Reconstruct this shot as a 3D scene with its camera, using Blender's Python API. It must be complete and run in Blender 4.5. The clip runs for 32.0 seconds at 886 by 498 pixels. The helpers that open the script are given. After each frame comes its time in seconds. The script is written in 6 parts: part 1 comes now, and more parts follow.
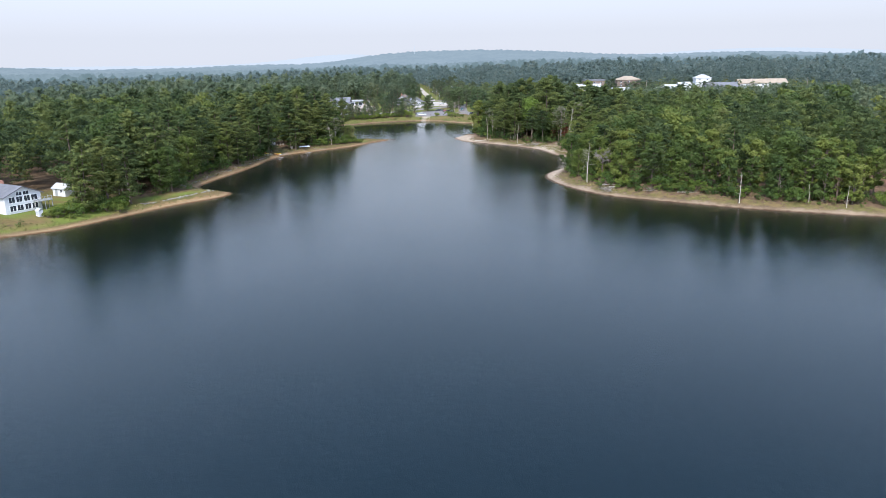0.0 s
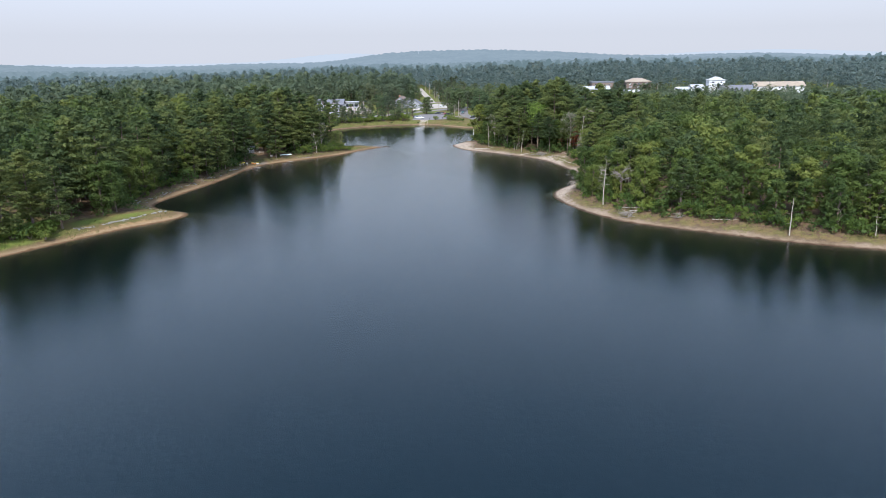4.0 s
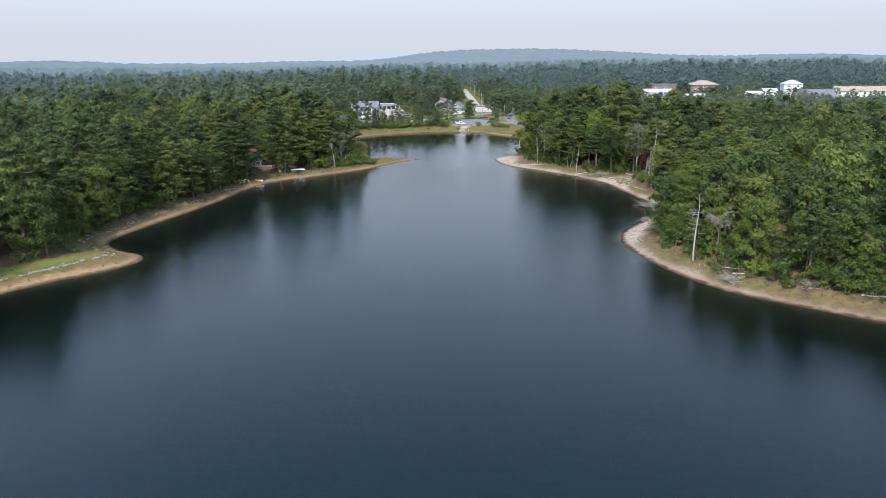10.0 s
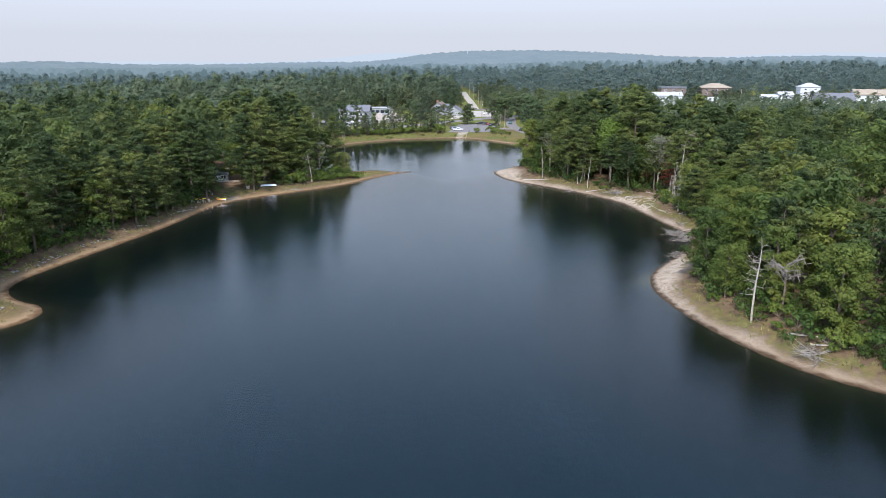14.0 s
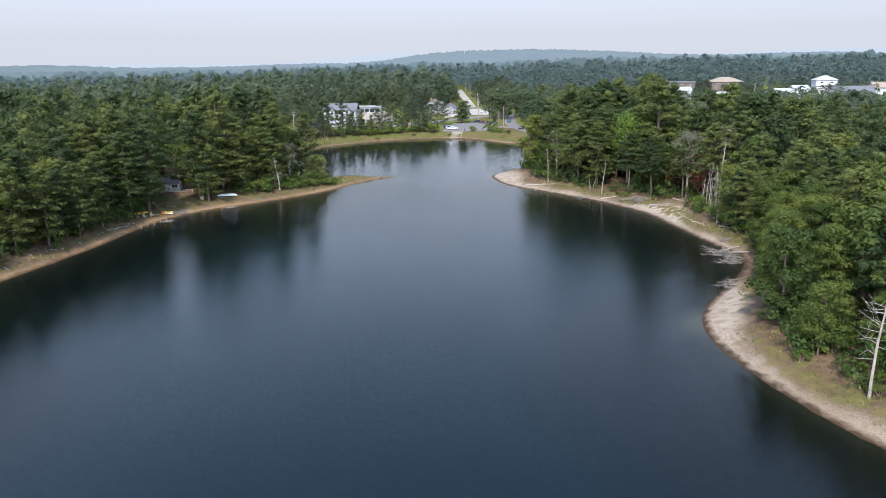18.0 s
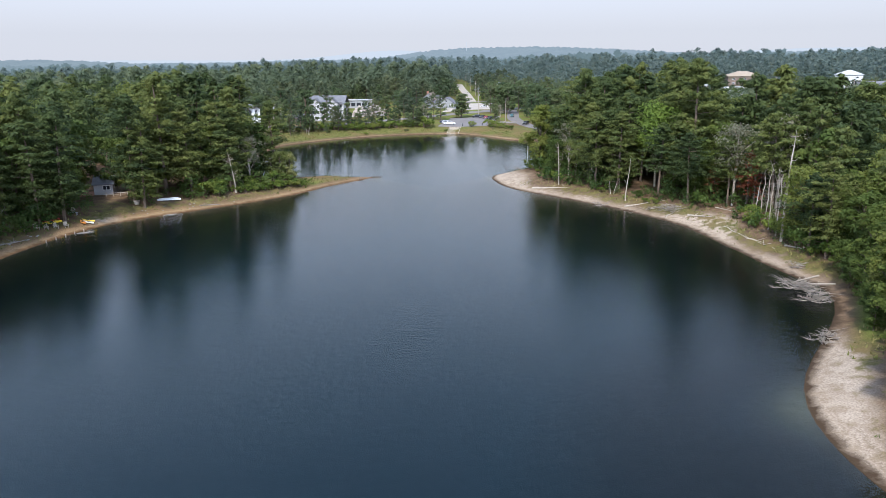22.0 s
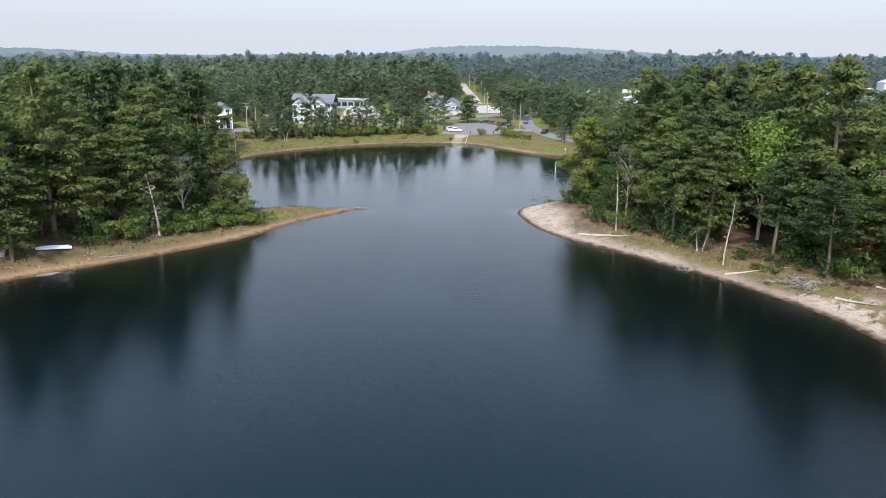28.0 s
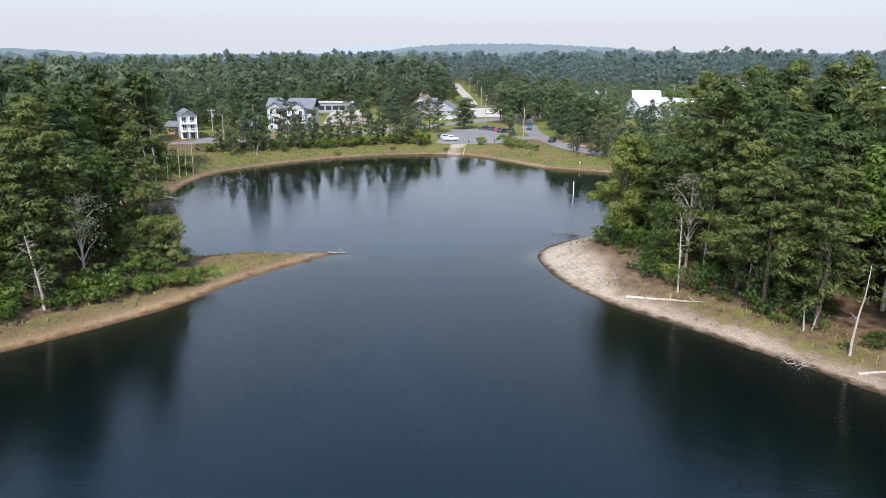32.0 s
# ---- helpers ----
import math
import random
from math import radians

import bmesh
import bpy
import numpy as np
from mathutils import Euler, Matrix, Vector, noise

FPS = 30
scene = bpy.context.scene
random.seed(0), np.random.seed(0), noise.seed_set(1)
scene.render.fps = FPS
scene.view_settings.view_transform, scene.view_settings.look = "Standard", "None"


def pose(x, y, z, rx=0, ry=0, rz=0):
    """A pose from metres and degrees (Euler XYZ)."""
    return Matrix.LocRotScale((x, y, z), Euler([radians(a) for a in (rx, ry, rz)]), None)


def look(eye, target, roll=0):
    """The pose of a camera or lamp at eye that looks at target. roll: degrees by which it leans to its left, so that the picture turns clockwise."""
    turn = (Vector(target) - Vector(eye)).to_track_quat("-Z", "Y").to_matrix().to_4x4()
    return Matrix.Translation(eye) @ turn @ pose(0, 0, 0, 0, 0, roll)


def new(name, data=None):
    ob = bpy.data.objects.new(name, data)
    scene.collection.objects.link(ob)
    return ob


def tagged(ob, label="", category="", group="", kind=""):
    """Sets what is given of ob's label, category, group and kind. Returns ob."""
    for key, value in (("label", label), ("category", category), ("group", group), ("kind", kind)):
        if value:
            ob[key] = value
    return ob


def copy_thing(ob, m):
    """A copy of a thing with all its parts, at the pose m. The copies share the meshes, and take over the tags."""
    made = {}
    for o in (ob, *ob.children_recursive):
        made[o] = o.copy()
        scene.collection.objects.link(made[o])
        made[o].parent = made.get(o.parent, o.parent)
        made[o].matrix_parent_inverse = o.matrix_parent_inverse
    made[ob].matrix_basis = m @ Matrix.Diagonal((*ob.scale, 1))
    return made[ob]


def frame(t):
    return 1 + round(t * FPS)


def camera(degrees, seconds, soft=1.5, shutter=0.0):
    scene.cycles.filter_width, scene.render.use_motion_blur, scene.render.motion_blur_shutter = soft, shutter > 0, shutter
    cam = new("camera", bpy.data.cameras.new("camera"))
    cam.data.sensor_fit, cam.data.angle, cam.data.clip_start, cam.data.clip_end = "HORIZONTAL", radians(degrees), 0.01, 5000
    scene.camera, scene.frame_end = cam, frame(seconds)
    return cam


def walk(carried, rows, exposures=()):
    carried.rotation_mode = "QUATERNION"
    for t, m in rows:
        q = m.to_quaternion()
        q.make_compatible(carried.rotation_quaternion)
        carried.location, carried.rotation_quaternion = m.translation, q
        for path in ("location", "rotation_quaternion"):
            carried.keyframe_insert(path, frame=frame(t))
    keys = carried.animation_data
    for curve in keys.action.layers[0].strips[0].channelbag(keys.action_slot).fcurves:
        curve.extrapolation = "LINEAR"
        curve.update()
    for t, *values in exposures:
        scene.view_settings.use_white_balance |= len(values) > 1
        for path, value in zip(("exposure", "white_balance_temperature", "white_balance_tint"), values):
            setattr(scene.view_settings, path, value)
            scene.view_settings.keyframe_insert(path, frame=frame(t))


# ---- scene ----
cam = camera(64.5, 32.0, soft=0.5)
PATH = [
    (0, (-8.136, -13.906, 37.99), (-8.059, -11.973, 37.483), -1.1),
    (1, (-6.918, -6.037, 38.015), (-6.841, -4.104, 37.508), -0.9),
    (2, (-5.799, 2.069, 38.109), (-5.72, 4.003, 37.604), -0.8),
    (4.5, (-2.984, 23.164, 38.312), (-2.925, 25.097, 37.804), -0.7),
    (5, (-2.467, 27.363, 38.316), (-2.465, 29.298, 37.808), -0.6),
    (6, (-1.471, 35.738, 38.315), (-1.483, 37.672, 37.805), -0.6),
    (7, (-0.477, 43.988, 38.355), (-0.488, 45.922, 37.846), -0.4),
    (8, (0.38, 52.17, 38.471), (0.367, 54.104, 37.962), -0.4),
    (9, (0.844, 60.307, 38.619), (0.808, 62.241, 38.109), -0.4),
    (10, (1.197, 68.391, 38.942), (1.138, 70.324, 38.432), -0.3),
    (11, (1.759, 76.296, 39.288), (1.698, 78.229, 38.779), -0.4),
    (12, (2.303, 84.485, 39.436), (2.243, 86.419, 38.93), -0.1),
    (13, (2.646, 93.052, 39.249), (2.583, 94.986, 38.741), -0.4),
    (14.5, (3.174, 105.905, 38.395), (3.115, 107.839, 37.89), -0.1),
    (16.5, (3.915, 122.455, 36.321), (3.856, 124.39, 35.818), -0.7),
    (17, (4.084, 126.576, 36.013), (4.027, 128.51, 35.508), -0.8),
    (18, (4.499, 135.014, 34.993), (4.441, 136.948, 34.489), -0.8),
    (19, (4.883, 143.462, 33.628), (4.825, 145.396, 33.125), -0.8),
    (20, (5.355, 151.777, 32.069), (5.297, 153.711, 31.561), -0.6),
    (21, (5.823, 160.351, 30.959), (5.764, 162.283, 30.445), -0.5),
    (22, (6.441, 168.92, 30.548), (6.379, 170.853, 30.039), -0.5),
    (23, (7.085, 177.516, 30.346), (7.019, 179.45, 29.838), -0.3),
    (24, (6.836, 185.858, 30.102), (6.772, 187.791, 29.592), 0.1),
    (25, (6.068, 194.045, 29.903), (6.004, 195.978, 29.392), 0.2),
    (28, (2.099, 219.7, 29.971), (2.052, 221.632, 29.456), 0.8),
    (29, (1.058, 228.485, 29.782), (1.018, 230.417, 29.266), 0.7),
    (30, (0.627, 237.605, 29.777), (0.591, 239.536, 29.26), 0.4),
    (31, (0.4, 246.242, 29.948), (0.369, 248.174, 29.429), 0.5),
    (32, (0.363, 254.087, 30.38), (0.336, 256.018, 29.861), 0.5),
]
walk(cam, [(t, look(eye, target, roll)) for t, eye, target, roll in PATH], exposures=[(0, 0.34, 5850, 10), (2, 0.28, 5850, 10), (5, 0.17, 5850, 10), (14, 0.19, 5870, 10), (23, 0.23, 5930, 10), (32, 0.27, 6020, 10)])

# ---- world and sun ----
SUN_TO = Vector((-0.22, -0.85, 0.95)).normalized()
world = bpy.data.worlds.new("hazy_sky")
scene.world = world
world.use_nodes = True
wt = world.node_tree
wt.nodes.clear()
sky = wt.nodes.new("ShaderNodeTexSky")
sky.sky_type = "NISHITA"
sky.sun_disc = False
sky.sun_elevation = math.asin(SUN_TO.z)
sky.sun_rotation = math.atan2(SUN_TO.x, SUN_TO.y)
sky.air_density, sky.dust_density, sky.ozone_density = 1.0, 0.8, 2.5
pale = wt.nodes.new("ShaderNodeMixRGB")
# the haze turns from grey-white at the horizon to blue-white above
tint = wt.nodes.new("ShaderNodeMixRGB")
tint.inputs[1].default_value = (6.05, 5.97, 6.22, 1)
tint.inputs[2].default_value = (5.2, 5.95, 7.0, 1)
bg = wt.nodes.new("ShaderNodeBackground")
bg.inputs[1].default_value = 0.105
wo = wt.nodes.new("ShaderNodeOutputWorld")
# milky near the horizon, clearer blue overhead
way = wt.nodes.new("ShaderNodeTexCoord")
split = wt.nodes.new("ShaderNodeSeparateXYZ")
veil = wt.nodes.new("ShaderNodeMapRange")
for k, v in zip((1, 2, 3, 4), (0.20, 0.58, 0.94, 0.22)):
    veil.inputs[k].default_value = v
wt.links.new(way.outputs["Generated"], split.inputs[0])
wt.links.new(split.outputs[2], veil.inputs[0])
wt.links.new(veil.outputs[0], pale.inputs[0])
blue = wt.nodes.new("ShaderNodeMapRange")
for k, v in zip((1, 2, 3, 4), (0.05, 0.30, 0.0, 1.0)):
    blue.inputs[k].default_value = v
wt.links.new(split.outputs[2], blue.inputs[0])
wt.links.new(blue.outputs[0], tint.inputs[0])
wt.links.new(tint.outputs[0], pale.inputs[2])
wt.links.new(sky.outputs[0], pale.inputs[1])
# the haze glows brighter round the sun
near_sun = wt.nodes.new("ShaderNodeVectorMath")
near_sun.operation = "DOT_PRODUCT"
near_sun.inputs[1].default_value = SUN_TO
wt.links.new(way.outputs["Generated"], near_sun.inputs[0])
glow = wt.nodes.new("ShaderNodeMapRange")
for k, v in zip((1, 2, 3, 4), (-0.35, 1.0, 1.0, 2.3)):
    glow.inputs[k].default_value = v
wt.links.new(near_sun.outputs["Value"], glow.inputs[0])
aureole = wt.nodes.new("ShaderNodeVectorMath")
aureole.operation = "SCALE"
# thicker light from the haze above the horizon
lift = wt.nodes.new("ShaderNodeMapRange")
for k, v in zip((1, 2, 3, 4), (0.04, 0.18, 1.0, 1.42)):
    lift.inputs[k].default_value = v
wt.links.new(split.outputs[2], lift.inputs[0])
both = wt.nodes.new("ShaderNodeMath")
both.operation = "MULTIPLY"
wt.links.new(lift.outputs[0], both.inputs[0])
wt.links.new(glow.outputs[0], both.inputs[1])
wt.links.new(pale.outputs[0], aureole.inputs[0])
wt.links.new(both.outputs[0], aureole.inputs["Scale"])
wt.links.new(aureole.outputs[0], bg.inputs[0])
wt.links.new(bg.outputs[0], wo.inputs[0])

sun_data = bpy.data.lights.new("sun", "SUN")
sun_data.energy, sun_data.angle, sun_data.color = 4.9, radians(5), (1.0, 0.93, 0.80)
sun = new("sun", sun_data)
sun.matrix_world = look(SUN_TO * 100, (0, 0, 0))

# ---- materials ----


class Mat:
    """A small builder of node materials."""

    def __init__(self, name, rough=0.8, spec=0.3, metal=0.0):
        self.m = bpy.data.materials.new(name)
        self.m.use_nodes = True
        self.t = self.m.node_tree
        self.b = self.t.nodes["Principled BSDF"]
        self.b.inputs["Roughness"].default_value = rough
        self.b.inputs["Specular IOR Level"].default_value = spec
        self.b.inputs["Metallic"].default_value = metal

    def node(self, kind, **values):
        n = self.t.nodes.new(kind)
        for k, v in values.items():
            n.inputs[k].default_value = v
        return n

    def link(self, a, b):
        self.t.links.new(a, b)

    def place(self):
        return self.node("ShaderNodeNewGeometry").outputs["Position"]

    def noise(self, scale, detail=4.0, at=None, stretch=None):
        n = self.node("ShaderNodeTexNoise", Scale=scale, Detail=detail)
        at = at or self.place()
        if stretch:
            mp = self.node("ShaderNodeMapping", Scale=stretch)
            self.link(at, mp.inputs["Vector"])
            at = mp.outputs[0]
        self.link(at, n.inputs["Vector"])
        return n.outputs["Fac"]

    def ramp(self, fac, stops):
        r = self.t.nodes.new("ShaderNodeValToRGB")
        e = r.color_ramp.elements
        while len(e) < len(stops):
            e.new(0.5)
        for el, (p, c) in zip(e, stops):
            el.position, el.color = p, (*c, 1)
        self.link(fac, r.inputs[0])
        return r.outputs[0]

    def mix(self, fac, a, b, how="MIX"):
        n = self.t.nodes.new("ShaderNodeMixRGB")
        n.blend_type = how
        for i, v in enumerate((fac, a, b)):
            if isinstance(v, (int, float)):
                n.inputs[i].default_value = v
            elif isinstance(v, tuple):
                n.inputs[i].default_value = (*v, 1)
            else:
                self.link(v, n.inputs[i])
        return n.outputs[0]

    def math(self, how, a, b=0.0):
        n = self.t.nodes.new("ShaderNodeMath")
        n.operation = how
        for i, v in enumerate((a, b)):
            if isinstance(v, (int, float)):
                n.inputs[i].default_value = v
            else:
                self.link(v, n.inputs[i])
        return n.outputs[0]

    def span(self, v, lo, hi):
        n = self.t.nodes.new("ShaderNodeMapRange")
        n.inputs[1].default_value, n.inputs[2].default_value = lo, hi
        self.link(v, n.inputs[0])
        return n.outputs[0]

    def colour(self, c):
        if isinstance(c, tuple):
            self.b.inputs["Base Color"].default_value = (*c, 1)
        else:
            self.link(c, self.b.inputs["Base Color"])
        return self

    def bump(self, h, strength=0.4, dist=0.05):
        n = self.node("ShaderNodeBump", Strength=strength, Distance=dist)
        self.link(h, n.inputs["Height"])
        self.link(n.outputs[0], self.b.inputs["Normal"])
        return self


def mottled(name, a, b, scale=1.5, rough=0.8, bump=0.3, fine=12.0, spec=0.3, stretch=None, metal=0.0):
    """Two tones broken up at a coarse and a fine scale, with fine relief."""
    m = Mat(name, rough, spec, metal)
    co = m.node("ShaderNodeTexCoord").outputs["Object"]
    n1, n2 = m.noise(scale, 4, co, stretch), m.noise(fine, 3, co, stretch)
    f = m.math("ADD", m.math("MULTIPLY", n1, 0.65), m.math("MULTIPLY", n2, 0.35))
    m.colour(m.ramp(f, [(0.3, a), (0.7, b)]))
    m.bump(n2, bump, 0.02)
    return m.m


def foliage(name, dark, mid, light, single=True, trans=0.5):
    """Leaves or needles: hue varies from tree to tree, from bough to bough and a little from leaf to leaf."""
    m = Mat(name, 0.62, 0.22)
    geo = m.node("ShaderNodeNewGeometry")
    isl = geo.outputs["Random Per Island"]
    if single:
        rnd = m.node("ShaderNodeObjectInfo").outputs["Random"]
    else:
        tone = m.node("ShaderNodeAttribute")
        tone.attribute_name = "tone"
        rnd = tone.outputs["Fac"]
    bough = m.span(m.noise(0.42, 2, geo.outputs["Position"]), 0.3, 0.7)
    f = m.math("ADD", m.math("ADD", m.math("MULTIPLY", rnd, 0.58), m.math("MULTIPLY", isl, 0.1)), m.math("MULTIPLY", bough, 0.32))
    tan = tuple(0.6 * c + 0.4 * t for c, t in zip(light, (light[1] * 1.0, light[1] * 0.95, light[1] * 0.45)))
    col = m.ramp(f, [(0.08, dark), (0.45, mid), (0.8, light), (0.97, tan)])
    m.colour(col)
    tr = m.node("ShaderNodeBsdfTranslucent")
    m.link(col, tr.inputs[0])
    mx = m.node("ShaderNodeMixShader", Fac=trans)
    m.link(m.b.outputs[0], mx.inputs[1])
    m.link(tr.outputs[0], mx.inputs[2])
    m.link(mx.outputs[0], m.t.nodes["Material Output"].inputs[0])
    return m.m


M_PINE = foliage("pine_needles", (0.040, 0.062, 0.025), (0.082, 0.112, 0.037), (0.162, 0.182, 0.050))
M_LEAF = foliage("oak_leaves", (0.050, 0.080, 0.022), (0.100, 0.138, 0.031), (0.182, 0.205, 0.044))
# town and far-shore foliage, greyed and blued to paint in some haze
M_PINE_HAZED = foliage("hazed_pine_needles", (0.060, 0.082, 0.050), (0.096, 0.120, 0.066), (0.146, 0.162, 0.080))
M_LEAF_HAZED = foliage("hazed_tree_leaves", (0.062, 0.094, 0.046), (0.100, 0.136, 0.060), (0.150, 0.176, 0.078))
M_BRIGHT = foliage("maple_leaves", (0.11, 0.17, 0.032), (0.155, 0.225, 0.042), (0.195, 0.265, 0.055))
M_SHRUB = foliage("shrub_leaves", (0.068, 0.108, 0.020), (0.115, 0.165, 0.030), (0.185, 0.225, 0.046))
M_WILLOW = foliage("willow_leaves", (0.14, 0.165, 0.05), (0.19, 0.215, 0.065), (0.24, 0.25, 0.09))
M_RUST = foliage("dying_needles", (0.12, 0.05, 0.03), (0.20, 0.06, 0.03), (0.24, 0.10, 0.05))
M_SPARSE = foliage("thin_grey_foliage", (0.15, 0.152, 0.10), (0.22, 0.215, 0.145), (0.30, 0.285, 0.20))
M_MAROON = foliage("dark_purple_leaves", (0.015, 0.010, 0.016), (0.025, 0.014, 0.022), (0.04, 0.022, 0.03))
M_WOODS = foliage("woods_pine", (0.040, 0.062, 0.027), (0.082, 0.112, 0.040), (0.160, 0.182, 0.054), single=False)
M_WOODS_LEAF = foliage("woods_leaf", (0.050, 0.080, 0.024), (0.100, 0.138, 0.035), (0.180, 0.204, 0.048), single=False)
# distance haze painted into the leaf colour, stronger from grey-green to blue-green
M_MID_HAZE = foliage("woods_light_haze", (0.088, 0.116, 0.074), (0.126, 0.160, 0.094), (0.174, 0.200, 0.112), single=False)
M_FAR_HAZE = foliage("woods_strong_haze", (0.138, 0.182, 0.168), (0.160, 0.204, 0.182), (0.186, 0.226, 0.198), single=False, trans=0.6)
M_BARK = mottled("pine_bark", (0.085, 0.062, 0.047), (0.17, 0.13, 0.10), 2.0, 0.9, 0.6, 14, stretch=(1, 1, 0.25))
M_DEAD = mottled("bleached_wood", (0.22, 0.185, 0.15), (0.43, 0.38, 0.32), 2.0, 0.85, 0.5, 16, stretch=(1, 1, 0.3))
M_DRIFT = mottled("driftwood", (0.13, 0.108, 0.092), (0.30, 0.265, 0.23), 1.5, 0.85, 0.5, 12)


def ground_material():
    m = Mat("shore_ground", 0.95, 0.1)
    geo = m.node("ShaderNodeNewGeometry")
    pos = geo.outputs["Position"]
    sep = m.node("ShaderNodeSeparateXYZ")
    m.link(pos, sep.inputs[0])
    big, mid, fine = m.noise(0.12, 5, pos), m.noise(0.7, 5, pos), m.noise(6.0, 4, pos)
    z = m.math("ADD", sep.outputs[2], m.math("MULTIPLY", m.math("SUBTRACT", mid, 0.5), 0.5))
    att = {k: m.node("ShaderNodeAttribute") for k in ("sandy", "grassy", "warm", "shoal")}
    for k, n in att.items():
        n.attribute_name = k
    a = {k: n.outputs["Fac"] for k, n in att.items()}
    sand = m.mix(a["warm"], m.ramp(fine, [(0.3, (0.27, 0.215, 0.165)), (0.7, (0.47, 0.395, 0.325))]),
                 m.ramp(fine, [(0.3, (0.140, 0.080, 0.027)), (0.7, (0.285, 0.172, 0.062))]))
    # bleached dry crests on the brown banks
    bleached = m.math("MULTIPLY", m.span(m.noise(0.33, 4, pos), 0.52, 0.64), m.span(z, 0.55, 1.1))
    sand = m.mix(m.math("MULTIPLY", bleached, m.math("MULTIPLY", a["warm"], 0.85)), sand, m.ramp(fine, [(0.3, (0.25, 0.215, 0.15)), (0.7, (0.44, 0.39, 0.29))]))
    sand = m.mix(m.math("MULTIPLY", a["warm"], m.math("SUBTRACT", 1.0, m.span(z, 0.3, 0.55))), sand, m.ramp(fine, [(0.3, (0.22, 0.145, 0.075)), (0.7, (0.36, 0.25, 0.145))]))
    sand = m.mix(m.span(mid, 0.44, 0.64), sand, m.mix(0.5, sand, (0.17, 0.12, 0.075)))
    strand = m.math("SINE", m.math("MULTIPLY", m.math("ADD", z, m.math("MULTIPLY", fine, 0.25)), 30.0))
    sand = m.mix(m.math("MULTIPLY", m.span(strand, 0.45, 0.9), m.span(big, 0.4, 0.6)), sand, m.mix(0.28, sand, (0.10, 0.075, 0.05)))
    wet = m.mix(a["warm"], (0.045, 0.030, 0.019), (0.105, 0.058, 0.027))
    grass = m.ramp(m.math("ADD", m.math("MULTIPLY", mid, 0.6), m.math("MULTIPLY", fine, 0.4)),
                   [(0.3, (0.045, 0.055, 0.015)), (0.5, (0.095, 0.090, 0.027)), (0.7, (0.175, 0.135, 0.058))])
    floor = m.ramp(m.math("ADD", m.math("MULTIPLY", mid, 0.6), m.math("MULTIPLY", fine, 0.4)),
                   [(0.3, (0.062, 0.043, 0.026)), (0.5, (0.120, 0.078, 0.048)), (0.7, (0.20, 0.138, 0.09))])
    # lush lawn where the grass is fullest
    lawn = m.ramp(fine, [(0.3, (0.075, 0.108, 0.018)), (0.7, (0.155, 0.178, 0.036))])
    gr = m.mix(m.span(a["grassy"], 0.75, 1.0), grass, lawn)
    gr = m.mix(m.math("MULTIPLY", m.span(big, 0.46, 0.62), 0.65), gr, (0.150, 0.098, 0.046))
    dry = m.mix(a["sandy"], floor, sand)
    gfac = m.math("MULTIPLY", m.span(m.math("ADD", a["grassy"], m.math("MULTIPLY", m.math("SUBTRACT", mid, 0.5), 1.6)), 0.35, 0.6), 0.9)
    gfac = m.math("MULTIPLY", gfac, m.span(z, 0.3, 0.85))
    dry = m.mix(gfac, dry, gr)
    col = m.mix(m.span(z, 0.05, 0.28), wet, dry)
    # bed colour fades with depth, painting in the water's absorption and blue scatter
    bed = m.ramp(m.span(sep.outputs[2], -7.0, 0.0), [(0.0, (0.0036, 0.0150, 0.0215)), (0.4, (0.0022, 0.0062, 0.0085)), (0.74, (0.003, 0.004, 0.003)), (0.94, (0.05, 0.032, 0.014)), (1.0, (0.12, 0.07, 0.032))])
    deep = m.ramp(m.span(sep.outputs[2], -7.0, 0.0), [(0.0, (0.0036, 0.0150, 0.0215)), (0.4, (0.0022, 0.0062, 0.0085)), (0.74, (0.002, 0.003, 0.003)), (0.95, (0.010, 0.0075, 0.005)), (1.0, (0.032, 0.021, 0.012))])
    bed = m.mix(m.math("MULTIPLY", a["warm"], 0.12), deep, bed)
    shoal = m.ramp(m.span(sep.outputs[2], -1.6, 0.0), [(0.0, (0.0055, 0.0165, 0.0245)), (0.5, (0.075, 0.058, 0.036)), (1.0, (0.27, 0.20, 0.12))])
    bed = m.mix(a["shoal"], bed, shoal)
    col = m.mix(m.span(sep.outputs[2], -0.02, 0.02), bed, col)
    m.colour(col)
    m.bump(m.math("ADD", m.math("MULTIPLY", mid, 0.7), m.math("MULTIPLY", fine, 0.3)), 0.6, 0.15)
    return m.m


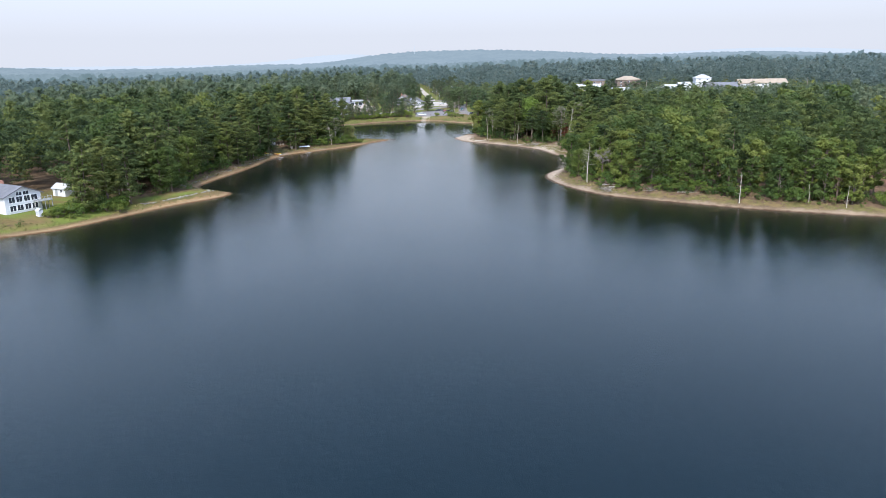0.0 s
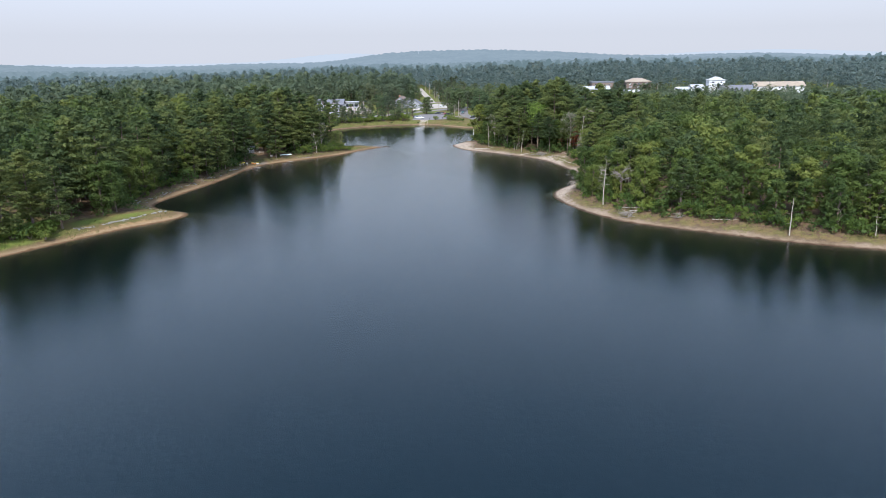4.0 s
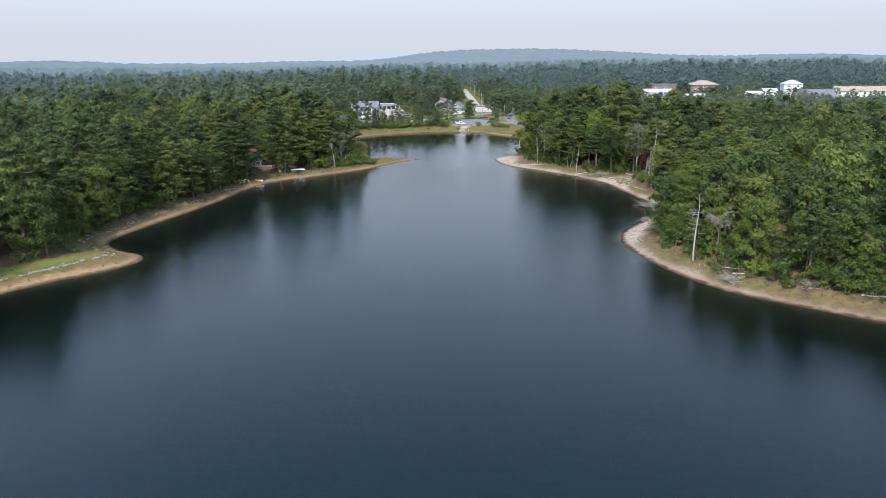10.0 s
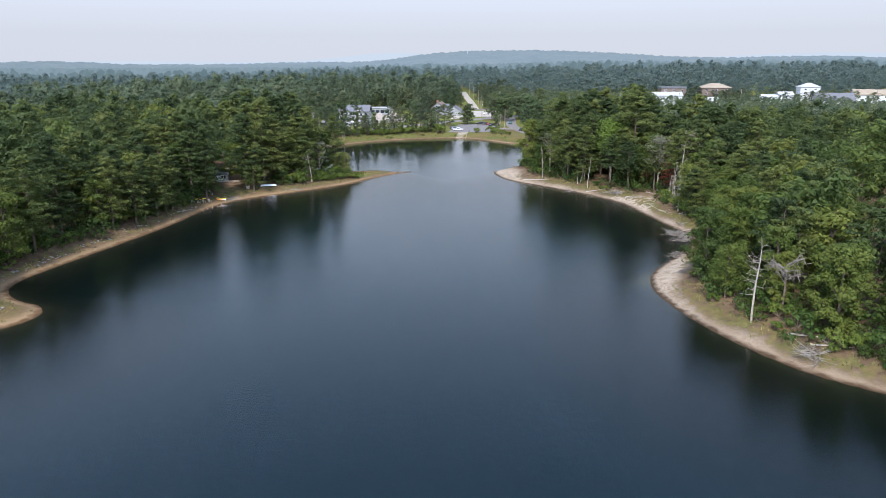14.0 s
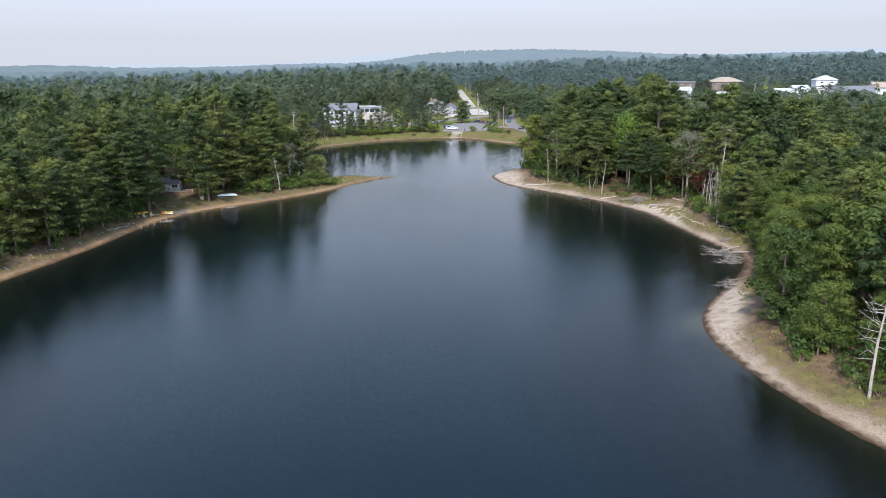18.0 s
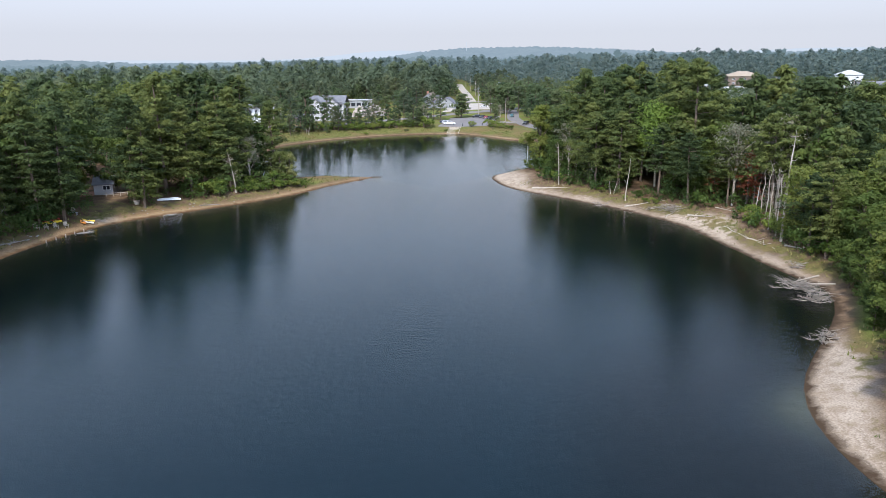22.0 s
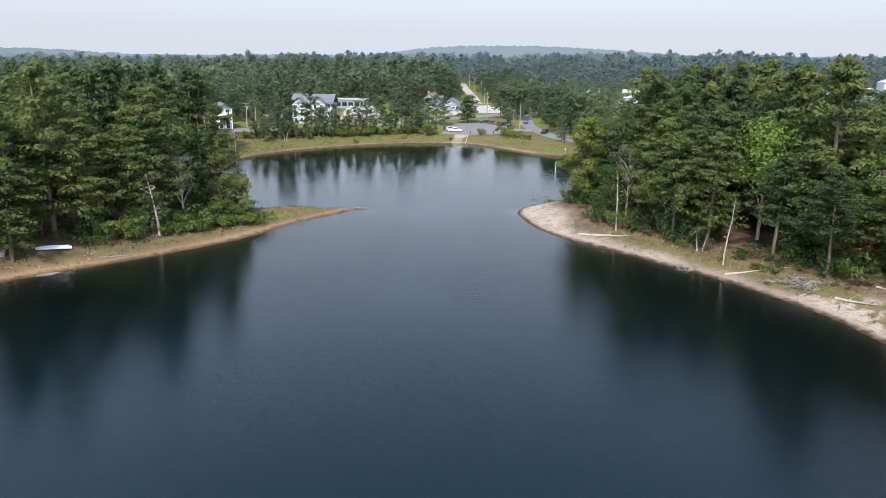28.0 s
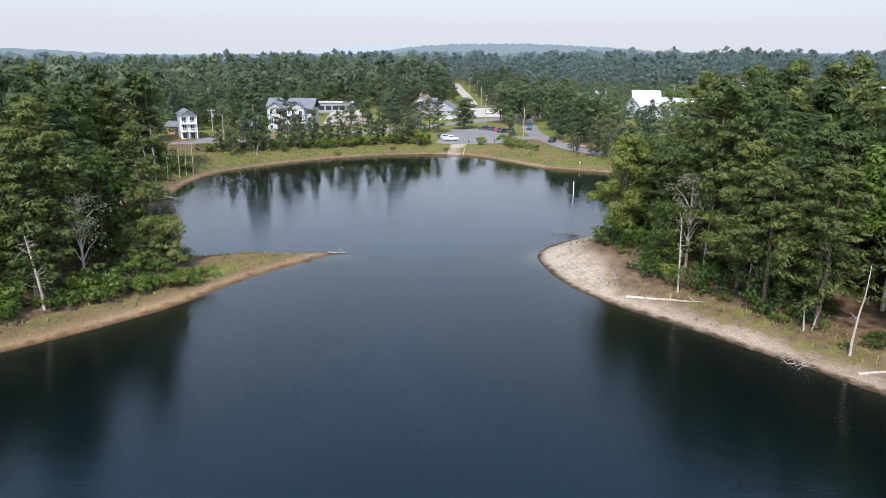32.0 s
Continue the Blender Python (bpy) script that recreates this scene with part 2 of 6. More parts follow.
def water_material():
    m = Mat("lake_water")
    m.t.nodes.remove(m.b)
    pos = m.place()
    swell = m.noise(0.7, 2, pos, (0.5, 1.0, 1.0))
    rip = m.noise(2.6, 3, pos, (0.42, 1.0, 1.0))
    fine = m.noise(6.5, 2, pos, (0.5, 1.0, 1.0))
    calm = m.span(m.noise(0.012, 3, pos, (1.0, 0.5, 1.0)), 0.3, 0.7)
    h = m.math("ADD", m.math("ADD", m.math("MULTIPLY", swell, 0.30), m.math("MULTIPLY", rip, 0.34)), m.math("MULTIPLY", fine, 0.09))
    bump = m.node("ShaderNodeBump", Distance=0.55)
    m.link(h, bump.inputs["Height"])
    # the inner bay lies sheltered from the wind
    sep = m.node("ShaderNodeSeparateXYZ")
    m.link(pos, sep.inputs[0])
    open_water = m.math("SUBTRACT", 1.0, m.math("MULTIPLY", m.span(sep.outputs[1], 330, 430), 0.75))
    m.link(m.math("MULTIPLY", open_water, m.math("ADD", 0.155, m.math("MULTIPLY", calm, 0.09))), bump.inputs["Strength"])
    gl = m.node("ShaderNodeBsdfGlossy", Roughness=0.02)
    gl.inputs["Color"].default_value = (1, 1, 1, 1)
    tr = m.node("ShaderNodeBsdfTransparent")
    tr.inputs["Color"].default_value = (0.68, 0.84, 0.88, 1)
    fr = m.node("ShaderNodeFresnel", IOR=1.333)
    m.link(bump.outputs[0], gl.inputs["Normal"])
    m.link(bump.outputs[0], fr.inputs["Normal"])
    mx = m.node("ShaderNodeMixShader")
    m.link(fr.outputs[0], mx.inputs[0])
    m.link(tr.outputs[0], mx.inputs[1])
    m.link(gl.outputs[0], mx.inputs[2])
    m.link(mx.outputs[0], m.t.nodes["Material Output"].inputs[0])
    return m.m


# ---- the plan ----
WEST = [(-125, 138), (-106, 153), (-96, 160), (-88, 172), (-77, 189), (-70, 197), (-65.5, 204), (-67, 210), (-74, 214), (-79, 220), (-79.5, 228),
        (-77, 241), (-73, 260), (-70.5, 275), (-69.5, 287), (-67, 299), (-62, 308), (-53, 317), (-44, 326), (-35, 337), (-28.5, 350), (-19, 363.5)]
NORTH = [(-25, 363.5), (-33, 363), (-41, 361), (-53, 366), (-67, 379), (-76, 393), (-70, 400), (-64, 408), (-66, 424), (-64.5, 443), (-56, 457), (-42, 472),
         (-25, 483), (-8, 488), (6, 486), (17, 473), (27, 460), (38, 455), (49, 447), (56, 430), (50, 404), (36, 386), (23, 376)]
EAST = [(14.5, 366), (15, 354), (19, 343.5), (28, 332.5), (40, 317.5), (48, 303), (51, 288), (54, 271), (56, 263), (53, 254), (47, 244.5), (40, 234), (37, 225),
        (37.3, 214), (41, 200), (47, 188), (55, 180.5), (66, 172), (80, 162), (99, 152), (118, 142), (150, 110), (170, 30), (150, -90), (60, -170), (-70, -165),
        (-150, -80), (-165, 40), (-150, 105)]


def rounded(points, steps=5):
    """A closed Catmull-Rom curve through the points."""
    p = np.array(points, float)
    out = []
    for i in range(len(p)):
        a, b, c, d = p[i - 1], p[i], p[(i + 1) % len(p)], p[(i + 2) % len(p)]
        for s in np.arange(steps) / steps:
            out.append(0.5 * (2 * b + (c - a) * s + (2 * a - 5 * b + 4 * c - d) * s**2 + (3 * b - a - 3 * c + d) * s**3))
    return np.array(out)


LAKE = rounded(WEST + NORTH + EAST)


SEG_A, SEG_B = LAKE, np.roll(LAKE, -1, 0)


def inland(x, y):
    """Metres from the shore line: positive on land, negative on the lake."""
    x, y = np.atleast_1d(np.asarray(x, float)).ravel(), np.atleast_1d(np.asarray(y, float)).ravel()
    out = np.empty(len(x))
    ax, ay, dx, dy = SEG_A[:, 0], SEG_A[:, 1], SEG_B[:, 0] - SEG_A[:, 0], SEG_B[:, 1] - SEG_A[:, 1]
    slope = dx / np.where(dy == 0, 1e-9, dy)
    for i in range(0, len(x), 4000):
        px, py = x[i:i + 4000, None], y[i:i + 4000, None]
        s = np.clip(((px - ax) * dx + (py - ay) * dy) / (dx * dx + dy * dy + 1e-12), 0, 1)
        d = np.sqrt(((px - ax - s * dx) ** 2 + (py - ay - s * dy) ** 2).min(1))
        cross = ((ay > py) != (ay + dy > py)) & (px < slope * (py - ay) + ax)
        out[i:i + 4000] = np.where(cross.sum(1) % 2 == 1, -d, d)
    return out


def wave2(x, y):
    """A gentle unevenness of the ground, from -1 to 1."""
    return (np.sin(x * 0.071 + 1.3) * np.cos(y * 0.053 - 0.4) + 0.5 * np.sin(x * 0.19 - y * 0.13) + 0.35 * np.sin(x * 0.41 + y * 0.37)) / 1.85


def smooth(v, lo, hi):
    s = np.clip((np.asarray(v, float) - lo) / (hi - lo), 0, 1)
    return s * s * (3 - 2 * s)


def rise(x, y, d):
    """The ground's height at d metres from the shore."""
    d = np.asarray(d, float)
    up = 1.7 * smooth(d, -1.2, 7.5) + 1.1 * smooth(d, 4, 16) - 0.093
    up = up + ((2.5 + 5.0 * smooth(x, -320, -120)) * smooth(y, 520, 830) + (2.5 * smooth(x, -250, -60) + 4.5 * smooth(x, 40, 230)) * smooth(y, 770, 900)) * smooth(d, 5, 60)
    up = up + wave2(x, y) * (0.10 + 0.35 * smooth(d, 12, 40) * (1 - 0.7 * smooth(y, 440, 500))) * smooth(d, 1, 6)
    down = -0.10 - 0.26 * np.minimum(-d, 60) * smooth(-d, 0, 3)
    return np.where(d > -0.4, np.where(d > 0, up, up * smooth(d, -0.4, 0) + down * (1 - smooth(d, -0.4, 0))), np.maximum(down, -7))


def height(x, y):
    return float(rise(x, y, inland(x, y))[0])

# ---- builders ----


def mesh_object(name, verts, faces, material, parent=None, label="", smooth_faces=False):
    me = bpy.data.meshes.new(name)
    me.from_pydata([tuple(v) for v in verts] if not isinstance(verts, np.ndarray) else verts.tolist(), [], faces if isinstance(faces, list) else faces.tolist())
    me.materials.append(material)
    if smooth_faces:
        me.polygons.foreach_set("use_smooth", [True] * len(me.polygons))
    ob = new(name, me)
    ob.parent = parent
    return tagged(ob, label)


def part(name, bm, material, parent, label="", smooth_faces=False):
    """Links a bmesh as one mesh object under a thing or a part."""
    me = bpy.data.meshes.new(name)
    bm.to_mesh(me)
    bm.free()
    me.materials.append(material)
    if smooth_faces:
        me.polygons.foreach_set("use_smooth", [True] * len(me.polygons))
    ob = new(name, me)
    ob.parent = parent
    return tagged(ob, label)


def thing(name, at, turn=0.0, label="", category="", group="", kind=""):
    ob = new(name)
    ob.empty_display_size = 0.2
    ob.matrix_world = pose(*at, 0, 0, turn)
    return tagged(ob, label, category, group, kind)


def add_box(bm, lo, hi, bevel=0.0):
    x0, y0, z0 = lo
    x1, y1, z1 = hi
    v = [bm.verts.new(c) for c in ((x0, y0, z0), (x1, y0, z0), (x1, y1, z0), (x0, y1, z0), (x0, y0, z1), (x1, y0, z1), (x1, y1, z1), (x0, y1, z1))]
    fs = [bm.faces.new([v[i] for i in q]) for q in ((0, 3, 2, 1), (4, 5, 6, 7), (0, 1, 5, 4), (1, 2, 6, 5), (2, 3, 7, 6), (3, 0, 4, 7))]
    if bevel:
        es = list({e for f in fs for e in f.edges})
        bmesh.ops.bevel(bm, geom=es, offset=bevel, segments=1, affect="EDGES")
    return bm


def box(lo, hi, bevel=0.0):
    return add_box(bmesh.new(), lo, hi, bevel)


def tube(points, radii, sides=6):
    """Vertices and faces of a tapered tube along the points."""
    pts = [Vector(p) for p in points]
    vs, fs = [], []
    for i, p in enumerate(pts):
        way = (pts[min(i + 1, len(pts) - 1)] - pts[max(i - 1, 0)]).normalized()
        side = way.cross(Vector((0.31, 0.95, 0.07))).normalized()
        up = way.cross(side)
        for k in range(sides):
            a = 2 * math.pi * k / sides
            vs.append(p + (side * math.cos(a) + up * math.sin(a)) * radii[i])
    for i in range(len(pts) - 1):
        for k in range(sides):
            a, b = i * sides + k, i * sides + (k + 1) % sides
            fs.append((a, b, b + sides, a + sides))
    fs.append(tuple(range(sides))[::-1])
    fs.append(tuple(range((len(pts) - 1) * sides, len(pts) * sides)))
    return vs, fs


def gather(pieces):
    """Several (vertices, faces) as one."""
    vs, fs = [], []
    for v, f in pieces:
        o = len(vs)
        vs += list(v)
        fs += [tuple(i + o for i in q) for q in f]
    return vs, fs


def flakes(centres, out, size, rng, facing, long=1.5, broad=0.55):
    """One leaf-like triangle at each centre: it points along out and turns its flat side towards facing."""
    n = len(centres)
    a = out + rng.normal(0, 0.45, (n, 3))
    nrm = facing + rng.normal(0, 0.24, (n, 3))
    nrm /= np.linalg.norm(nrm, axis=1, keepdims=True) + 1e-9
    a = a - nrm * (a * nrm).sum(1, keepdims=True)
    a /= np.linalg.norm(a, axis=1, keepdims=True) + 1e-9
    b = np.cross(nrm, a)
    s = (size * rng.uniform(0.6, 1.4, n))[:, None]
    skew = rng.uniform(-0.4, 0.4, n)[:, None]
    v = np.stack([centres - a * s * 0.5 * long + b * s * broad, centres - a * s * 0.4 * long - b * s * broad, centres + a * s * 0.6 * long + b * s * skew], 1)
    return v.reshape(-1, 3)


def clump_leaves(clumps, per, size, rng, long=1.5, broad=0.5, up=0.3):
    """Leaves on the upper shells of many flattened clumps: x, y, z, radius, height share, pull outwards."""
    cen, out, face = [], [], []
    for x, y, z, r, fl, way in clumps:
        d = rng.normal(0, 1, (per, 3))
        d[:, 2] = d[:, 2] * 0.9 + up
        d /= np.linalg.norm(d, axis=1, keepdims=True) + 1e-9
        shell = r * rng.uniform(0.5, 1.15, per)[:, None]
        cen.append(np.array([x, y, z]) + d * shell * np.array([1, 1, fl]))
        out.append(d * np.array([1, 1, 0.4]) + np.array([way[0], way[1], 0.1]) * 0.6)
        face.append(d * np.array([1, 1, 1 / fl ** 0.7]) + np.array([0, 0, 0.25]))
    return flakes(np.concatenate(cen), np.concatenate(out), size, rng, np.concatenate(face), long, broad)


def pine_leaves(h, rng, count, size, low=0.28, wide=0.2, ragged=0.42, long=1.5):
    """Needle plumes of a white pine: flat clumps along uneven boughs, an open rounded crown."""
    per = 40 if count > 3000 else 22 if count > 1000 else 14 if count > 500 else 10 if count > 200 else 7
    n = max(8, count // per)
    share = 4 if n > 120 else 3 if n > 60 else 2
    boughs = max(6, n // share)
    rad = h * 0.066 * (170 / n) ** 0.3
    turn, lop = rng.uniform(0, 6.28), rng.uniform(0.1, 0.35)
    clumps = []
    for i in range(boughs):
        u = min(0.985, max(0.0, (i + 0.5) / boughs + rng.normal(0, 0.03)))
        z = h * (low + (0.95 - low) * u)
        az = i * 2.399 + rng.normal(0, 0.35)
        prof = 1.5 * (1 - u) ** 0.62 * (0.52 + 0.75 * u)
        ln = h * wide * prof * rng.uniform(1 - ragged, 1 + ragged) * (1 + lop * math.cos(az - turn))
        c, sn = math.cos(az), math.sin(az)
        for k in range(share):
            s = (k + 1.0) / share * rng.uniform(0.86, 1.08)
            if k == 0 and rng.random() < 0.3:
                continue
            side = rng.normal(0, 0.16) * ln * s
            r = rad * rng.uniform(0.72, 1.3) * (0.62 + 0.38 * (1 - u)) * (0.8 + 0.2 * s)
            clumps.append((c * ln * s - sn * side, sn * ln * s + c * side, z + ln * (0.34 * u - 0.06) * s + rng.normal(0, 0.012 * h), r, rng.uniform(0.34, 0.52), (c, sn)))
    for k in range(3):
        clumps.append((rng.normal(0, 0.02 * h), rng.normal(0, 0.02 * h), h * (0.965 - 0.03 * k), rad * (0.45 + 0.15 * k), 0.8, (0, 0)))
    return clump_leaves(clumps, per, size, rng, long, 0.42)


def leaf_lobes(h, rng, lobes, low=0.25, wide=0.3):
    out = []
    for i in range(lobes):
        u = (i + rng.uniform(0.1, 0.9)) / lobes
        z = h * (low + (0.93 - low) * u)
        r = h * wide * math.sqrt(max(0.05, 1 - (2 * (u - 0.42)) ** 2 * 0.75)) * rng.uniform(0.3, 0.95)
        az = i * 2.399 + rng.uniform(-0.5, 0.5)
        out.append((r * math.cos(az) * 0.75, r * math.sin(az) * 0.75, z, h * wide * rng.uniform(0.34, 0.58)))
    out.append((0, 0, h * 0.84, h * wide * 0.5))
    return out


def broad_leaves(h, rng, count, size, lobes):
    """Leaves on smaller tufts that cover the lobes of a broad crown."""
    tufts = 7 if count > 3000 else 5 if count > 900 else 3 if count > 350 else 1
    per = max(4, count // (len(lobes) * tufts))
    clumps = []
    for x, y, z, r in lobes:
        for k in range(tufts):
            d = rng.normal(0, 1, 3)
            d[2] = d[2] * 0.8 + 0.35
            d /= np.linalg.norm(d) + 1e-9
            q = r * (0.62 if tufts > 1 else 0.0)
            clumps.append((x + d[0] * q, y + d[1] * q, z + d[2] * q * 0.75, r * (rng.uniform(0.42, 0.66) if tufts > 1 else 1.0), 0.72, (0, 0)))
    return clump_leaves(clumps, per, size, rng, 1.1, 0.55, 0.2)


def tri_faces(n):
    return np.arange(n * 3).reshape(n, 3)


def tree_template(kind, h, seed, count, size, leafmat, low=None, wide=None, name="tree", label="", barkmat=None):
    """A tree with trunk, limbs and crown, built at the origin."""
    rng = np.random.default_rng(seed)
    low = low if low is not None else (0.26 if kind == "pine" else 0.2)
    wide = wide if wide is not None else (0.2 if kind == "pine" else 0.3)
    root = thing(name, (0, 0, 0), 0, label, "tree")
    bend = rng.normal(0, 0.012 * h, 2)
    pieces = [tube([(bend[0] * s * s, bend[1] * s * s, -0.5 + (h * 0.97 + 0.5) * s) for s in (0, 0.03, 0.3, 0.6, 0.85, 1)],
                   [h * 0.022, h * 0.016, h * 0.0125, h * 0.009, h * 0.005, 0.02], 7)]
    if kind == "pine":
        v = pine_leaves(h, rng, count, size, low, wide)
        for i in range(12):
            z, az, ln = h * rng.uniform(max(0.12, low - 0.12), 0.8), rng.uniform(0, 6.3), h * wide * rng.uniform(0.4, 0.8)
            pieces.append(tube([(0, 0, z), (math.cos(az) * ln, math.sin(az) * ln, z + ln * 0.15)], [h * 0.004, 0.015], 3))
    else:
        lobes = leaf_lobes(h, rng, 13, low, wide)
        v = broad_leaves(h, rng, count, size, lobes)
        for x, y, z, r in lobes[:-1]:
            zb = max(h * 0.14, z - h * 0.22)
            pieces.append(tube([(0, 0, zb), (x * 0.45, y * 0.45, zb + (z - zb) * 0.6), (x, y, z)], [h * 0.008, h * 0.0055, 0.03], 4))
    vs, fs = gather(pieces)
    mesh_object("trunk", vs, fs, barkmat or M_BARK, root)
    mesh_object("crown", v, tri_faces(len(v) // 3), leafmat, root)
    return root


# ---- ground and lake ----
def spread(lo, hi, step, far, grow=1.22):
    mid = list(np.arange(lo, hi + 0.01, step))
    s, v, up = step, hi, []
    while v < far:
        s = min(s * grow, 260)
        v += s
        up.append(v)
    s, v, dn = step, lo, []
    while v > -far:
        s = min(s * grow, 260)
        v -= s
        dn.append(v)
    return np.array(dn[::-1] + mid + up)


def build_ground():
    xs = spread(-135, 125, 1.8, 4900)
    ys = spread(140, 520, 1.8, 4900)
    ys = np.concatenate([ys[ys <= 520], np.arange(523, 850, 3.0), ys[ys > 850]])
    gx, gy = np.meshgrid(xs, ys)
    fx, fy = gx.ravel(), gy.ravel()
    d = np.concatenate([inland(a, b) for a, b in zip(np.array_split(fx, 8), np.array_split(fy, 8))])
    z = rise(fx, fy, d)
    nx, ny = len(xs), len(ys)
    i = (np.arange(ny - 1)[:, None] * nx + np.arange(nx - 1)[None]).ravel()
    faces = np.stack([i, i + 1, i + nx + 1, i + nx], 1)
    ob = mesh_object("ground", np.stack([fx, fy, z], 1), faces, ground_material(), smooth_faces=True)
    tagged(ob, "sandy lake shore with dry grass and pine-needle woodland floor", "ground", kind="structure")
    rng = wave2(fx * 2.3, fy * 2.3)
    edge = d + rng * 1.6
    west, north = fx < -10, fy > 400
    east = ~west & ~north
    wid = np.where(west & ~north, 1.9, np.where(north, 1.1, np.where(fy < 195, 1.5, 2.4)))
    # the broad bare points of the east shore
    wid = wid + 3.2 * np.exp(-((fx - 44) ** 2 + (fy - 231) ** 2) / 160) + 5.0 * np.exp(-((fx - 24) ** 2 + (fy - 358) ** 2) / 190) + 6 * np.exp(-((fx - 54) ** 2 + (fy - 301) ** 2) / 60)
    wid = wid + 2.4 * np.exp(-((fx + 77) ** 2 + (fy - 196) ** 2) / 160)
    # grass down to the water in the east cove
    cove = np.exp(-((fx - 54) ** 2 + (fy - 254) ** 2) / 150)
    wid = wid - 4.5 * cove
    sandy = 1 - smooth(edge, wid - 1.8, wid + 1.8)
    # raked sand beside the boats
    landing = np.exp(-(((fx + 66.3) * 0.7 + (fy - 306) * 0.7) / 3.0) ** 4 - ((-(fx + 66.3) * 0.7 + (fy - 306) * 0.7) / 2.2) ** 4)
    sandy = np.maximum(sandy, landing)
    grassy = np.where(north, 0.84 * smooth(edge, 0.3, 1.8) * (1 - 0.5 * smooth(edge, 22, 30)), 0.0)
    grassy = grassy + np.where(east, 0.68 * np.exp(-((edge - np.where(fy < 195, 3.8, 4.8)) / 2.6) ** 2), 0) * (1 - 0.8 * np.exp(-((fx - 24) ** 2 + (fy - 355) ** 2) / 260) - 0.6 * np.exp(-((fx - 42) ** 2 + (fy - 228) ** 2) / 120))
    grassy = grassy + 0.75 * cove * smooth(d, 0.5, 2) * (1 - smooth(d, 5, 9))
    grassy = grassy + np.where(west & ~north, 0.56 * np.exp(-((edge - 3.8) / 2.2) ** 2), 0)
    # lawns: on the western spit and round the white house
    grassy = grassy + 1.1 * np.exp(-(((fx + 82) * 0.75 - (fy - 200) * 0.55) / 16) ** 2 - (((edge - 8.0)) / 2.4) ** 2) * (west & (fy < 225) & (fy > 165))
    grassy = grassy + 0.85 * np.exp(-((fx + 112) ** 2 + (fy - 172) ** 2) / 300) + 0.8 * np.exp(-((fx + 113) ** 2 + (fy - 190) ** 2) / 420) + 0.55 * np.exp(-((fx + 69) ** 2 + (fy - 312) ** 2) / 60) * smooth(edge, 3, 6)
    # yards of the town
    grassy = grassy + 0.4 * smooth(fy, 505, 520) * np.where(np.abs(fx) < 130, 1.6 - 0.6 * smooth(fy, 900, 960), 1.6)
    # the thin end of the western bar
    grassy = grassy + 0.5 * np.exp(-((fx + 33) ** 2 + (fy - 351) ** 2) / 90) * smooth(edge, 1, 3)
    warm = np.where(west & ~north, 0.85, np.where(north, 0.6, 0.12 + 0.2 * (1 - smooth(fy, 185, 215)))) * (1 - 0.7 * landing)
    shoal = 0.45 * np.exp(-((fx - 35.5) ** 2 + (fy - 229) ** 2) / 22) + 0.6 * np.exp(-((fx + 16) ** 2 / 40 + (fy - 364) ** 2 / 6)) + 0.5 * np.exp(-((fx - 14) ** 2 + (fy - 364) ** 2) / 14)
    me = ob.data
    for key, val in (("sandy", sandy), ("grassy", np.clip(grassy, 0, 1)), ("warm", warm), ("shoal", shoal)):
        me.attributes.new(key, "FLOAT", "POINT").data.foreach_set("value", val.astype(np.float32))
    bm = bmesh.new()
    vs = [bm.verts.new(c) for c in ((-260, -260, 0), (260, -260, 0), (260, 520, 0), (-260, 520, 0))]
    bm.faces.new(vs)
    w = part("water", bm, water_material(), None)
    tagged(w, "dark blue lake water with fine wind ripples", "lake", kind="structure")


build_ground()

# ---- woods ----
# open places kept free of trees: x, y, radius
OPEN = [(-41, 346.5, 4.0), (-44, 341.5, 3.0), (53.5, 326.5, 2.5), (59.6, 287.5, 3.2), (60.4, 294.5, 3.6), (58.5, 303, 4.0), (-112, 176, 13), (-105, 171, 9), (-118, 164, 12), (-84, 190, 6), (-76, 199, 6), (49.5, 199.5, 3.5), (-118, 190, 9), (47, 327, 4.5), (50.5, 332.5, 4), (-71.5, 318, 5.5), (-66, 310, 5), (-60, 320, 3.5), (-99, 244, 7), (72, 322, 6), (-88, 497, 12)]


def line_gap(x, y, a, b):
    """Distance from the segment a-b."""
    ax, ay = a
    bx, by = b
    s = np.clip(((x - ax) * (bx - ax) + (y - ay) * (by - ay)) / ((bx - ax) ** 2 + (by - ay) ** 2), 0, 1)
    return np.hypot(x - ax - s * (bx - ax), y - ay - s * (by - ay))


def may_grow(x, y, d):
    ok = d > 0
    for cx, cy, r in OPEN:
        ok &= np.hypot(x - cx, y - cy) > r
    return ok & ~town(x, y) & ~works(x, y)


def town(x, y):
    """The built-up strip beyond the north shore: lake-side verge, car park, road, yards and the straight side street."""
    t = (y > 440) & (y < 640) & (x > -104) & (x < 62) & (d_north(x, y) > 0)
    t |= (np.abs(x - 3 - (y - 600) * 0.006) < 9) & (y > 590) & (y < 812)
    t |= (x > 4) & (x < 44) & (y > 600) & (y < 760)
    return t


def d_north(x, y):
    return np.where((y > 440), 1.0, 0.0)


def scatter(x0, x1, y0, y1, step, seed, jitter=0.42):
    rng = np.random.default_rng(seed)
    gx, gy = np.meshgrid(np.arange(x0, x1, step), np.arange(y0, y1, step * 0.87))
    gx[1::2] += step / 2
    x = gx.ravel() + rng.uniform(-jitter, jitter, gx.size) * step
    y = gy.ravel() + rng.uniform(-jitter, jitter, gx.size) * step
    return x, y


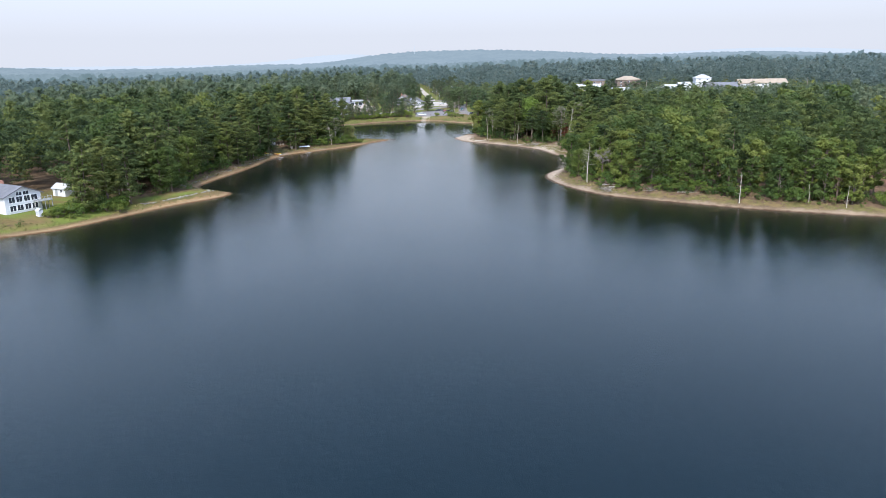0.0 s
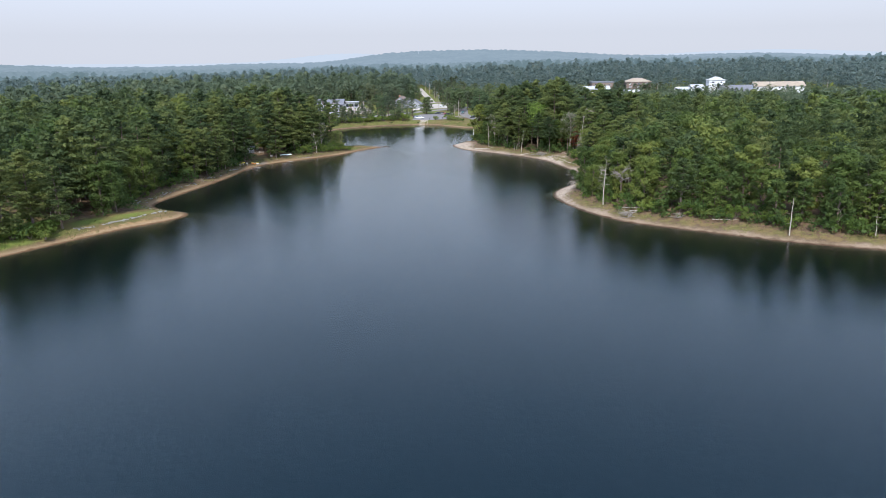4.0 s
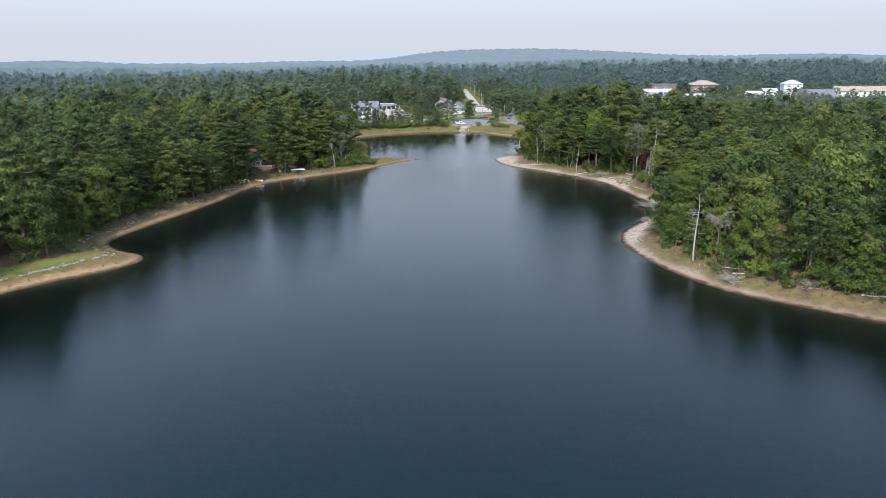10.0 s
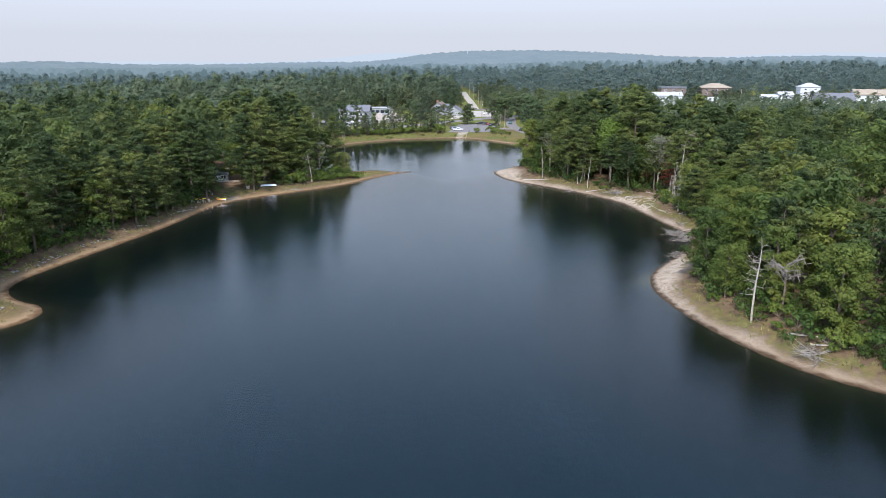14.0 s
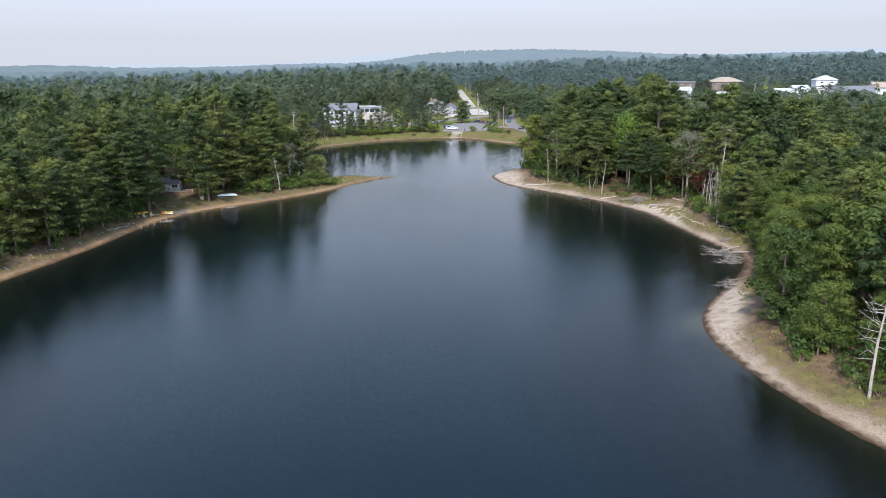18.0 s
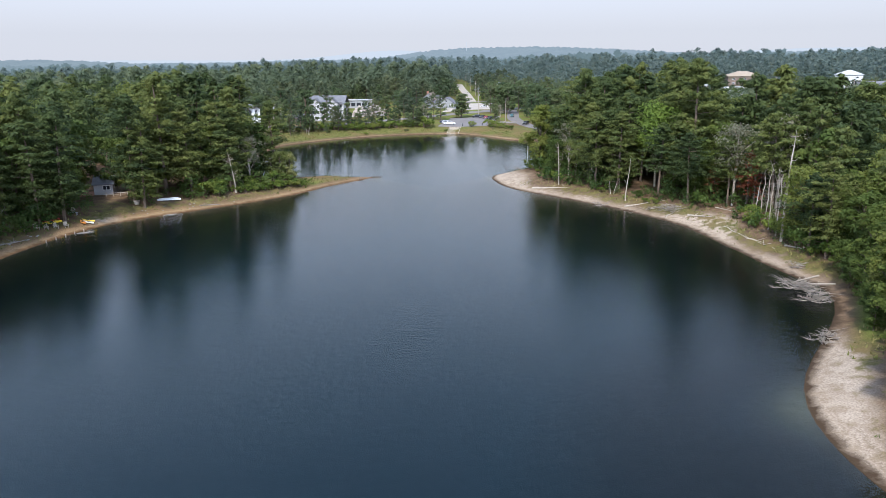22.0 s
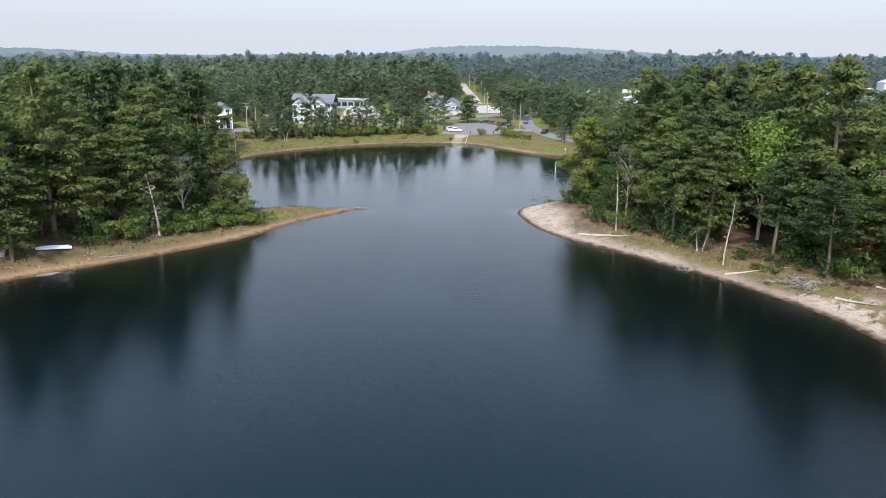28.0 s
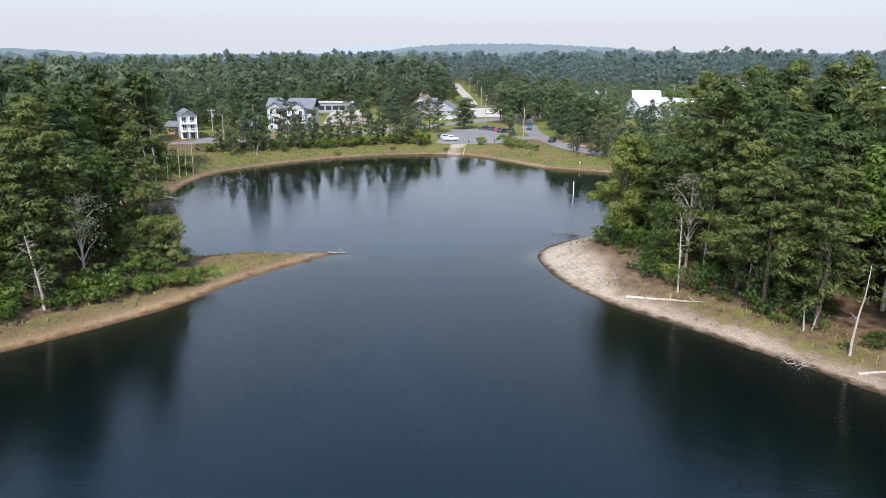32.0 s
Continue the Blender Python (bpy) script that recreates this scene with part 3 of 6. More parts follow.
PINE_SHAPES = ((0.2, 0.23), (0.35, 0.25), (0.14, 0.2), (0.42, 0.28))
OAK_SHAPES = ((0.12, 0.30), (0.16, 0.34), (0.10, 0.27), (0.2, 0.31))
PINE_LABEL, OAK_LABEL = "tall white pine with tiered dark green boughs by the lake", "full green broadleaf tree at the wood's edge"


def tree_set(pines, oaks, psize, osize, needles=None, leaves=None):
    return ([tree_template("pine", 22, 11 + i, pines, psize, needles or M_PINE, *k, "pine_tree", PINE_LABEL) for i, k in enumerate(PINE_SHAPES)],
            [tree_template("oak", 14, 31 + i, oaks, osize, leaves or M_LEAF, *k, "oak_tree", OAK_LABEL) for i, k in enumerate(OAK_SHAPES)])


# fine trees for the points that the way passes close by, plainer ones for the far shore
PINES_FINE, OAKS_FINE = tree_set(9000, 6600, 0.33, 0.27)
PINES, OAKS = tree_set(2900, 2700, 0.54, 0.44)
PINES_FAR, OAKS_FAR = tree_set(1150, 1200, 0.72, 0.6, M_PINE_HAZED, M_LEAF_HAZED)


def plant_shore():
    """The trees that the camera passes nearest, each a thing of its own."""
    rng = np.random.default_rng(5)
    x, y = scatter(-130, 112, 150, 442, 6.1, 3)
    d = inland(x, y)
    east = x > 0
    near = np.where(east, np.where(y > 300, 38, 26), 24)
    start = np.where(east, 6.8, 5.0)
    start = start + 0.8 * np.exp(-((x - 44) ** 2 + (y - 231) ** 2) / 160) * east + 5.5 * np.exp(-((x - 24) ** 2 + (y - 357) ** 2) / 120) + 9 * np.exp(-((x + 30) ** 2 + (y - 350) ** 2) / 150)
    start = start - 4 * np.exp(-((x - 58) ** 2 + (y - 257) ** 2) / 90) * east
    start = start + 4 * np.exp(-((x + 80) ** 2 + (y - 200) ** 2) / 200)
    keep = (d > start) & (d < near) & may_grow(x, y, d) & ((x < -5) | (y < 415))
    keep &= ~((x > 78) & (y > 345))
    # the inlet stays open towards the porch house
    keep &= ~((y > 392) & (x < -40) & (x > np.where(y < 425, -81, -0.40 * (y - 254) - 4.5)))
    counts = {"pine": 0, "oak": 0}
    for px, py, pd in zip(x[keep], y[keep], d[keep]):
        e = px > 0
        close = (e and py > 190 and pd < (27 if py > 300 else 15)) or (not e and 180 < py < 400 and pd < 14)
        if e and py < 262:
            pine = rng.random() < 0.12 + 0.3 * (pd > 20)
        elif e:
            pine = rng.random() < 0.7
        else:
            pine = rng.random() < 0.78
        if pine:
            h = (rng.uniform(17, 25) if pd < 13 and py > 322 else rng.uniform(14, 19) if pd < 13 else rng.uniform(20, 28.5) if py > 322 else rng.uniform(17, 26) if py > 290 else rng.uniform(13, 19)) if e else rng.uniform(19, 28.5) if py > 300 else rng.uniform(17, 25)
            if pd < 11:
                h *= 0.85
            if py > 318 and pd >= 11:
                h *= 1.03 if e else 0.97
            if e and py < 442 and px < 0.335 * (py - 254):
                h = min(h, rng.uniform(14, 17.5))
            base, bh = (PINES_FINE if close else PINES)[rng.integers(4) if e else 2 * rng.integers(2)], 22
        else:
            h = (rng.uniform(9, 13.5) if pd < 17 else rng.uniform(12, 17)) if e else rng.uniform(10, 17)
            base, bh = (OAKS_FINE if close else OAKS)[rng.integers(4)], 14
        counts["pine" if pine else "oak"] += 1
        s = h / bh
        copy = copy_thing(base, pose(px, py, height(px, py), rng.normal(0, 1.5), rng.normal(0, 1.5), rng.uniform(0, 360)))
        copy.scale = (s * rng.uniform(0.92, 1.1), s * rng.uniform(0.92, 1.1), s)
        copy["group"] = "shore pines" if pine else "shore broadleaf trees"
    return counts


def wood_mass(name, x, y, h, kinds, templates, mats, label):
    """Trees joined into one sheet of woodland: kinds says which template each uses."""
    rng = np.random.default_rng(len(x))
    d = np.concatenate([inland(a, b) for a, b in zip(np.array_split(x, 6), np.array_split(y, 6))])
    z = rise(x, y, d)
    all_v, tones = {0: [], 1: []}, {0: [], 1: []}
    for i in range(len(x)):
        v, bh, slot = templates[kinds[i]]
        a, s = rng.uniform(0, 6.283), h[i] / bh
        c, sn = math.cos(a) * s, math.sin(a) * s
        w = np.empty_like(v)
        w[:, 0] = v[:, 0] * c - v[:, 1] * sn + x[i]
        w[:, 1] = v[:, 0] * sn + v[:, 1] * c + y[i]
        w[:, 2] = v[:, 2] * s + z[i]
        all_v[slot].append(w)
        tones[slot].append(np.full(len(w), min(1, max(0, rng.normal(0.45, 0.32))), np.float32))
    made = []
    for slot, vv in all_v.items():
        if not vv:
            continue
        v = np.concatenate(vv)
        n = len(v) // 3
        me = bpy.data.meshes.new(name)
        me.vertices.add(len(v))
        me.vertices.foreach_set("co", v.astype(np.float32).ravel())
        me.loops.add(len(v))
        me.loops.foreach_set("vertex_index", np.arange(len(v), dtype=np.int32))
        me.polygons.add(n)
        me.polygons.foreach_set("loop_start", np.arange(0, len(v), 3, dtype=np.int32))
        me.polygons.foreach_set("loop_total", np.full(n, 3, np.int32))
        me.update(calc_edges=True)
        me.attributes.new("tone", "FLOAT", "POINT").data.foreach_set("value", np.concatenate(tones[slot]))
        me.materials.append(mats[slot])
        ob = new(name, me)
        tagged(ob, label if slot == 0 else label.replace("pine", "broadleaf"), "woods", kind="stuff")
        made.append(ob)
    return made


def templates(seed, n_pine, n_oak, size, cut):
    """Crowns for joined woods, of which only the upper part is built."""
    rng = np.random.default_rng(seed)
    out = []
    for i in range(5):
        out.append((pine_leaves(22, rng, n_pine, size, cut, (0.15, 0.21, 0.24, 0.18, 0.26)[i], 0.42, 1.7), 22, 0))
    for i in range(4):
        out.append((broad_leaves(14, rng, n_oak, size * 0.95, leaf_lobes(14, rng, 9, max(cut, 0.3), 0.36)), 14, 1))
    return out


def plant_woods():
    rng = np.random.default_rng(77)
    # the woods behind the shore rows
    x, y = scatter(-300, 400, 120, 740, 8.4, 21, 0.62)
    d = inland(x, y)
    east = x > 0
    lo = np.where(east, np.where((y > 300) & (y < 442), 37, 25), 23)
    keep = (d > np.where(y > 445, 26, lo)) & may_grow(x, y, d)
    keep &= np.abs(x) < 45 + (y + 14) * 0.66
    keep &= ~((y > 430) | (np.abs(x) > 190)) | (rng.random(len(x)) < np.where((y > 620) & (np.abs(x) < 260), 0.95, 0.58))
    x, y, d = x[keep], y[keep], d[keep]
    mix = wave2(x * 0.6 + 9, y * 0.6)
    pine = np.where(x > 0, np.where(y < 300, rng.random(len(x)) < 0.30 + 0.25 * smooth(d, 30, 90) + 0.35 * mix, rng.random(len(x)) < 0.75), rng.random(len(x)) < 0.74 + 0.4 * mix)
    h = np.where(pine, rng.uniform(17, 24.5, len(x)), rng.uniform(13, 19, len(x)))
    h = h * (1 + 0.2 * wave2(x * 1.7, y * 1.3) + rng.normal(0, 0.13, len(x)))
    h = np.where((x > 0) & pine, h * 0.9, h)
    h = np.where((x > 0) & (y < 270) & ~pine, h * 0.88, h)
    h = np.clip(h * rng.choice([0.7, 0.9, 1.0, 1.0, 1.12], len(x)), 6, 26)
    # low growth before the white stores
    h = np.where((x > 52) & (x < 150) & (y > 470) & (y < 618), np.minimum(h, 8.5), h)
    # the eastern woods get lower towards the works
    h = np.where(x > 30, np.minimum(h, np.maximum(9.8, 25.0 - (y - 300) * 0.047) * rng.uniform(0.72, 1.08, len(x))), h)
    kinds = np.where(pine, rng.integers(0, 5, len(x)), 5 + rng.integers(0, 4, len(x)))
    near = (d < 90) & (y < 430) & (np.abs(x) < 170)
    fine, coarse = templates(4, 1150, 1150, 0.54, 0.3), templates(6, 340, 360, 0.96, 0.35)
    middle = templates(7, 620, 640, 0.74, 0.32)
    far = (y > 430) | (np.abs(x) > 190)
    for side, sel in (("west_woods", x <= 0), ("east_woods", x > 0)):
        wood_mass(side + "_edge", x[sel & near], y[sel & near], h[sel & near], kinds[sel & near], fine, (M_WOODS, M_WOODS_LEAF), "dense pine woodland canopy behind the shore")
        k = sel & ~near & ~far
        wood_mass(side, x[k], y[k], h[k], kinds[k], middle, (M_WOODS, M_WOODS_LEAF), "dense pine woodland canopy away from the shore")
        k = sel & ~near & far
        wood_mass(side + "_outer", x[k], y[k], h[k], kinds[k], coarse, (M_MID_HAZE, M_MID_HAZE), "grey-green pine woodland canopy farther off, tinted with haze")
    n1 = len(x)
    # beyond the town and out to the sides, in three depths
    # haze is in the leaf colour up to 950 m and emitted beyond it
    for y0, y1, step, n, size, seed, name, mats in ((300, 950, 11.0, 190, 1.25, 23, "north_woods", (M_FAR_HAZE, M_FAR_HAZE)), (950, 1250, 21.0, 60, 3.2, 25, "north_woods_far", (HAZE_NEAR, HAZE_NEAR)), (1250, 2500, 48.0, 34, 7.5, 29, "distant_woods", (HAZE_WOODS, HAZE_WOODS))):
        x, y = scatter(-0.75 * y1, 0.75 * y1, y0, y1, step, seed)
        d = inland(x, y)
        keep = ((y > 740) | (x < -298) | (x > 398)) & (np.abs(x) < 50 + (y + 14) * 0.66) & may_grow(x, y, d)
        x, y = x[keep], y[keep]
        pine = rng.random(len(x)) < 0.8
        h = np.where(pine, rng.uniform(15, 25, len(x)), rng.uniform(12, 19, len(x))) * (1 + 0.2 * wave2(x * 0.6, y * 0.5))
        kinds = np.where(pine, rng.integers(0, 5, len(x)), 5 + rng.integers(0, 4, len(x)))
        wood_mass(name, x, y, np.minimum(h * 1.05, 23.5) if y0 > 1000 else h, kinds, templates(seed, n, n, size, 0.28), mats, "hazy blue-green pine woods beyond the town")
    return n1


def works(x, y):
    """The yards round the white sheds to the north-east."""
    out = np.zeros(np.shape(x), bool)
    for cx, cy, r in ((167, 690, 15), (177, 712, 12), (196, 680, 11), (210, 704, 16), (250, 692, 14), (285, 702, 13), (268, 706, 8), (296, 686, 18), (335, 700, 17), (357, 700, 17), (71, 612, 9), (98, 622, 10), (96, 606, 11), (118, 612, 11)):
        out |= np.hypot(x - cx, y - cy) < r
    return out


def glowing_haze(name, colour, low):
    """Far slopes and woods seen through miles of summer haze, painted as a glow."""
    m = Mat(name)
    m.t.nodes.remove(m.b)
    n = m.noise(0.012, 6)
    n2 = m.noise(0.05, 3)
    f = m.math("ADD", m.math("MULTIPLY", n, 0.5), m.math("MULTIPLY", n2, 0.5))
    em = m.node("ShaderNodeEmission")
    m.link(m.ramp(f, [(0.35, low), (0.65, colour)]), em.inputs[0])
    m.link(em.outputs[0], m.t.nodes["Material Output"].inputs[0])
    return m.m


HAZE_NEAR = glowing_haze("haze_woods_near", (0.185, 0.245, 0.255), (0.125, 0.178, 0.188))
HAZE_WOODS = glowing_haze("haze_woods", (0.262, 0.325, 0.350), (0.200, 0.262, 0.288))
SHORE_COUNT = plant_shore()
WOOD_COUNT = plant_woods()
# ---- hills on the skyline ----


def ridge(name, dist, x0, x1, profile, material, seed, label, rough=4.0):
    """A long wooded hill with an uneven, tree-fringed crest and a body that slopes down towards the lake."""
    rng = np.random.default_rng(seed)
    n = int((x1 - x0) / (dist * 0.0022))
    xs = np.linspace(x0, x1, n)
    top = np.array([profile(v) for v in xs]) + rng.uniform(0, rough, n)
    vs = [(v, dist, t) for v, t in zip(xs, top)] + [(v, dist - dist * 0.08, t * 0.55 + 4) for v, t in zip(xs, top)] + [(v, dist - dist * 0.16, 0) for v in xs] + [(v, dist + 60, 0) for v in xs]
    fs = [(i + k * n, i + 1 + k * n, i + 1 + (k + 1) * n, i + (k + 1) * n) for k in range(2) for i in range(n - 1)]
    fs += [(i + 3 * n, i + 1 + 3 * n, i + 1, i) for i in range(n - 1)]
    ob = mesh_object(name, vs, fs, material)
    return tagged(ob, label, "hill", kind="structure")


def bell(v, c, w, h):
    return h * math.exp(-((v - c) / w) ** 2)


# each ridge emits its own haze colour, paler with distance
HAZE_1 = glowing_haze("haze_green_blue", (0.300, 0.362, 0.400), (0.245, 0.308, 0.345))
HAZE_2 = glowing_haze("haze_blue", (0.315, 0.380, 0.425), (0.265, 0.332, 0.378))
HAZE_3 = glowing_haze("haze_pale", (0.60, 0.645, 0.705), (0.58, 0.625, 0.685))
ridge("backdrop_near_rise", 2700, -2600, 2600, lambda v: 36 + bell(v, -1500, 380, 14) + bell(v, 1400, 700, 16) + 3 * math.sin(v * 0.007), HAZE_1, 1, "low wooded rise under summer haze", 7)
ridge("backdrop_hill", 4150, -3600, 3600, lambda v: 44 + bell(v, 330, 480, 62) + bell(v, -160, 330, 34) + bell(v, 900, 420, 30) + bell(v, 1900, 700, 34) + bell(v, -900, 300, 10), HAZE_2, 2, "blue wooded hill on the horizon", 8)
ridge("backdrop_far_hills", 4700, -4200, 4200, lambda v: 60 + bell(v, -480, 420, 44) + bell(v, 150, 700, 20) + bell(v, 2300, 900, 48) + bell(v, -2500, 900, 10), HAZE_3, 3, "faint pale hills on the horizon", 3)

# ---- town materials ----
M_ASPHALT = mottled("worn_asphalt", (0.135, 0.122, 0.118), (0.205, 0.188, 0.182), 0.25, 0.9, 0.3, 5)
M_CONCRETE = mottled("pale_gravel", (0.29, 0.255, 0.225), (0.42, 0.375, 0.335), 0.3, 0.9, 0.4, 4)
M_WHITE = mottled("white_siding", (0.50, 0.50, 0.52), (0.62, 0.62, 0.63), 0.8, 0.6, 0.1, 9, stretch=(0.2, 0.2, 6))
M_PALEGREY = mottled("pale_grey_siding", (0.33, 0.325, 0.335), (0.41, 0.405, 0.41), 0.8, 0.65, 0.1, 9, stretch=(0.2, 0.2, 6))
M_BROWN = mottled("brown_shingle_wall", (0.14, 0.10, 0.08), (0.22, 0.17, 0.14), 1.0, 0.8, 0.3, 8)
M_GREY = mottled("grey_shingles", (0.10, 0.10, 0.112), (0.175, 0.175, 0.19), 0.7, 0.9, 0.4, 7)
M_GREYWALL = mottled("grey_boards", (0.22, 0.225, 0.235), (0.31, 0.315, 0.32), 1.0, 0.8, 0.3, 8)
M_LIGHTROOF = mottled("pale_metal_roof", (0.34, 0.34, 0.345), (0.46, 0.46, 0.46), 0.2, 0.5, 0.15, 4)
M_TANROOF = mottled("tan_shingles", (0.25, 0.20, 0.15), (0.34, 0.28, 0.215), 0.3, 0.9, 0.3, 5)
M_BRICK = mottled("red_brick", (0.30, 0.14, 0.10), (0.42, 0.22, 0.16), 1.2, 0.85, 0.3, 7)
M_GLASS = Mat("window_glass", 0.06, 0.6).colour((0.03, 0.035, 0.045)).m
M_TRIM = mottled("white_trim", (0.72, 0.72, 0.71), (0.82, 0.82, 0.81), 2, 0.5, 0.05)
M_DARKTRIM = mottled("dark_trim", (0.03, 0.03, 0.035), (0.06, 0.06, 0.065), 2, 0.5, 0.05)
M_POLE = mottled("weathered_pole", (0.24, 0.20, 0.17), (0.38, 0.33, 0.29), 1.2, 0.9, 0.3, 9, stretch=(1, 1, 0.2))
M_WIRE = Mat("black_cable", 0.6, 0.3).colour((0.03, 0.03, 0.03)).m
M_STEEL = mottled("galvanised_steel", (0.34, 0.35, 0.36), (0.46, 0.47, 0.48), 3, 0.45, 0.1, 12, metal=0.6)
M_TYRE = Mat("tyre_rubber", 0.85, 0.2).colour((0.02, 0.02, 0.02)).m
M_PLANK = mottled("bleached_planks", (0.26, 0.22, 0.175), (0.40, 0.345, 0.28), 1, 0.85, 0.4, 9)
M_RED_LAMP = Mat("red_lens", 0.3, 0.5).colour((0.35, 0.02, 0.02)).m
M_CLEAR_LAMP = Mat("clear_lens", 0.15, 0.6).colour((0.7, 0.7, 0.68)).m


def paint(name, c):
    m = Mat(name, 0.3, 0.5)
    m.b.inputs["Coat Weight"].default_value = 0.6
    n = m.noise(3.0, 3)
    m.colour(m.mix(m.math("MULTIPLY", n, 0.2), c, tuple(v * 0.75 for v in c)))
    return m.m


# ---- roads and the car park ----


def draped(name, rows, material, label, lift=0.06, category="road"):
    """A sheet through rows of points, laid on the ground, with a skirt down its edges."""
    n = len(rows[0])
    vs, fs = [], []
    for row in rows:
        for x, y in row:
            vs.append((x, y, height(x, y) + lift))
    for i in range(len(rows) - 1):
        for k in range(n - 1):
            a = i * n + k
            fs.append((a, a + 1, a + n + 1, a + n))
    rim = [*range(n), *(i * n + n - 1 for i in range(1, len(rows))), *(len(rows) * n - 1 - k for k in range(1, n)), *(i * n for i in range(len(rows) - 2, 0, -1))]
    o = len(vs)
    vs += [(vs[i][0], vs[i][1], vs[i][2] - 0.25) for i in rim]
    fs += [(rim[i], o + i, o + (i + 1) % len(rim), rim[(i + 1) % len(rim)]) for i in range(len(rim))]
    return tagged(mesh_object(name, vs, fs, material), label, category, kind="structure")


def ribbon(name, points, width, material, label, lift=0.06):
    p = np.array(points, float)
    fine = []
    for i in range(len(p) - 1):
        a, b, c, d = p[max(i - 1, 0)], p[i], p[i + 1], p[min(i + 2, len(p) - 1)]
        for s in np.arange(8) / 8:
            fine.append(0.5 * (2 * b + (c - a) * s + (2 * a - 5 * b + 4 * c - d) * s**2 + (3 * b - a - 3 * c + d) * s**3))
    fine.append(p[-1])
    fine = np.array(fine)
    way = np.gradient(fine, axis=0)
    way /= np.linalg.norm(way, axis=1, keepdims=True)
    side = np.stack([-way[:, 1], way[:, 0]], 1) * width / 2
    return draped(name, [[tuple(q - s + 2 * s * k / 4) for k in range(5)] for q, s in zip(fine, side)], material, label, lift)


def quad_patch(name, a, b, c, d, n, m, material, label, lift=0.06):
    a, b, c, d = (np.array(v, float) for v in (a, b, c, d))
    rows = [[tuple((a * (1 - u) + b * u) * (1 - v) + (d * (1 - u) + c * u) * v) for u in np.linspace(0, 1, n)] for v in np.linspace(0, 1, m)]
    return draped(name, rows, material, label, lift)


quad_patch("car_park", (-6, 500), (17, 498), (26, 556), (-1, 548), 14, 26, M_ASPHALT, "worn grey asphalt car park beside the lake")
ribbon("road_entrance", [(34, 596), (33.5, 570), (32, 545), (33, 522), (36, 502), (40, 485), (49, 470), (62, 458)], 6.5, M_ASPHALT, "grey lane curving down to the lake", 0.075)
ribbon("road_link", [(21, 520), (26, 517), (32, 515)], 8, M_ASPHALT, "asphalt link between car park and lane", 0.07)
ribbon("road_main", [(-135, 470), (-100, 486), (-74, 497), (-45, 522), (-20, 550), (-4, 567), (20, 589), (52, 618), (90, 645)], 8.5, M_ASPHALT, "two-lane asphalt road behind the shore trees", 0.08)
ribbon("road_side_street", [(11.6, 652), (9.6, 690), (6.6, 745), (3.6, 800), (1.2, 850)], 6.0, M_CONCRETE, "straight pale side street climbing away", 0.09)
quad_patch("gravel_yard", (-7, 583), (6.5, 594), (6.5, 628), (-2, 626), 8, 16, M_CONCRETE, "pale gravel forecourt of the grey-roofed house", 0.07)
quad_patch("gravel_yard_east", (7.5, 598), (24, 600), (27, 645), (7.5, 643), 8, 16, M_CONCRETE, "pale gravel yard beside the side street", 0.07)
quad_patch("rubble_yard", (-56, 556), (-36, 564), (-42, 602), (-60, 596), 14, 14, M_CONCRETE, "pale broken gravel building plot", 0.07)
ribbon("road_cross_street", [(-30, 640), (0, 650), (14, 655), (40, 662), (70, 668)], 6.0, M_ASPHALT, "dark asphalt street crossing behind the gravel yard", 0.1)
quad_patch("driveway", (-88, 487), (-80, 491), (-82, 508), (-90, 506), 6, 10, M_ASPHALT, "short paved driveway beside the white porch house", 0.1)


def boat_ramp():
    root = thing("boat_ramp", (1.2, 490.2, 0), -6, "low ramp of bleached planks laid down to the water", "boat ramp")
    for i in range(22):
        y = -2.0 + i * 0.5
        z = max(height(1.2, 490.2 + y), 0.0)
        part("plank", box((-2.4 + 0.1 * (i % 3), y, z - 0.25), (2.4 - 0.12 * (i % 4), y + 0.42, z + 0.07), 0.02), M_PLANK, root)
    for x in (-2.6, 2.6):
        vs, fs = tube([(x, -2.2 + 2.2 * k, max(height(1.2 + x, 488.0 + 2.2 * k), 0.0) + 0.1) for k in range(6)], [0.14] * 6, 6)
        mesh_object("edge_beam", vs, fs, M_PLANK, root)


boat_ramp()

# ---- houses ----


def gable_roof(w, d, eave, ridge, over=0.5, thick=0.22, along="x"):
    """A pitched roof with thickness; the ridge runs along x or y."""
    bm = bmesh.new()
    hw, hd = w / 2 + over, d / 2 + over
    if along == "x":
        prof = [(-hd, eave - over * (ridge - eave) / (d / 2)), (0, ridge), (hd, eave - over * (ridge - eave) / (d / 2))]
        pts = [[(s * hw, y, z + k) for y, z in prof] for s in (-1, 1) for k in (0, thick)]
    else:
        prof = [(-hw, eave - over * (ridge - eave) / (w / 2)), (0, ridge), (hw, eave - over * (ridge - eave) / (w / 2))]
        pts = [[(x, s * hd, z + k) for x, z in prof] for s in (-1, 1) for k in (0, thick)]
    v = [[bm.verts.new(p) for p in row] for row in pts]
    a0, a1, b0, b1 = v
    for i in range(2):
        bm.faces.new((a1[i], a1[i + 1], b1[i + 1], b1[i]))
        bm.faces.new((a0[i], b0[i], b0[i + 1], a0[i + 1]))
        bm.faces.new((a0[i], a0[i + 1], a1[i + 1], a1[i]))
        bm.faces.new((b0[i], b1[i], b1[i + 1], b0[i + 1]))
    for i in (0, 2):
        bm.faces.new((a0[i], a1[i], b1[i], b0[i]))
    bmesh.ops.recalc_face_normals(bm, faces=bm.faces)
    return bm


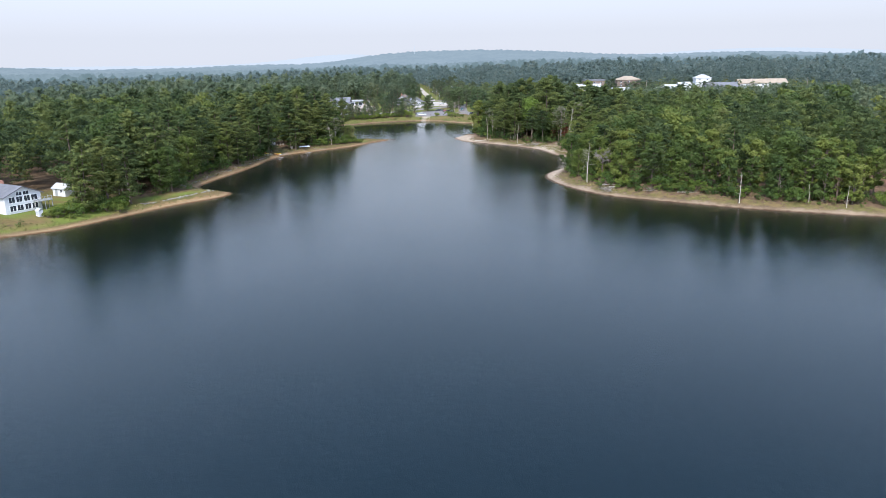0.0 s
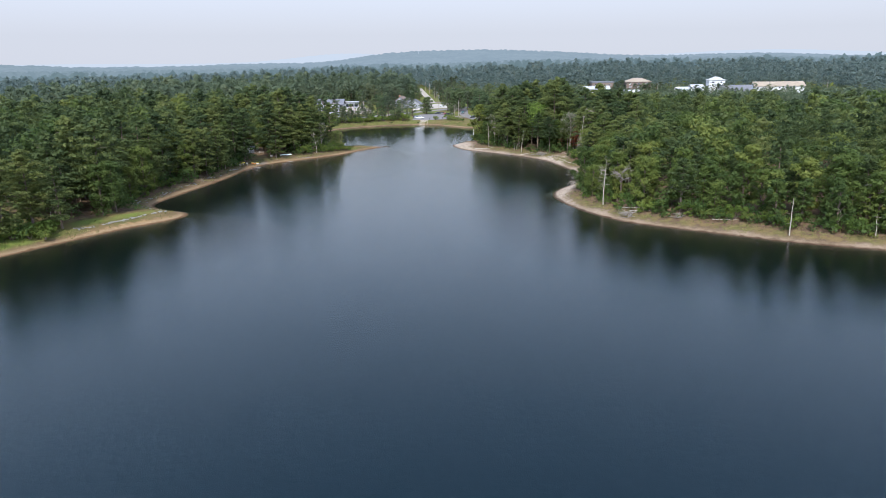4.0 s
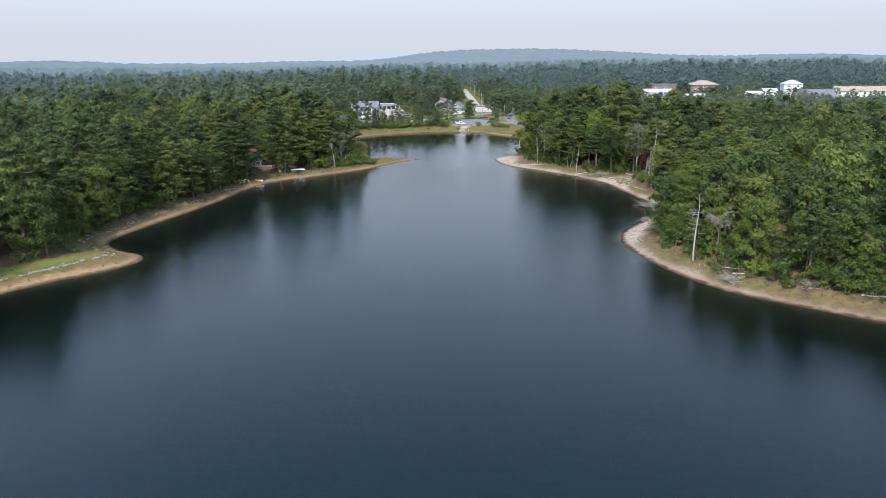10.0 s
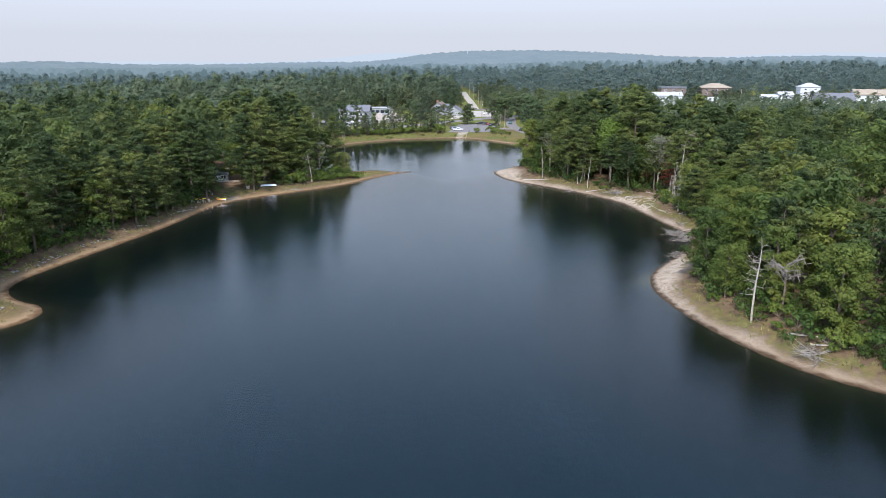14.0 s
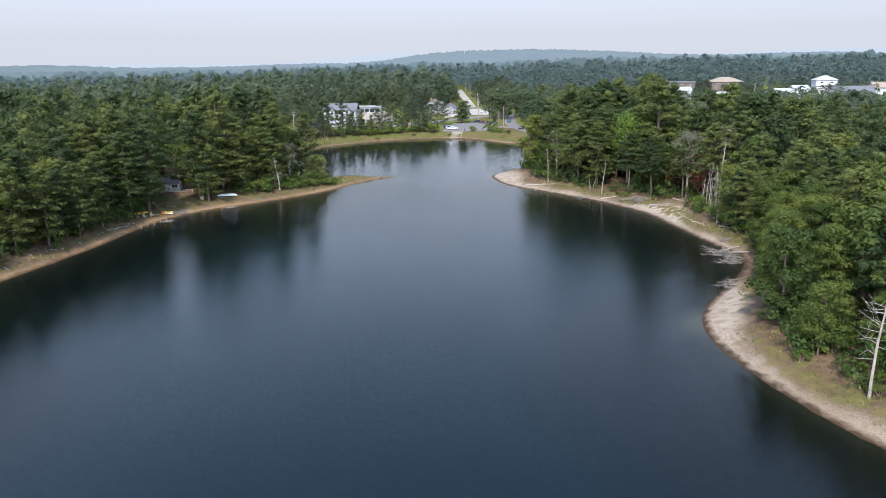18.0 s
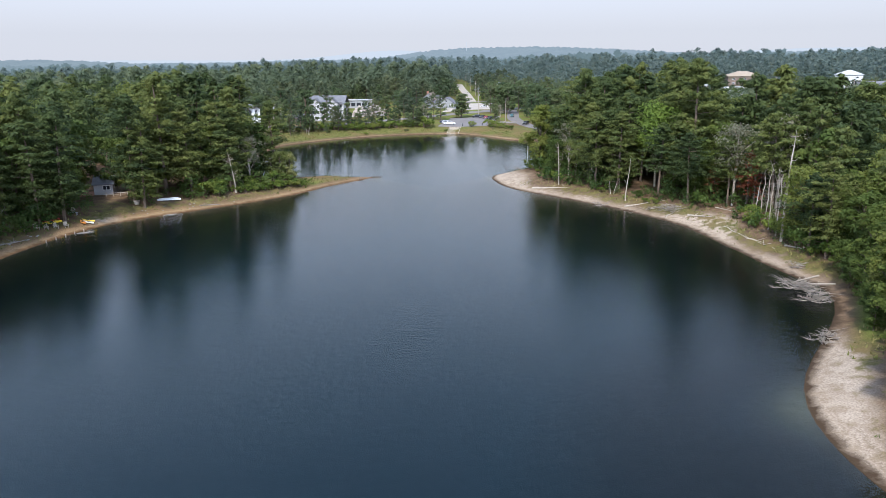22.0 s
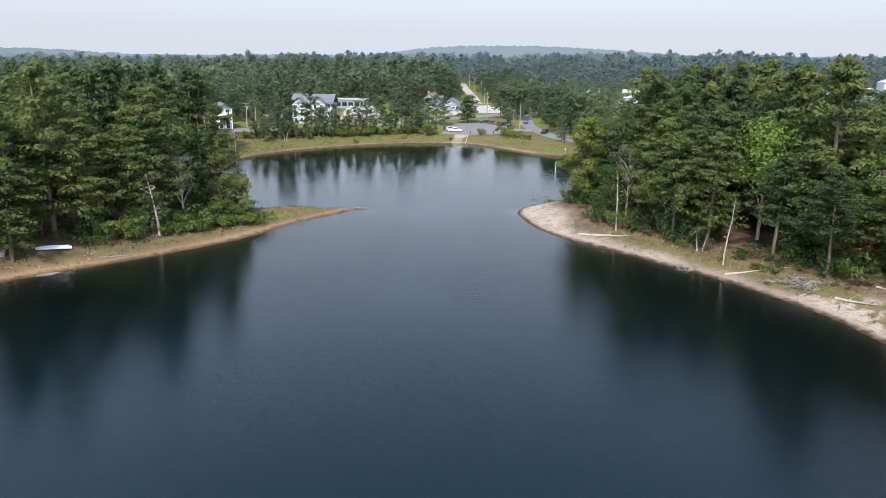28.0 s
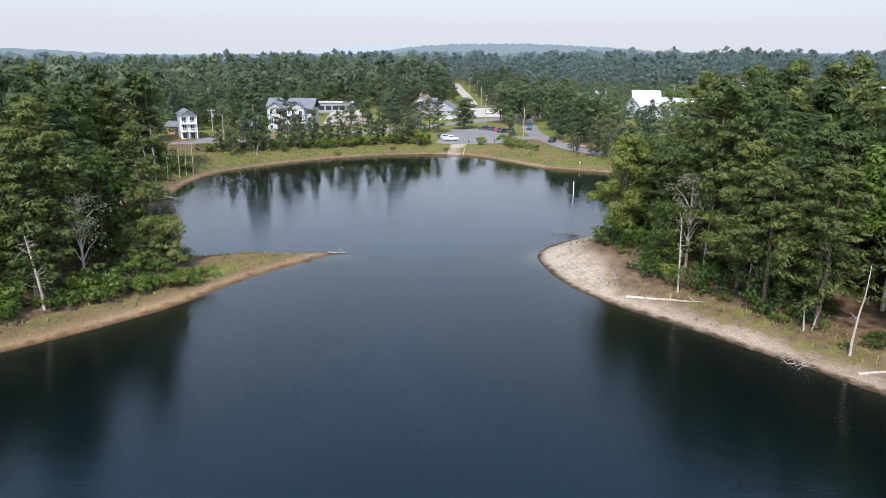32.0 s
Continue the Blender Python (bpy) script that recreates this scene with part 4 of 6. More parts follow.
def hip_roof(w, d, eave, ridge, over=0.6):
    bm = bmesh.new()
    hw, hd = w / 2 + over, d / 2 + over
    r = max(0.3, hw - hd)
    lo = [bm.verts.new(c) for c in ((-hw, -hd, eave), (hw, -hd, eave), (hw, hd, eave), (-hw, hd, eave))]
    up = [bm.verts.new(c) for c in ((-hw, -hd, eave + 0.25), (hw, -hd, eave + 0.25), (hw, hd, eave + 0.25), (-hw, hd, eave + 0.25))]
    a, b = bm.verts.new((-r, 0, ridge)), bm.verts.new((r, 0, ridge))
    bm.faces.new(lo[::-1])
    for i in range(4):
        bm.faces.new((lo[i], lo[(i + 1) % 4], up[(i + 1) % 4], up[i]))
    bm.faces.new((up[0], up[1], b, a))
    bm.faces.new((up[2], up[3], a, b))
    bm.faces.new((up[1], up[2], b))
    bm.faces.new((up[3], up[0], a))
    return bm


def gable_body(w, d, eave, ridge, along="x", base=-1.0):
    """Walls with gable ends."""
    bm = bmesh.new()
    hw, hd = w / 2, d / 2
    if along == "x":
        prof = [(-hd, base), (-hd, eave), (0, ridge), (hd, eave), (hd, base)]
        ends = [[bm.verts.new((s * hw, y, z)) for y, z in prof] for s in (-1, 1)]
    else:
        prof = [(-hw, base), (-hw, eave), (0, ridge), (hw, eave), (hw, base)]
        ends = [[bm.verts.new((x, s * hd, z)) for x, z in prof] for s in (-1, 1)]
    bm.faces.new(ends[0])
    bm.faces.new(ends[1][::-1])
    for i in range(5):
        bm.faces.new((ends[0][i], ends[1][i], ends[1][(i + 1) % 5], ends[0][(i + 1) % 5]))
    bmesh.ops.recalc_face_normals(bm, faces=bm.faces)
    return bm


def window(parent, x, y, z, w, h, face, trim=None, bars=1, name="window"):
    """A framed window proud of a wall that faces -y ('s'), +x ('e') or -x ('w')."""
    turn = {"s": 0, "e": 90, "w": -90, "n": 180}[face]
    m = pose(x, y, z, 0, 0, turn)
    bm = bmesh.new()
    t = 0.10
    for lo, hi in (((-w / 2 - t, -0.07, -t), (w / 2 + t, 0.02, 0)), ((-w / 2 - t, -0.07, h), (w / 2 + t, 0.02, h + t)), ((-w / 2 - t, -0.07, 0), (-w / 2, 0.02, h)), ((w / 2, -0.07, 0), (w / 2 + t, 0.02, h))):
        add_box(bm, lo, hi)
    for i in range(bars):
        c = -w / 2 + w * (i + 1) / (bars + 1)
        add_box(bm, (c - 0.03, -0.06, 0), (c + 0.03, 0.02, h))
    ob = part(name, bm, trim or M_TRIM, parent)
    ob.matrix_local = m
    pane = part("pane", box((-w / 2, -0.03, 0), (w / 2, 0.01, h)), M_GLASS, ob, "dark glass pane")
    return ob


def door(parent, x, y, z, face, material, w=1.0, h=2.1):
    turn = {"s": 0, "e": 90, "w": -90}[face]
    ob = part("door", box((-w / 2, -0.06, 0), (w / 2, 0.02, h), 0.02), material, parent)
    ob.matrix_local = pose(x, y, z, 0, 0, turn)
    part("door_handle", box((w * 0.3, -0.12, 1.0), (w * 0.38, -0.06, 1.06)), M_STEEL, ob, "steel handle")


def sit(x, y, up=0.0):
    return (x, y, height(x, y) + up)


def lake_house():
    """White house with a tall glazed gable, on the west lawn."""
    root = thing("lake_house", sit(-117, 176), -33, "white two-storey clapboard house with grey roof on a lawn", "house")
    part("wall", gable_body(16, 9.5, 4.6, 6.7, "x"), M_WHITE, root)
    part("roof", gable_roof(16, 9.5, 4.6, 6.7, 0.6), M_GREY, root, "light grey shingle roof")
    for z in (0.7, 2.9):
        for y in (-2.9, -1.0, 1.0, 2.9):
            window(root, 8.0, y, z, 1.5, 1.4, "e")
    for y, h in ((-0.9, 0.9), (0.9, 0.9)):
        window(root, 8.0, y, 4.6, 1.4, h, "e")
    for x in (-5, -2.2, 3.0, 5.2):
        window(root, x, -4.75, 3.0, 1.1, 1.2, "s")
    for x in (-1.5, 1.8, 4.5):
        window(root, x, -4.75, 0.7, 1.1, 1.0, "s")
    deck = part("deck", box((8.0, 2.4, 2.4), (10.2, 6.6, 2.6), 0.02), M_GREYWALL, root, "grey timber deck")
    for x in (8.3, 10.0):
        for y in (2.6, 4.5, 6.4):
            part("post", box((x - 0.07, y - 0.07, -0.4), (x + 0.07, y + 0.07, 3.6)), M_GREYWALL, deck)
    for z in (3.0, 3.5):
        part("rail", box((9.95, 2.5, z), (10.03, 6.5, z + 0.08)), M_GREYWALL, deck)
    part("chimney", box((-2.4, 0.2, 6.0), (-1.7, 0.9, 7.6), 0.03), M_BRICK, root)
    hut = thing("garden_shed", sit(-111.5, 196), -25, "small white garden shed under the pines", "shed")
    part("wall", gable_body(5, 3.6, 2.3, 3.5, "x"), M_WHITE, hut)
    part("roof", gable_roof(5, 3.6, 2.3, 3.5, 0.3, 0.15), M_LIGHTROOF, hut)
    window(hut, 1.1, -1.8, 1.0, 0.8, 0.9, "s")
    door(hut, -1.0, -1.8, 0.05, "s", M_GREYWALL)
    well = thing("pump_box", sit(-104.5, 167.5), -30, "small white louvred box on the lawn", "pump box")
    part("body", box((-0.7, -0.6, -0.1), (0.7, 0.6, 1.5), 0.04), M_WHITE, well)
    part("lid", gable_roof(1.4, 1.2, 1.5, 1.95, 0.12, 0.06), M_LIGHTROOF, well)
    for i in range(4):
        part("slat", box((-0.5, -0.64, 0.4 + i * 0.22), (0.5, -0.6, 0.5 + i * 0.22)), M_GREYWALL, well)


def shore_cabin():
    root = thing("shore_cabin", sit(-75.6, 325.5), 14, "small grey cabin with white window among the pines", "cabin")
    part("wall", gable_body(4.0, 5.0, 2.4, 3.9, "x"), M_PALEGREY, root)
    part("roof", gable_roof(4.0, 5.0, 2.4, 3.9, 0.35, 0.16), M_GREY, root, "dark shingle roof")
    window(root, 0.7, -2.5, 1.1, 1.4, 0.9, "s", bars=1)
    window(root, 2.0, 0, 1.1, 1.2, 0.9, "e")
    part("deck", box((-5.6, -3.4, -0.2), (-2.0, -0.4, 0.5), 0.02), M_BRICK, root, "red stained timber deck")


def condo():
    """Long white three-storey house with projecting gabled bays."""
    root = thing("apartment_house", sit(-64.5, 541), -2, "long pale grey three-storey apartment house with white trim", "apartment house")
    part("wall", box((-9, -5.5, -1.5), (9, 5.5, 9.0), 0.02), M_PALEGREY, root)
    part("roof", gable_roof(18, 11, 9.0, 12.4, 0.7), M_GREY, root)
    for bx in (-5.4, 3.4):
        bay = part("bay", gable_body(6.0, 2.4, 9.0, 11.2, "y", -1.5), M_PALEGREY, root)
        bay.location = (bx, -6.6, 0)
        hood = part("bay_roof", gable_roof(6.0, 6.4, 9.05, 11.25, 0.4, 0.2, "y"), M_GREY, root)
        hood.location = (bx, -4.9, 0)
        for z in (0.8, 3.7, 6.6):
            for dx in (-1.4, 1.4):
                window(root, bx + dx, -7.8, z, 1.2, 1.6, "s")
    for z in (0.8, 3.7, 6.6):
        for x in (-1.6, 0.0, 7.6):
            window(root, x, -5.5, z, 1.2, 1.6, "s")
        for y in (-2.5, 2.5):
            window(root, 9.0, y, z, 1.2, 1.6, "e")
    for z in (2.9, 5.8):
        part("trim", box((-9.06, -5.62, z), (9.06, -5.5, z + 0.2)), M_TRIM, root)


def porch_house():
    """Narrow end of a white three-storey house with stacked porches."""
    root = thing("porch_house", sit(-96, 509), 25, "narrow white three-storey house with stacked porches", "house")
    part("wall", gable_body(5.5, 12, 8.2, 9.8, "y", -1), M_WHITE, root)
    part("roof", gable_roof(5.5, 15, 8.25, 9.9, 0.4, 0.2, "y"), M_GREY, root)
    for z in (2.7, 5.4):
        porch = part("porch", box((-2.8, -8.2, z), (2.8, -6.0, z + 0.2)), M_TRIM, root)
        for i in range(12):
            part("baluster", box((-2.7 + i * 0.48, -8.15, z + 0.2), (-2.62 + i * 0.48, -8.07, z + 1.05)), M_TRIM, porch)
        part("rail", box((-2.8, -8.2, z + 1.05), (2.8, -8.05, z + 1.15)), M_TRIM, porch)
    for x in (-2.65, 0, 2.65):
        part("post", box((x - 0.12, -8.2, -0.5), (x + 0.12, -7.96, 8.2)), M_TRIM, root)
    for z in (0.3, 3.1, 5.8):
        for x in (-1.4, 1.3):
            window(root, x, -6.0, z, 1.3, 1.8, "s")
        for y in (-3.5, 0, 3.5):
            window(root, 2.75, y, z + 0.5, 1.0, 1.3, "e")


def street_houses():
    a = thing("grey_roof_house", sit(-4, 612), -12, "low grey house with grey gable roof by a gravel yard", "house")
    part("wall", gable_body(11, 9, 2.9, 6.4, "y"), M_GREYWALL, a)
    part("roof", gable_roof(11, 9, 2.9, 6.4, 0.5, 0.2, "y"), M_GREY, a)
    for x in (-3.8, -2.0, 2.2, 4.0):
        window(a, x, -4.5, 0.9, 1.1, 1.3, "s")
    window(a, 0, -4.5, 3.8, 1.0, 1.0, "s")
    door(a, 0.2, -4.5, 0.1, "s", M_GREYWALL)
    wing = part("wing", gable_body(7, 7, 2.7, 4.6, "x"), M_GREYWALL, a)
    wing.location = (-8.6, 1.0, 0)
    wr = part("wing_roof", gable_roof(7, 7, 2.7, 4.6, 0.4), M_GREY, a)
    wr.location = (-8.6, 1.0, 0)
    b = thing("brown_house", sit(-14.8, 620), -18, "grey-walled two-storey house with brown roof and chimney", "house")
    part("wall", gable_body(10, 9, 4.6, 8.6, "y"), M_GREYWALL, b)
    part("roof", gable_roof(10, 9, 4.6, 8.6, 0.5, 0.22, "y"), M_BROWN, b)
    part("chimney", box((-2.2, -1.6, 6.0), (-1.1, -0.6, 9.8), 0.03), M_BRICK, b)
    for x in (-3, 0, 3):
        window(b, x, -4.5, 1.0, 1.2, 1.5, "s")
    for x in (-1.0, 1.0):
        window(b, x, -4.5, 4.7, 1.1, 1.4, "s")
    dorm = part("dormer", gable_body(4.5, 4, 5.2, 7.2, "x", 3), M_WHITE, b)
    dorm.location = (4.2, 1.0, 0)
    dr = part("dormer_roof", gable_roof(4.5, 4, 5.2, 7.2, 0.35, 0.15), M_GREY, b)
    dr.location = (4.2, 1.0, 0)
    c = thing("white_house", sit(33, 720), 8, "white gabled house beyond a dark purple tree", "house")
    part("wall", gable_body(10, 9, 5.2, 8.6, "y"), M_WHITE, c)
    part("roof", gable_roof(10, 9, 5.2, 8.6, 0.5, 0.2, "y"), M_LIGHTROOF, c)
    for z in (1.0, 3.6):
        for x in (-3, 0, 3):
            window(c, x, -4.5, z, 1.2, 1.4, "s")
    e = thing("flat_roof_shop", sit(-60, 619), 6, "low grey flat-roofed shop with dark windows", "shop")
    part("wall", box((-9, -5, -1), (9, 5, 4.6), 0.03), M_GREYWALL, e)
    part("roof", box((-9.4, -5.4, 4.6), (9.4, 5.4, 5.0), 0.05), M_LIGHTROOF, e)
    for i in range(5):
        window(e, -7 + i * 3.4, -5, 1.2, 2.4, 1.9, "s", M_DARKTRIM)
    g = thing("garage", sit(-79, 530), 10, "small dark brown garage under trees", "garage")
    part("wall", gable_body(8, 6, 2.6, 3.9, "x"), M_BROWN, g)
    part("roof", gable_roof(8, 6, 2.6, 3.9, 0.4), M_GREY, g)
    door(g, 1.5, -3, 0.0, "s", M_DARKTRIM, 2.6, 2.2)
    k = thing("red_barn", sit(-103, 522), -10, "dark red low barn behind the trees", "barn")
    part("wall", gable_body(10, 6, 2.8, 4.4, "x"), M_BRICK, k)
    part("roof", gable_roof(10, 6, 2.8, 4.4, 0.4), M_GREY, k)
    door(k, 0, -3, 0, "s", M_DARKTRIM, 2.4, 2.2)


def works_building(name, x, y, turn, w, d, base, eave, ridge, wall, roof, label, shape="gable", rows=1, along="x", category="warehouse"):
    """A large shed whose lower walls stand behind the wood; base is the ground's height."""
    root = thing(name, (x, y, base), turn, label, category)
    e, r = eave - base, ridge - base
    if shape == "gable":
        part("wall", gable_body(w, d, e, r, along), wall, root)
        part("roof", gable_roof(w, d, e, r, 0.7, 0.3, along), roof, root)
    elif shape == "hip":
        part("wall", box((-w / 2, -d / 2, -1), (w / 2, d / 2, e), 0.03), wall, root)
        part("roof", hip_roof(w, d, e, r), roof, root)
    else:
        part("wall", box((-w / 2, -d / 2, -1), (w / 2, d / 2, e), 0.03), wall, root)
        part("roof", box((-w / 2 - 0.5, -d / 2 - 0.5, e), (w / 2 + 0.5, d / 2 + 0.5, r), 0.05), roof, root)
    n = max(2, int(w / 6))
    for k in range(rows):
        for i in range(n):
            window(root, -w / 2 + w * (i + 0.5) / n, -d / 2, e - 2.4 - 3.0 * k, 1.6, 1.3, "s")
    return root


def works_sheds():
    g = lambda x, y: height(x, y)
    works_building("white_shed", 167, 692, -6, 23, 14, g(167, 692), 14.6, 17.0, M_WHITE, M_LIGHTROOF, "white metal shed with pale low gable roof")
    works_building("flat_hall", 177, 712, -4, 20, 14, g(177, 712), 19.6, 20.8, M_BROWN, M_GREY, "dark flat-roofed hall with pale edge", "flat", category="hall")
    works_building("low_shed", 196, 680, 8, 17, 12, g(196, 680), 11.0, 13.4, M_WHITE, M_LIGHTROOF, "low white shed behind the trees")
    # the hall's brown wall colour paints in the shade under its roof
    works_building("hall", 210, 706, -6, 23, 16, g(210, 706), 20.2, 23.8, M_BROWN, M_TANROOF, "hall with tan hipped roof, walls coloured dark for roof shade", "hip", 2, category="hall")
    works_building("pale_shed", 250, 694, -14, 24, 14, g(250, 694), 11.8, 15.2, M_WHITE, M_LIGHTROOF, "white shed with bright hipped metal roof", "hip")
    works_building("white_block", 285, 702, -8, 15, 12, g(285, 702), 20.6, 24.0, M_WHITE, M_LIGHTROOF, "white two-storey block with hipped pale roof", "hip", 2, category="office block")
    works_building("small_shed", 268, 706, 4, 12, 9, g(268, 706), 14.0, 16.6, M_WHITE, M_LIGHTROOF, "small white shed beside the office block")
    works_building("grey_shed", 298, 688, -10, 30, 14, g(298, 688), 11.0, 16.2, M_WHITE, M_GREY, "white shed with long dull grey gable roof")
    works_building("long_shed", 346, 702, -10, 46, 15, g(346, 702), 14.6, 18.4, M_WHITE, M_TANROOF, "long low white shed with a pale tan roof")
    works_building("gable_house", 71, 612, -10, 9, 8, g(71, 612), 12.4, 16.2, M_WHITE, M_LIGHTROOF, "white gabled house above the trees", "gable", 2, "y", "house")
    works_building("white_barn", 98, 622, -6, 13, 10, g(98, 622), 12.6, 16.2, M_WHITE, M_LIGHTROOF, "white barn with pale blue metal roof", "gable", 1, "x", "barn")
    works_building("white_store", 96, 606, 20, 18, 12, g(96, 606), 9.8, 13.4, M_WHITE, M_LIGHTROOF, "low white store with broad pale roof")
    works_building("white_store", 118, 612, -20, 16, 12, g(118, 612), 9.8, 13.0, M_WHITE, M_LIGHTROOF, "low white store with broad pale roof")


M_RUBBLE = mottled("pale_broken_stone", (0.22, 0.185, 0.16), (0.46, 0.40, 0.36), 1.6, 0.9, 0.8, 6)


def rubble_heap(x, y, r, high, seed):
    """A mound of broken pale stone with loose blocks round its foot."""
    rng = np.random.default_rng(seed)
    root = thing("rubble_heap", sit(x, y, 0.05), 0, "heap of pale broken stone on a building plot", "rubble heap", "rubble heaps")
    bm = bmesh.new()
    bmesh.ops.create_icosphere(bm, subdivisions=3, radius=1.0)
    for v in bm.verts:
        n = noise.noise(v.co * 2.3 + Vector((seed, 0, 0))) * 0.5 + noise.noise(v.co * 6.0 + Vector((0, seed, 0))) * 0.25
        v.co = Vector((v.co.x * r * (1 + n * 0.5), v.co.y * r * 0.8 * (1 + n * 0.5), v.co.z * high * (1 + n)))
    part("mound", bm, M_RUBBLE, root)
    for k in range(9):
        a, d, q = rng.uniform(0, 6.28), r * rng.uniform(0.85, 1.3), rng.uniform(0.25, 0.6)
        block = part("block", box((-q, -q * 0.8, -q * 0.4), (q, q * 0.7, q * 0.8), 0.1 * q), M_RUBBLE, root)
        block.matrix_local = pose(math.cos(a) * d, math.sin(a) * d * 0.8, 0.1, rng.uniform(-20, 20), rng.uniform(-20, 20), rng.uniform(0, 90))


for i, (x, y, r, hh) in enumerate(((-52, 562, 3.2, 2.2), (-45, 566, 3.6, 2.6), (-39.5, 570, 3.0, 2.0), (-54, 573, 3.4, 3.0), (-47, 579, 4.2, 3.4), (-40, 582, 3.4, 2.6), (-55, 588, 3.6, 3.2), (-47, 594, 4.0, 3.6))):
    rubble_heap(x, y, r, hh, 3 + i)

lake_house()
shore_cabin()
condo()
porch_house()
street_houses()
works_sheds()

# ---- cars ----


def wheel(parent, x, y, r=0.34):
    vs, fs = tube([(x, y - 0.11, r), (x, y + 0.11, r)], [r, r], 14)
    t = mesh_object("tyre", vs, fs, M_TYRE, parent)
    vs, fs = tube([(x, y - 0.13, r), (x, y + 0.13, r)], [r * 0.58, r * 0.58], 10)
    mesh_object("rim", vs, fs, M_STEEL, t)


def extrude_side(profile, half, taper=0.0):
    """A side profile (x, z) swept across the car; taper narrows its upper points."""
    bm = bmesh.new()
    zmax = max(z for _, z in profile)
    zmin = min(z for _, z in profile)
    rows = []
    for s in (-1, 1):
        rows.append([bm.verts.new((x, s * (half - taper * (z - zmin) / (zmax - zmin)), z)) for x, z in profile])
    n = len(profile)
    bm.faces.new(rows[0][::-1])
    bm.faces.new(rows[1])
    for i in range(n):
        bm.faces.new((rows[0][i], rows[0][(i + 1) % n], rows[1][(i + 1) % n], rows[1][i]))
    bmesh.ops.recalc_face_normals(bm, faces=bm.faces)
    bmesh.ops.bevel(bm, geom=list(bm.edges), offset=0.05, segments=2, affect="EDGES")
    return bm


CAR_KINDS = {
    "suv": ([(-2.35, 0.4), (-2.4, 0.95), (-1.2, 1.08), (2.2, 1.1), (2.32, 0.9), (2.3, 0.4)], [(-1.25, 1.05), (-0.55, 1.68), (1.8, 1.7), (2.15, 1.08)]),
    "car": ([(-2.25, 0.35), (-2.3, 0.75), (-1.1, 0.92), (2.1, 0.95), (2.25, 0.8), (2.2, 0.35)], [(-1.15, 0.9), (-0.4, 1.42), (1.05, 1.44), (1.75, 0.93)]),
    "pickup": ([(-2.75, 0.45), (-2.8, 1.0), (-1.5, 1.12), (2.75, 1.12), (2.8, 0.55), (2.7, 0.45)], [(-1.5, 1.1), (-0.85, 1.78), (0.75, 1.8), (0.95, 1.1)]),
}


def car(kind, name, x, y, turn, colour, label):
    root = thing(name, sit(x, y, 0.07), turn, label, "car" if kind != "pickup" else "pickup truck", "cars by the lake")
    low, top = CAR_KINDS[kind]
    body = part("body", extrude_side(low, 0.9), colour, root, smooth_faces=False)
    part("cabin", extrude_side(top, 0.86, 0.16), colour, body)
    inner = [(a * 0.92 + 0.02, b - 0.09 if b > 1.2 else b + 0.03) for a, b in top]
    part("side_glass", extrude_side(inner, 0.885, 0.14), M_GLASS, body, "dark side windows")
    mid = sum(a for a, _ in top) / 4
    screen = [(mid + (a - mid) * 1.02, b) for a, b in inner]
    part("windscreen", extrude_side(screen, 0.72, 0.08), M_GLASS, body)
    if kind == "pickup":
        part("cargo_bed", box((1.05, -0.72, 1.08), (2.65, 0.72, 1.135)), M_DARKTRIM, body, "dark load bed")
    x0, x1 = low[1][0], max(a for a, _ in low)
    for s in (-1, 1):
        part("headlight", box((x0 - 0.02, s * 0.66 - 0.16, low[1][1] - 0.2), (x0 + 0.1, s * 0.66 + 0.16, low[1][1] - 0.05), 0.02), M_CLEAR_LAMP, body)
        part("tail_light", box((x1 - 0.1, s * 0.74 - 0.1, 0.78), (x1 + 0.02, s * 0.74 + 0.1, 0.98), 0.02), M_RED_LAMP, body)
        for wx in (x0 + 0.85, x1 - 0.85):
            wheel(root, wx, s * 0.82)


WHITE_PAINT, BLACK_PAINT, BLUE_PAINT = paint("white_paint", (0.75, 0.75, 0.75)), paint("black_paint", (0.02, 0.02, 0.024)), paint("navy_paint", (0.03, 0.04, 0.09))
RED_PAINT, GREEN_PAINT, SILVER_PAINT = paint("maroon_paint", (0.22, 0.03, 0.04)), paint("teal_paint", (0.04, 0.10, 0.11)), paint("silver_paint", (0.42, 0.43, 0.45))
car("pickup", "pickup_truck", -0.8, 506, 190, WHITE_PAINT, "white pickup truck parked on the lakeside asphalt")
car("suv", "silver_car", -2.2, 511, 195, SILVER_PAINT, "silver car parked beside a white pickup")
car("car", "blue_car", -3.6, 516, 195, BLUE_PAINT, "dark blue car parked under a bush")
car("suv", "black_car", 12.6, 548, 10, BLACK_PAINT, "black car parked at the far kerb")
car("car", "grey_car", 15.8, 545.5, 60, BLACK_PAINT, "dark car in a row of parked cars")
car("car", "maroon_car", 17.8, 542, 60, RED_PAINT, "maroon car in a row of parked cars")
car("suv", "black_suv", 19.6, 536, 55, BLACK_PAINT, "black four-wheel drive in a row of parked cars")
car("suv", "teal_car", 31.5, 549, 80, GREEN_PAINT, "dark teal car standing on the lane")
car("suv", "dark_car", 35.2, 505, 65, BLACK_PAINT, "black car standing where the lane bends")
car("car", "white_car", 18.5, 615, 0, WHITE_PAINT, "white car on a pale gravel yard")
car("car", "small_car", -1.5, 790, 85, BLACK_PAINT, "dark car parked beside the side street")
car("suv", "street_car", 17, 770, 10, WHITE_PAINT, "white car in a front yard")

# ---- poles, wires, posts ----


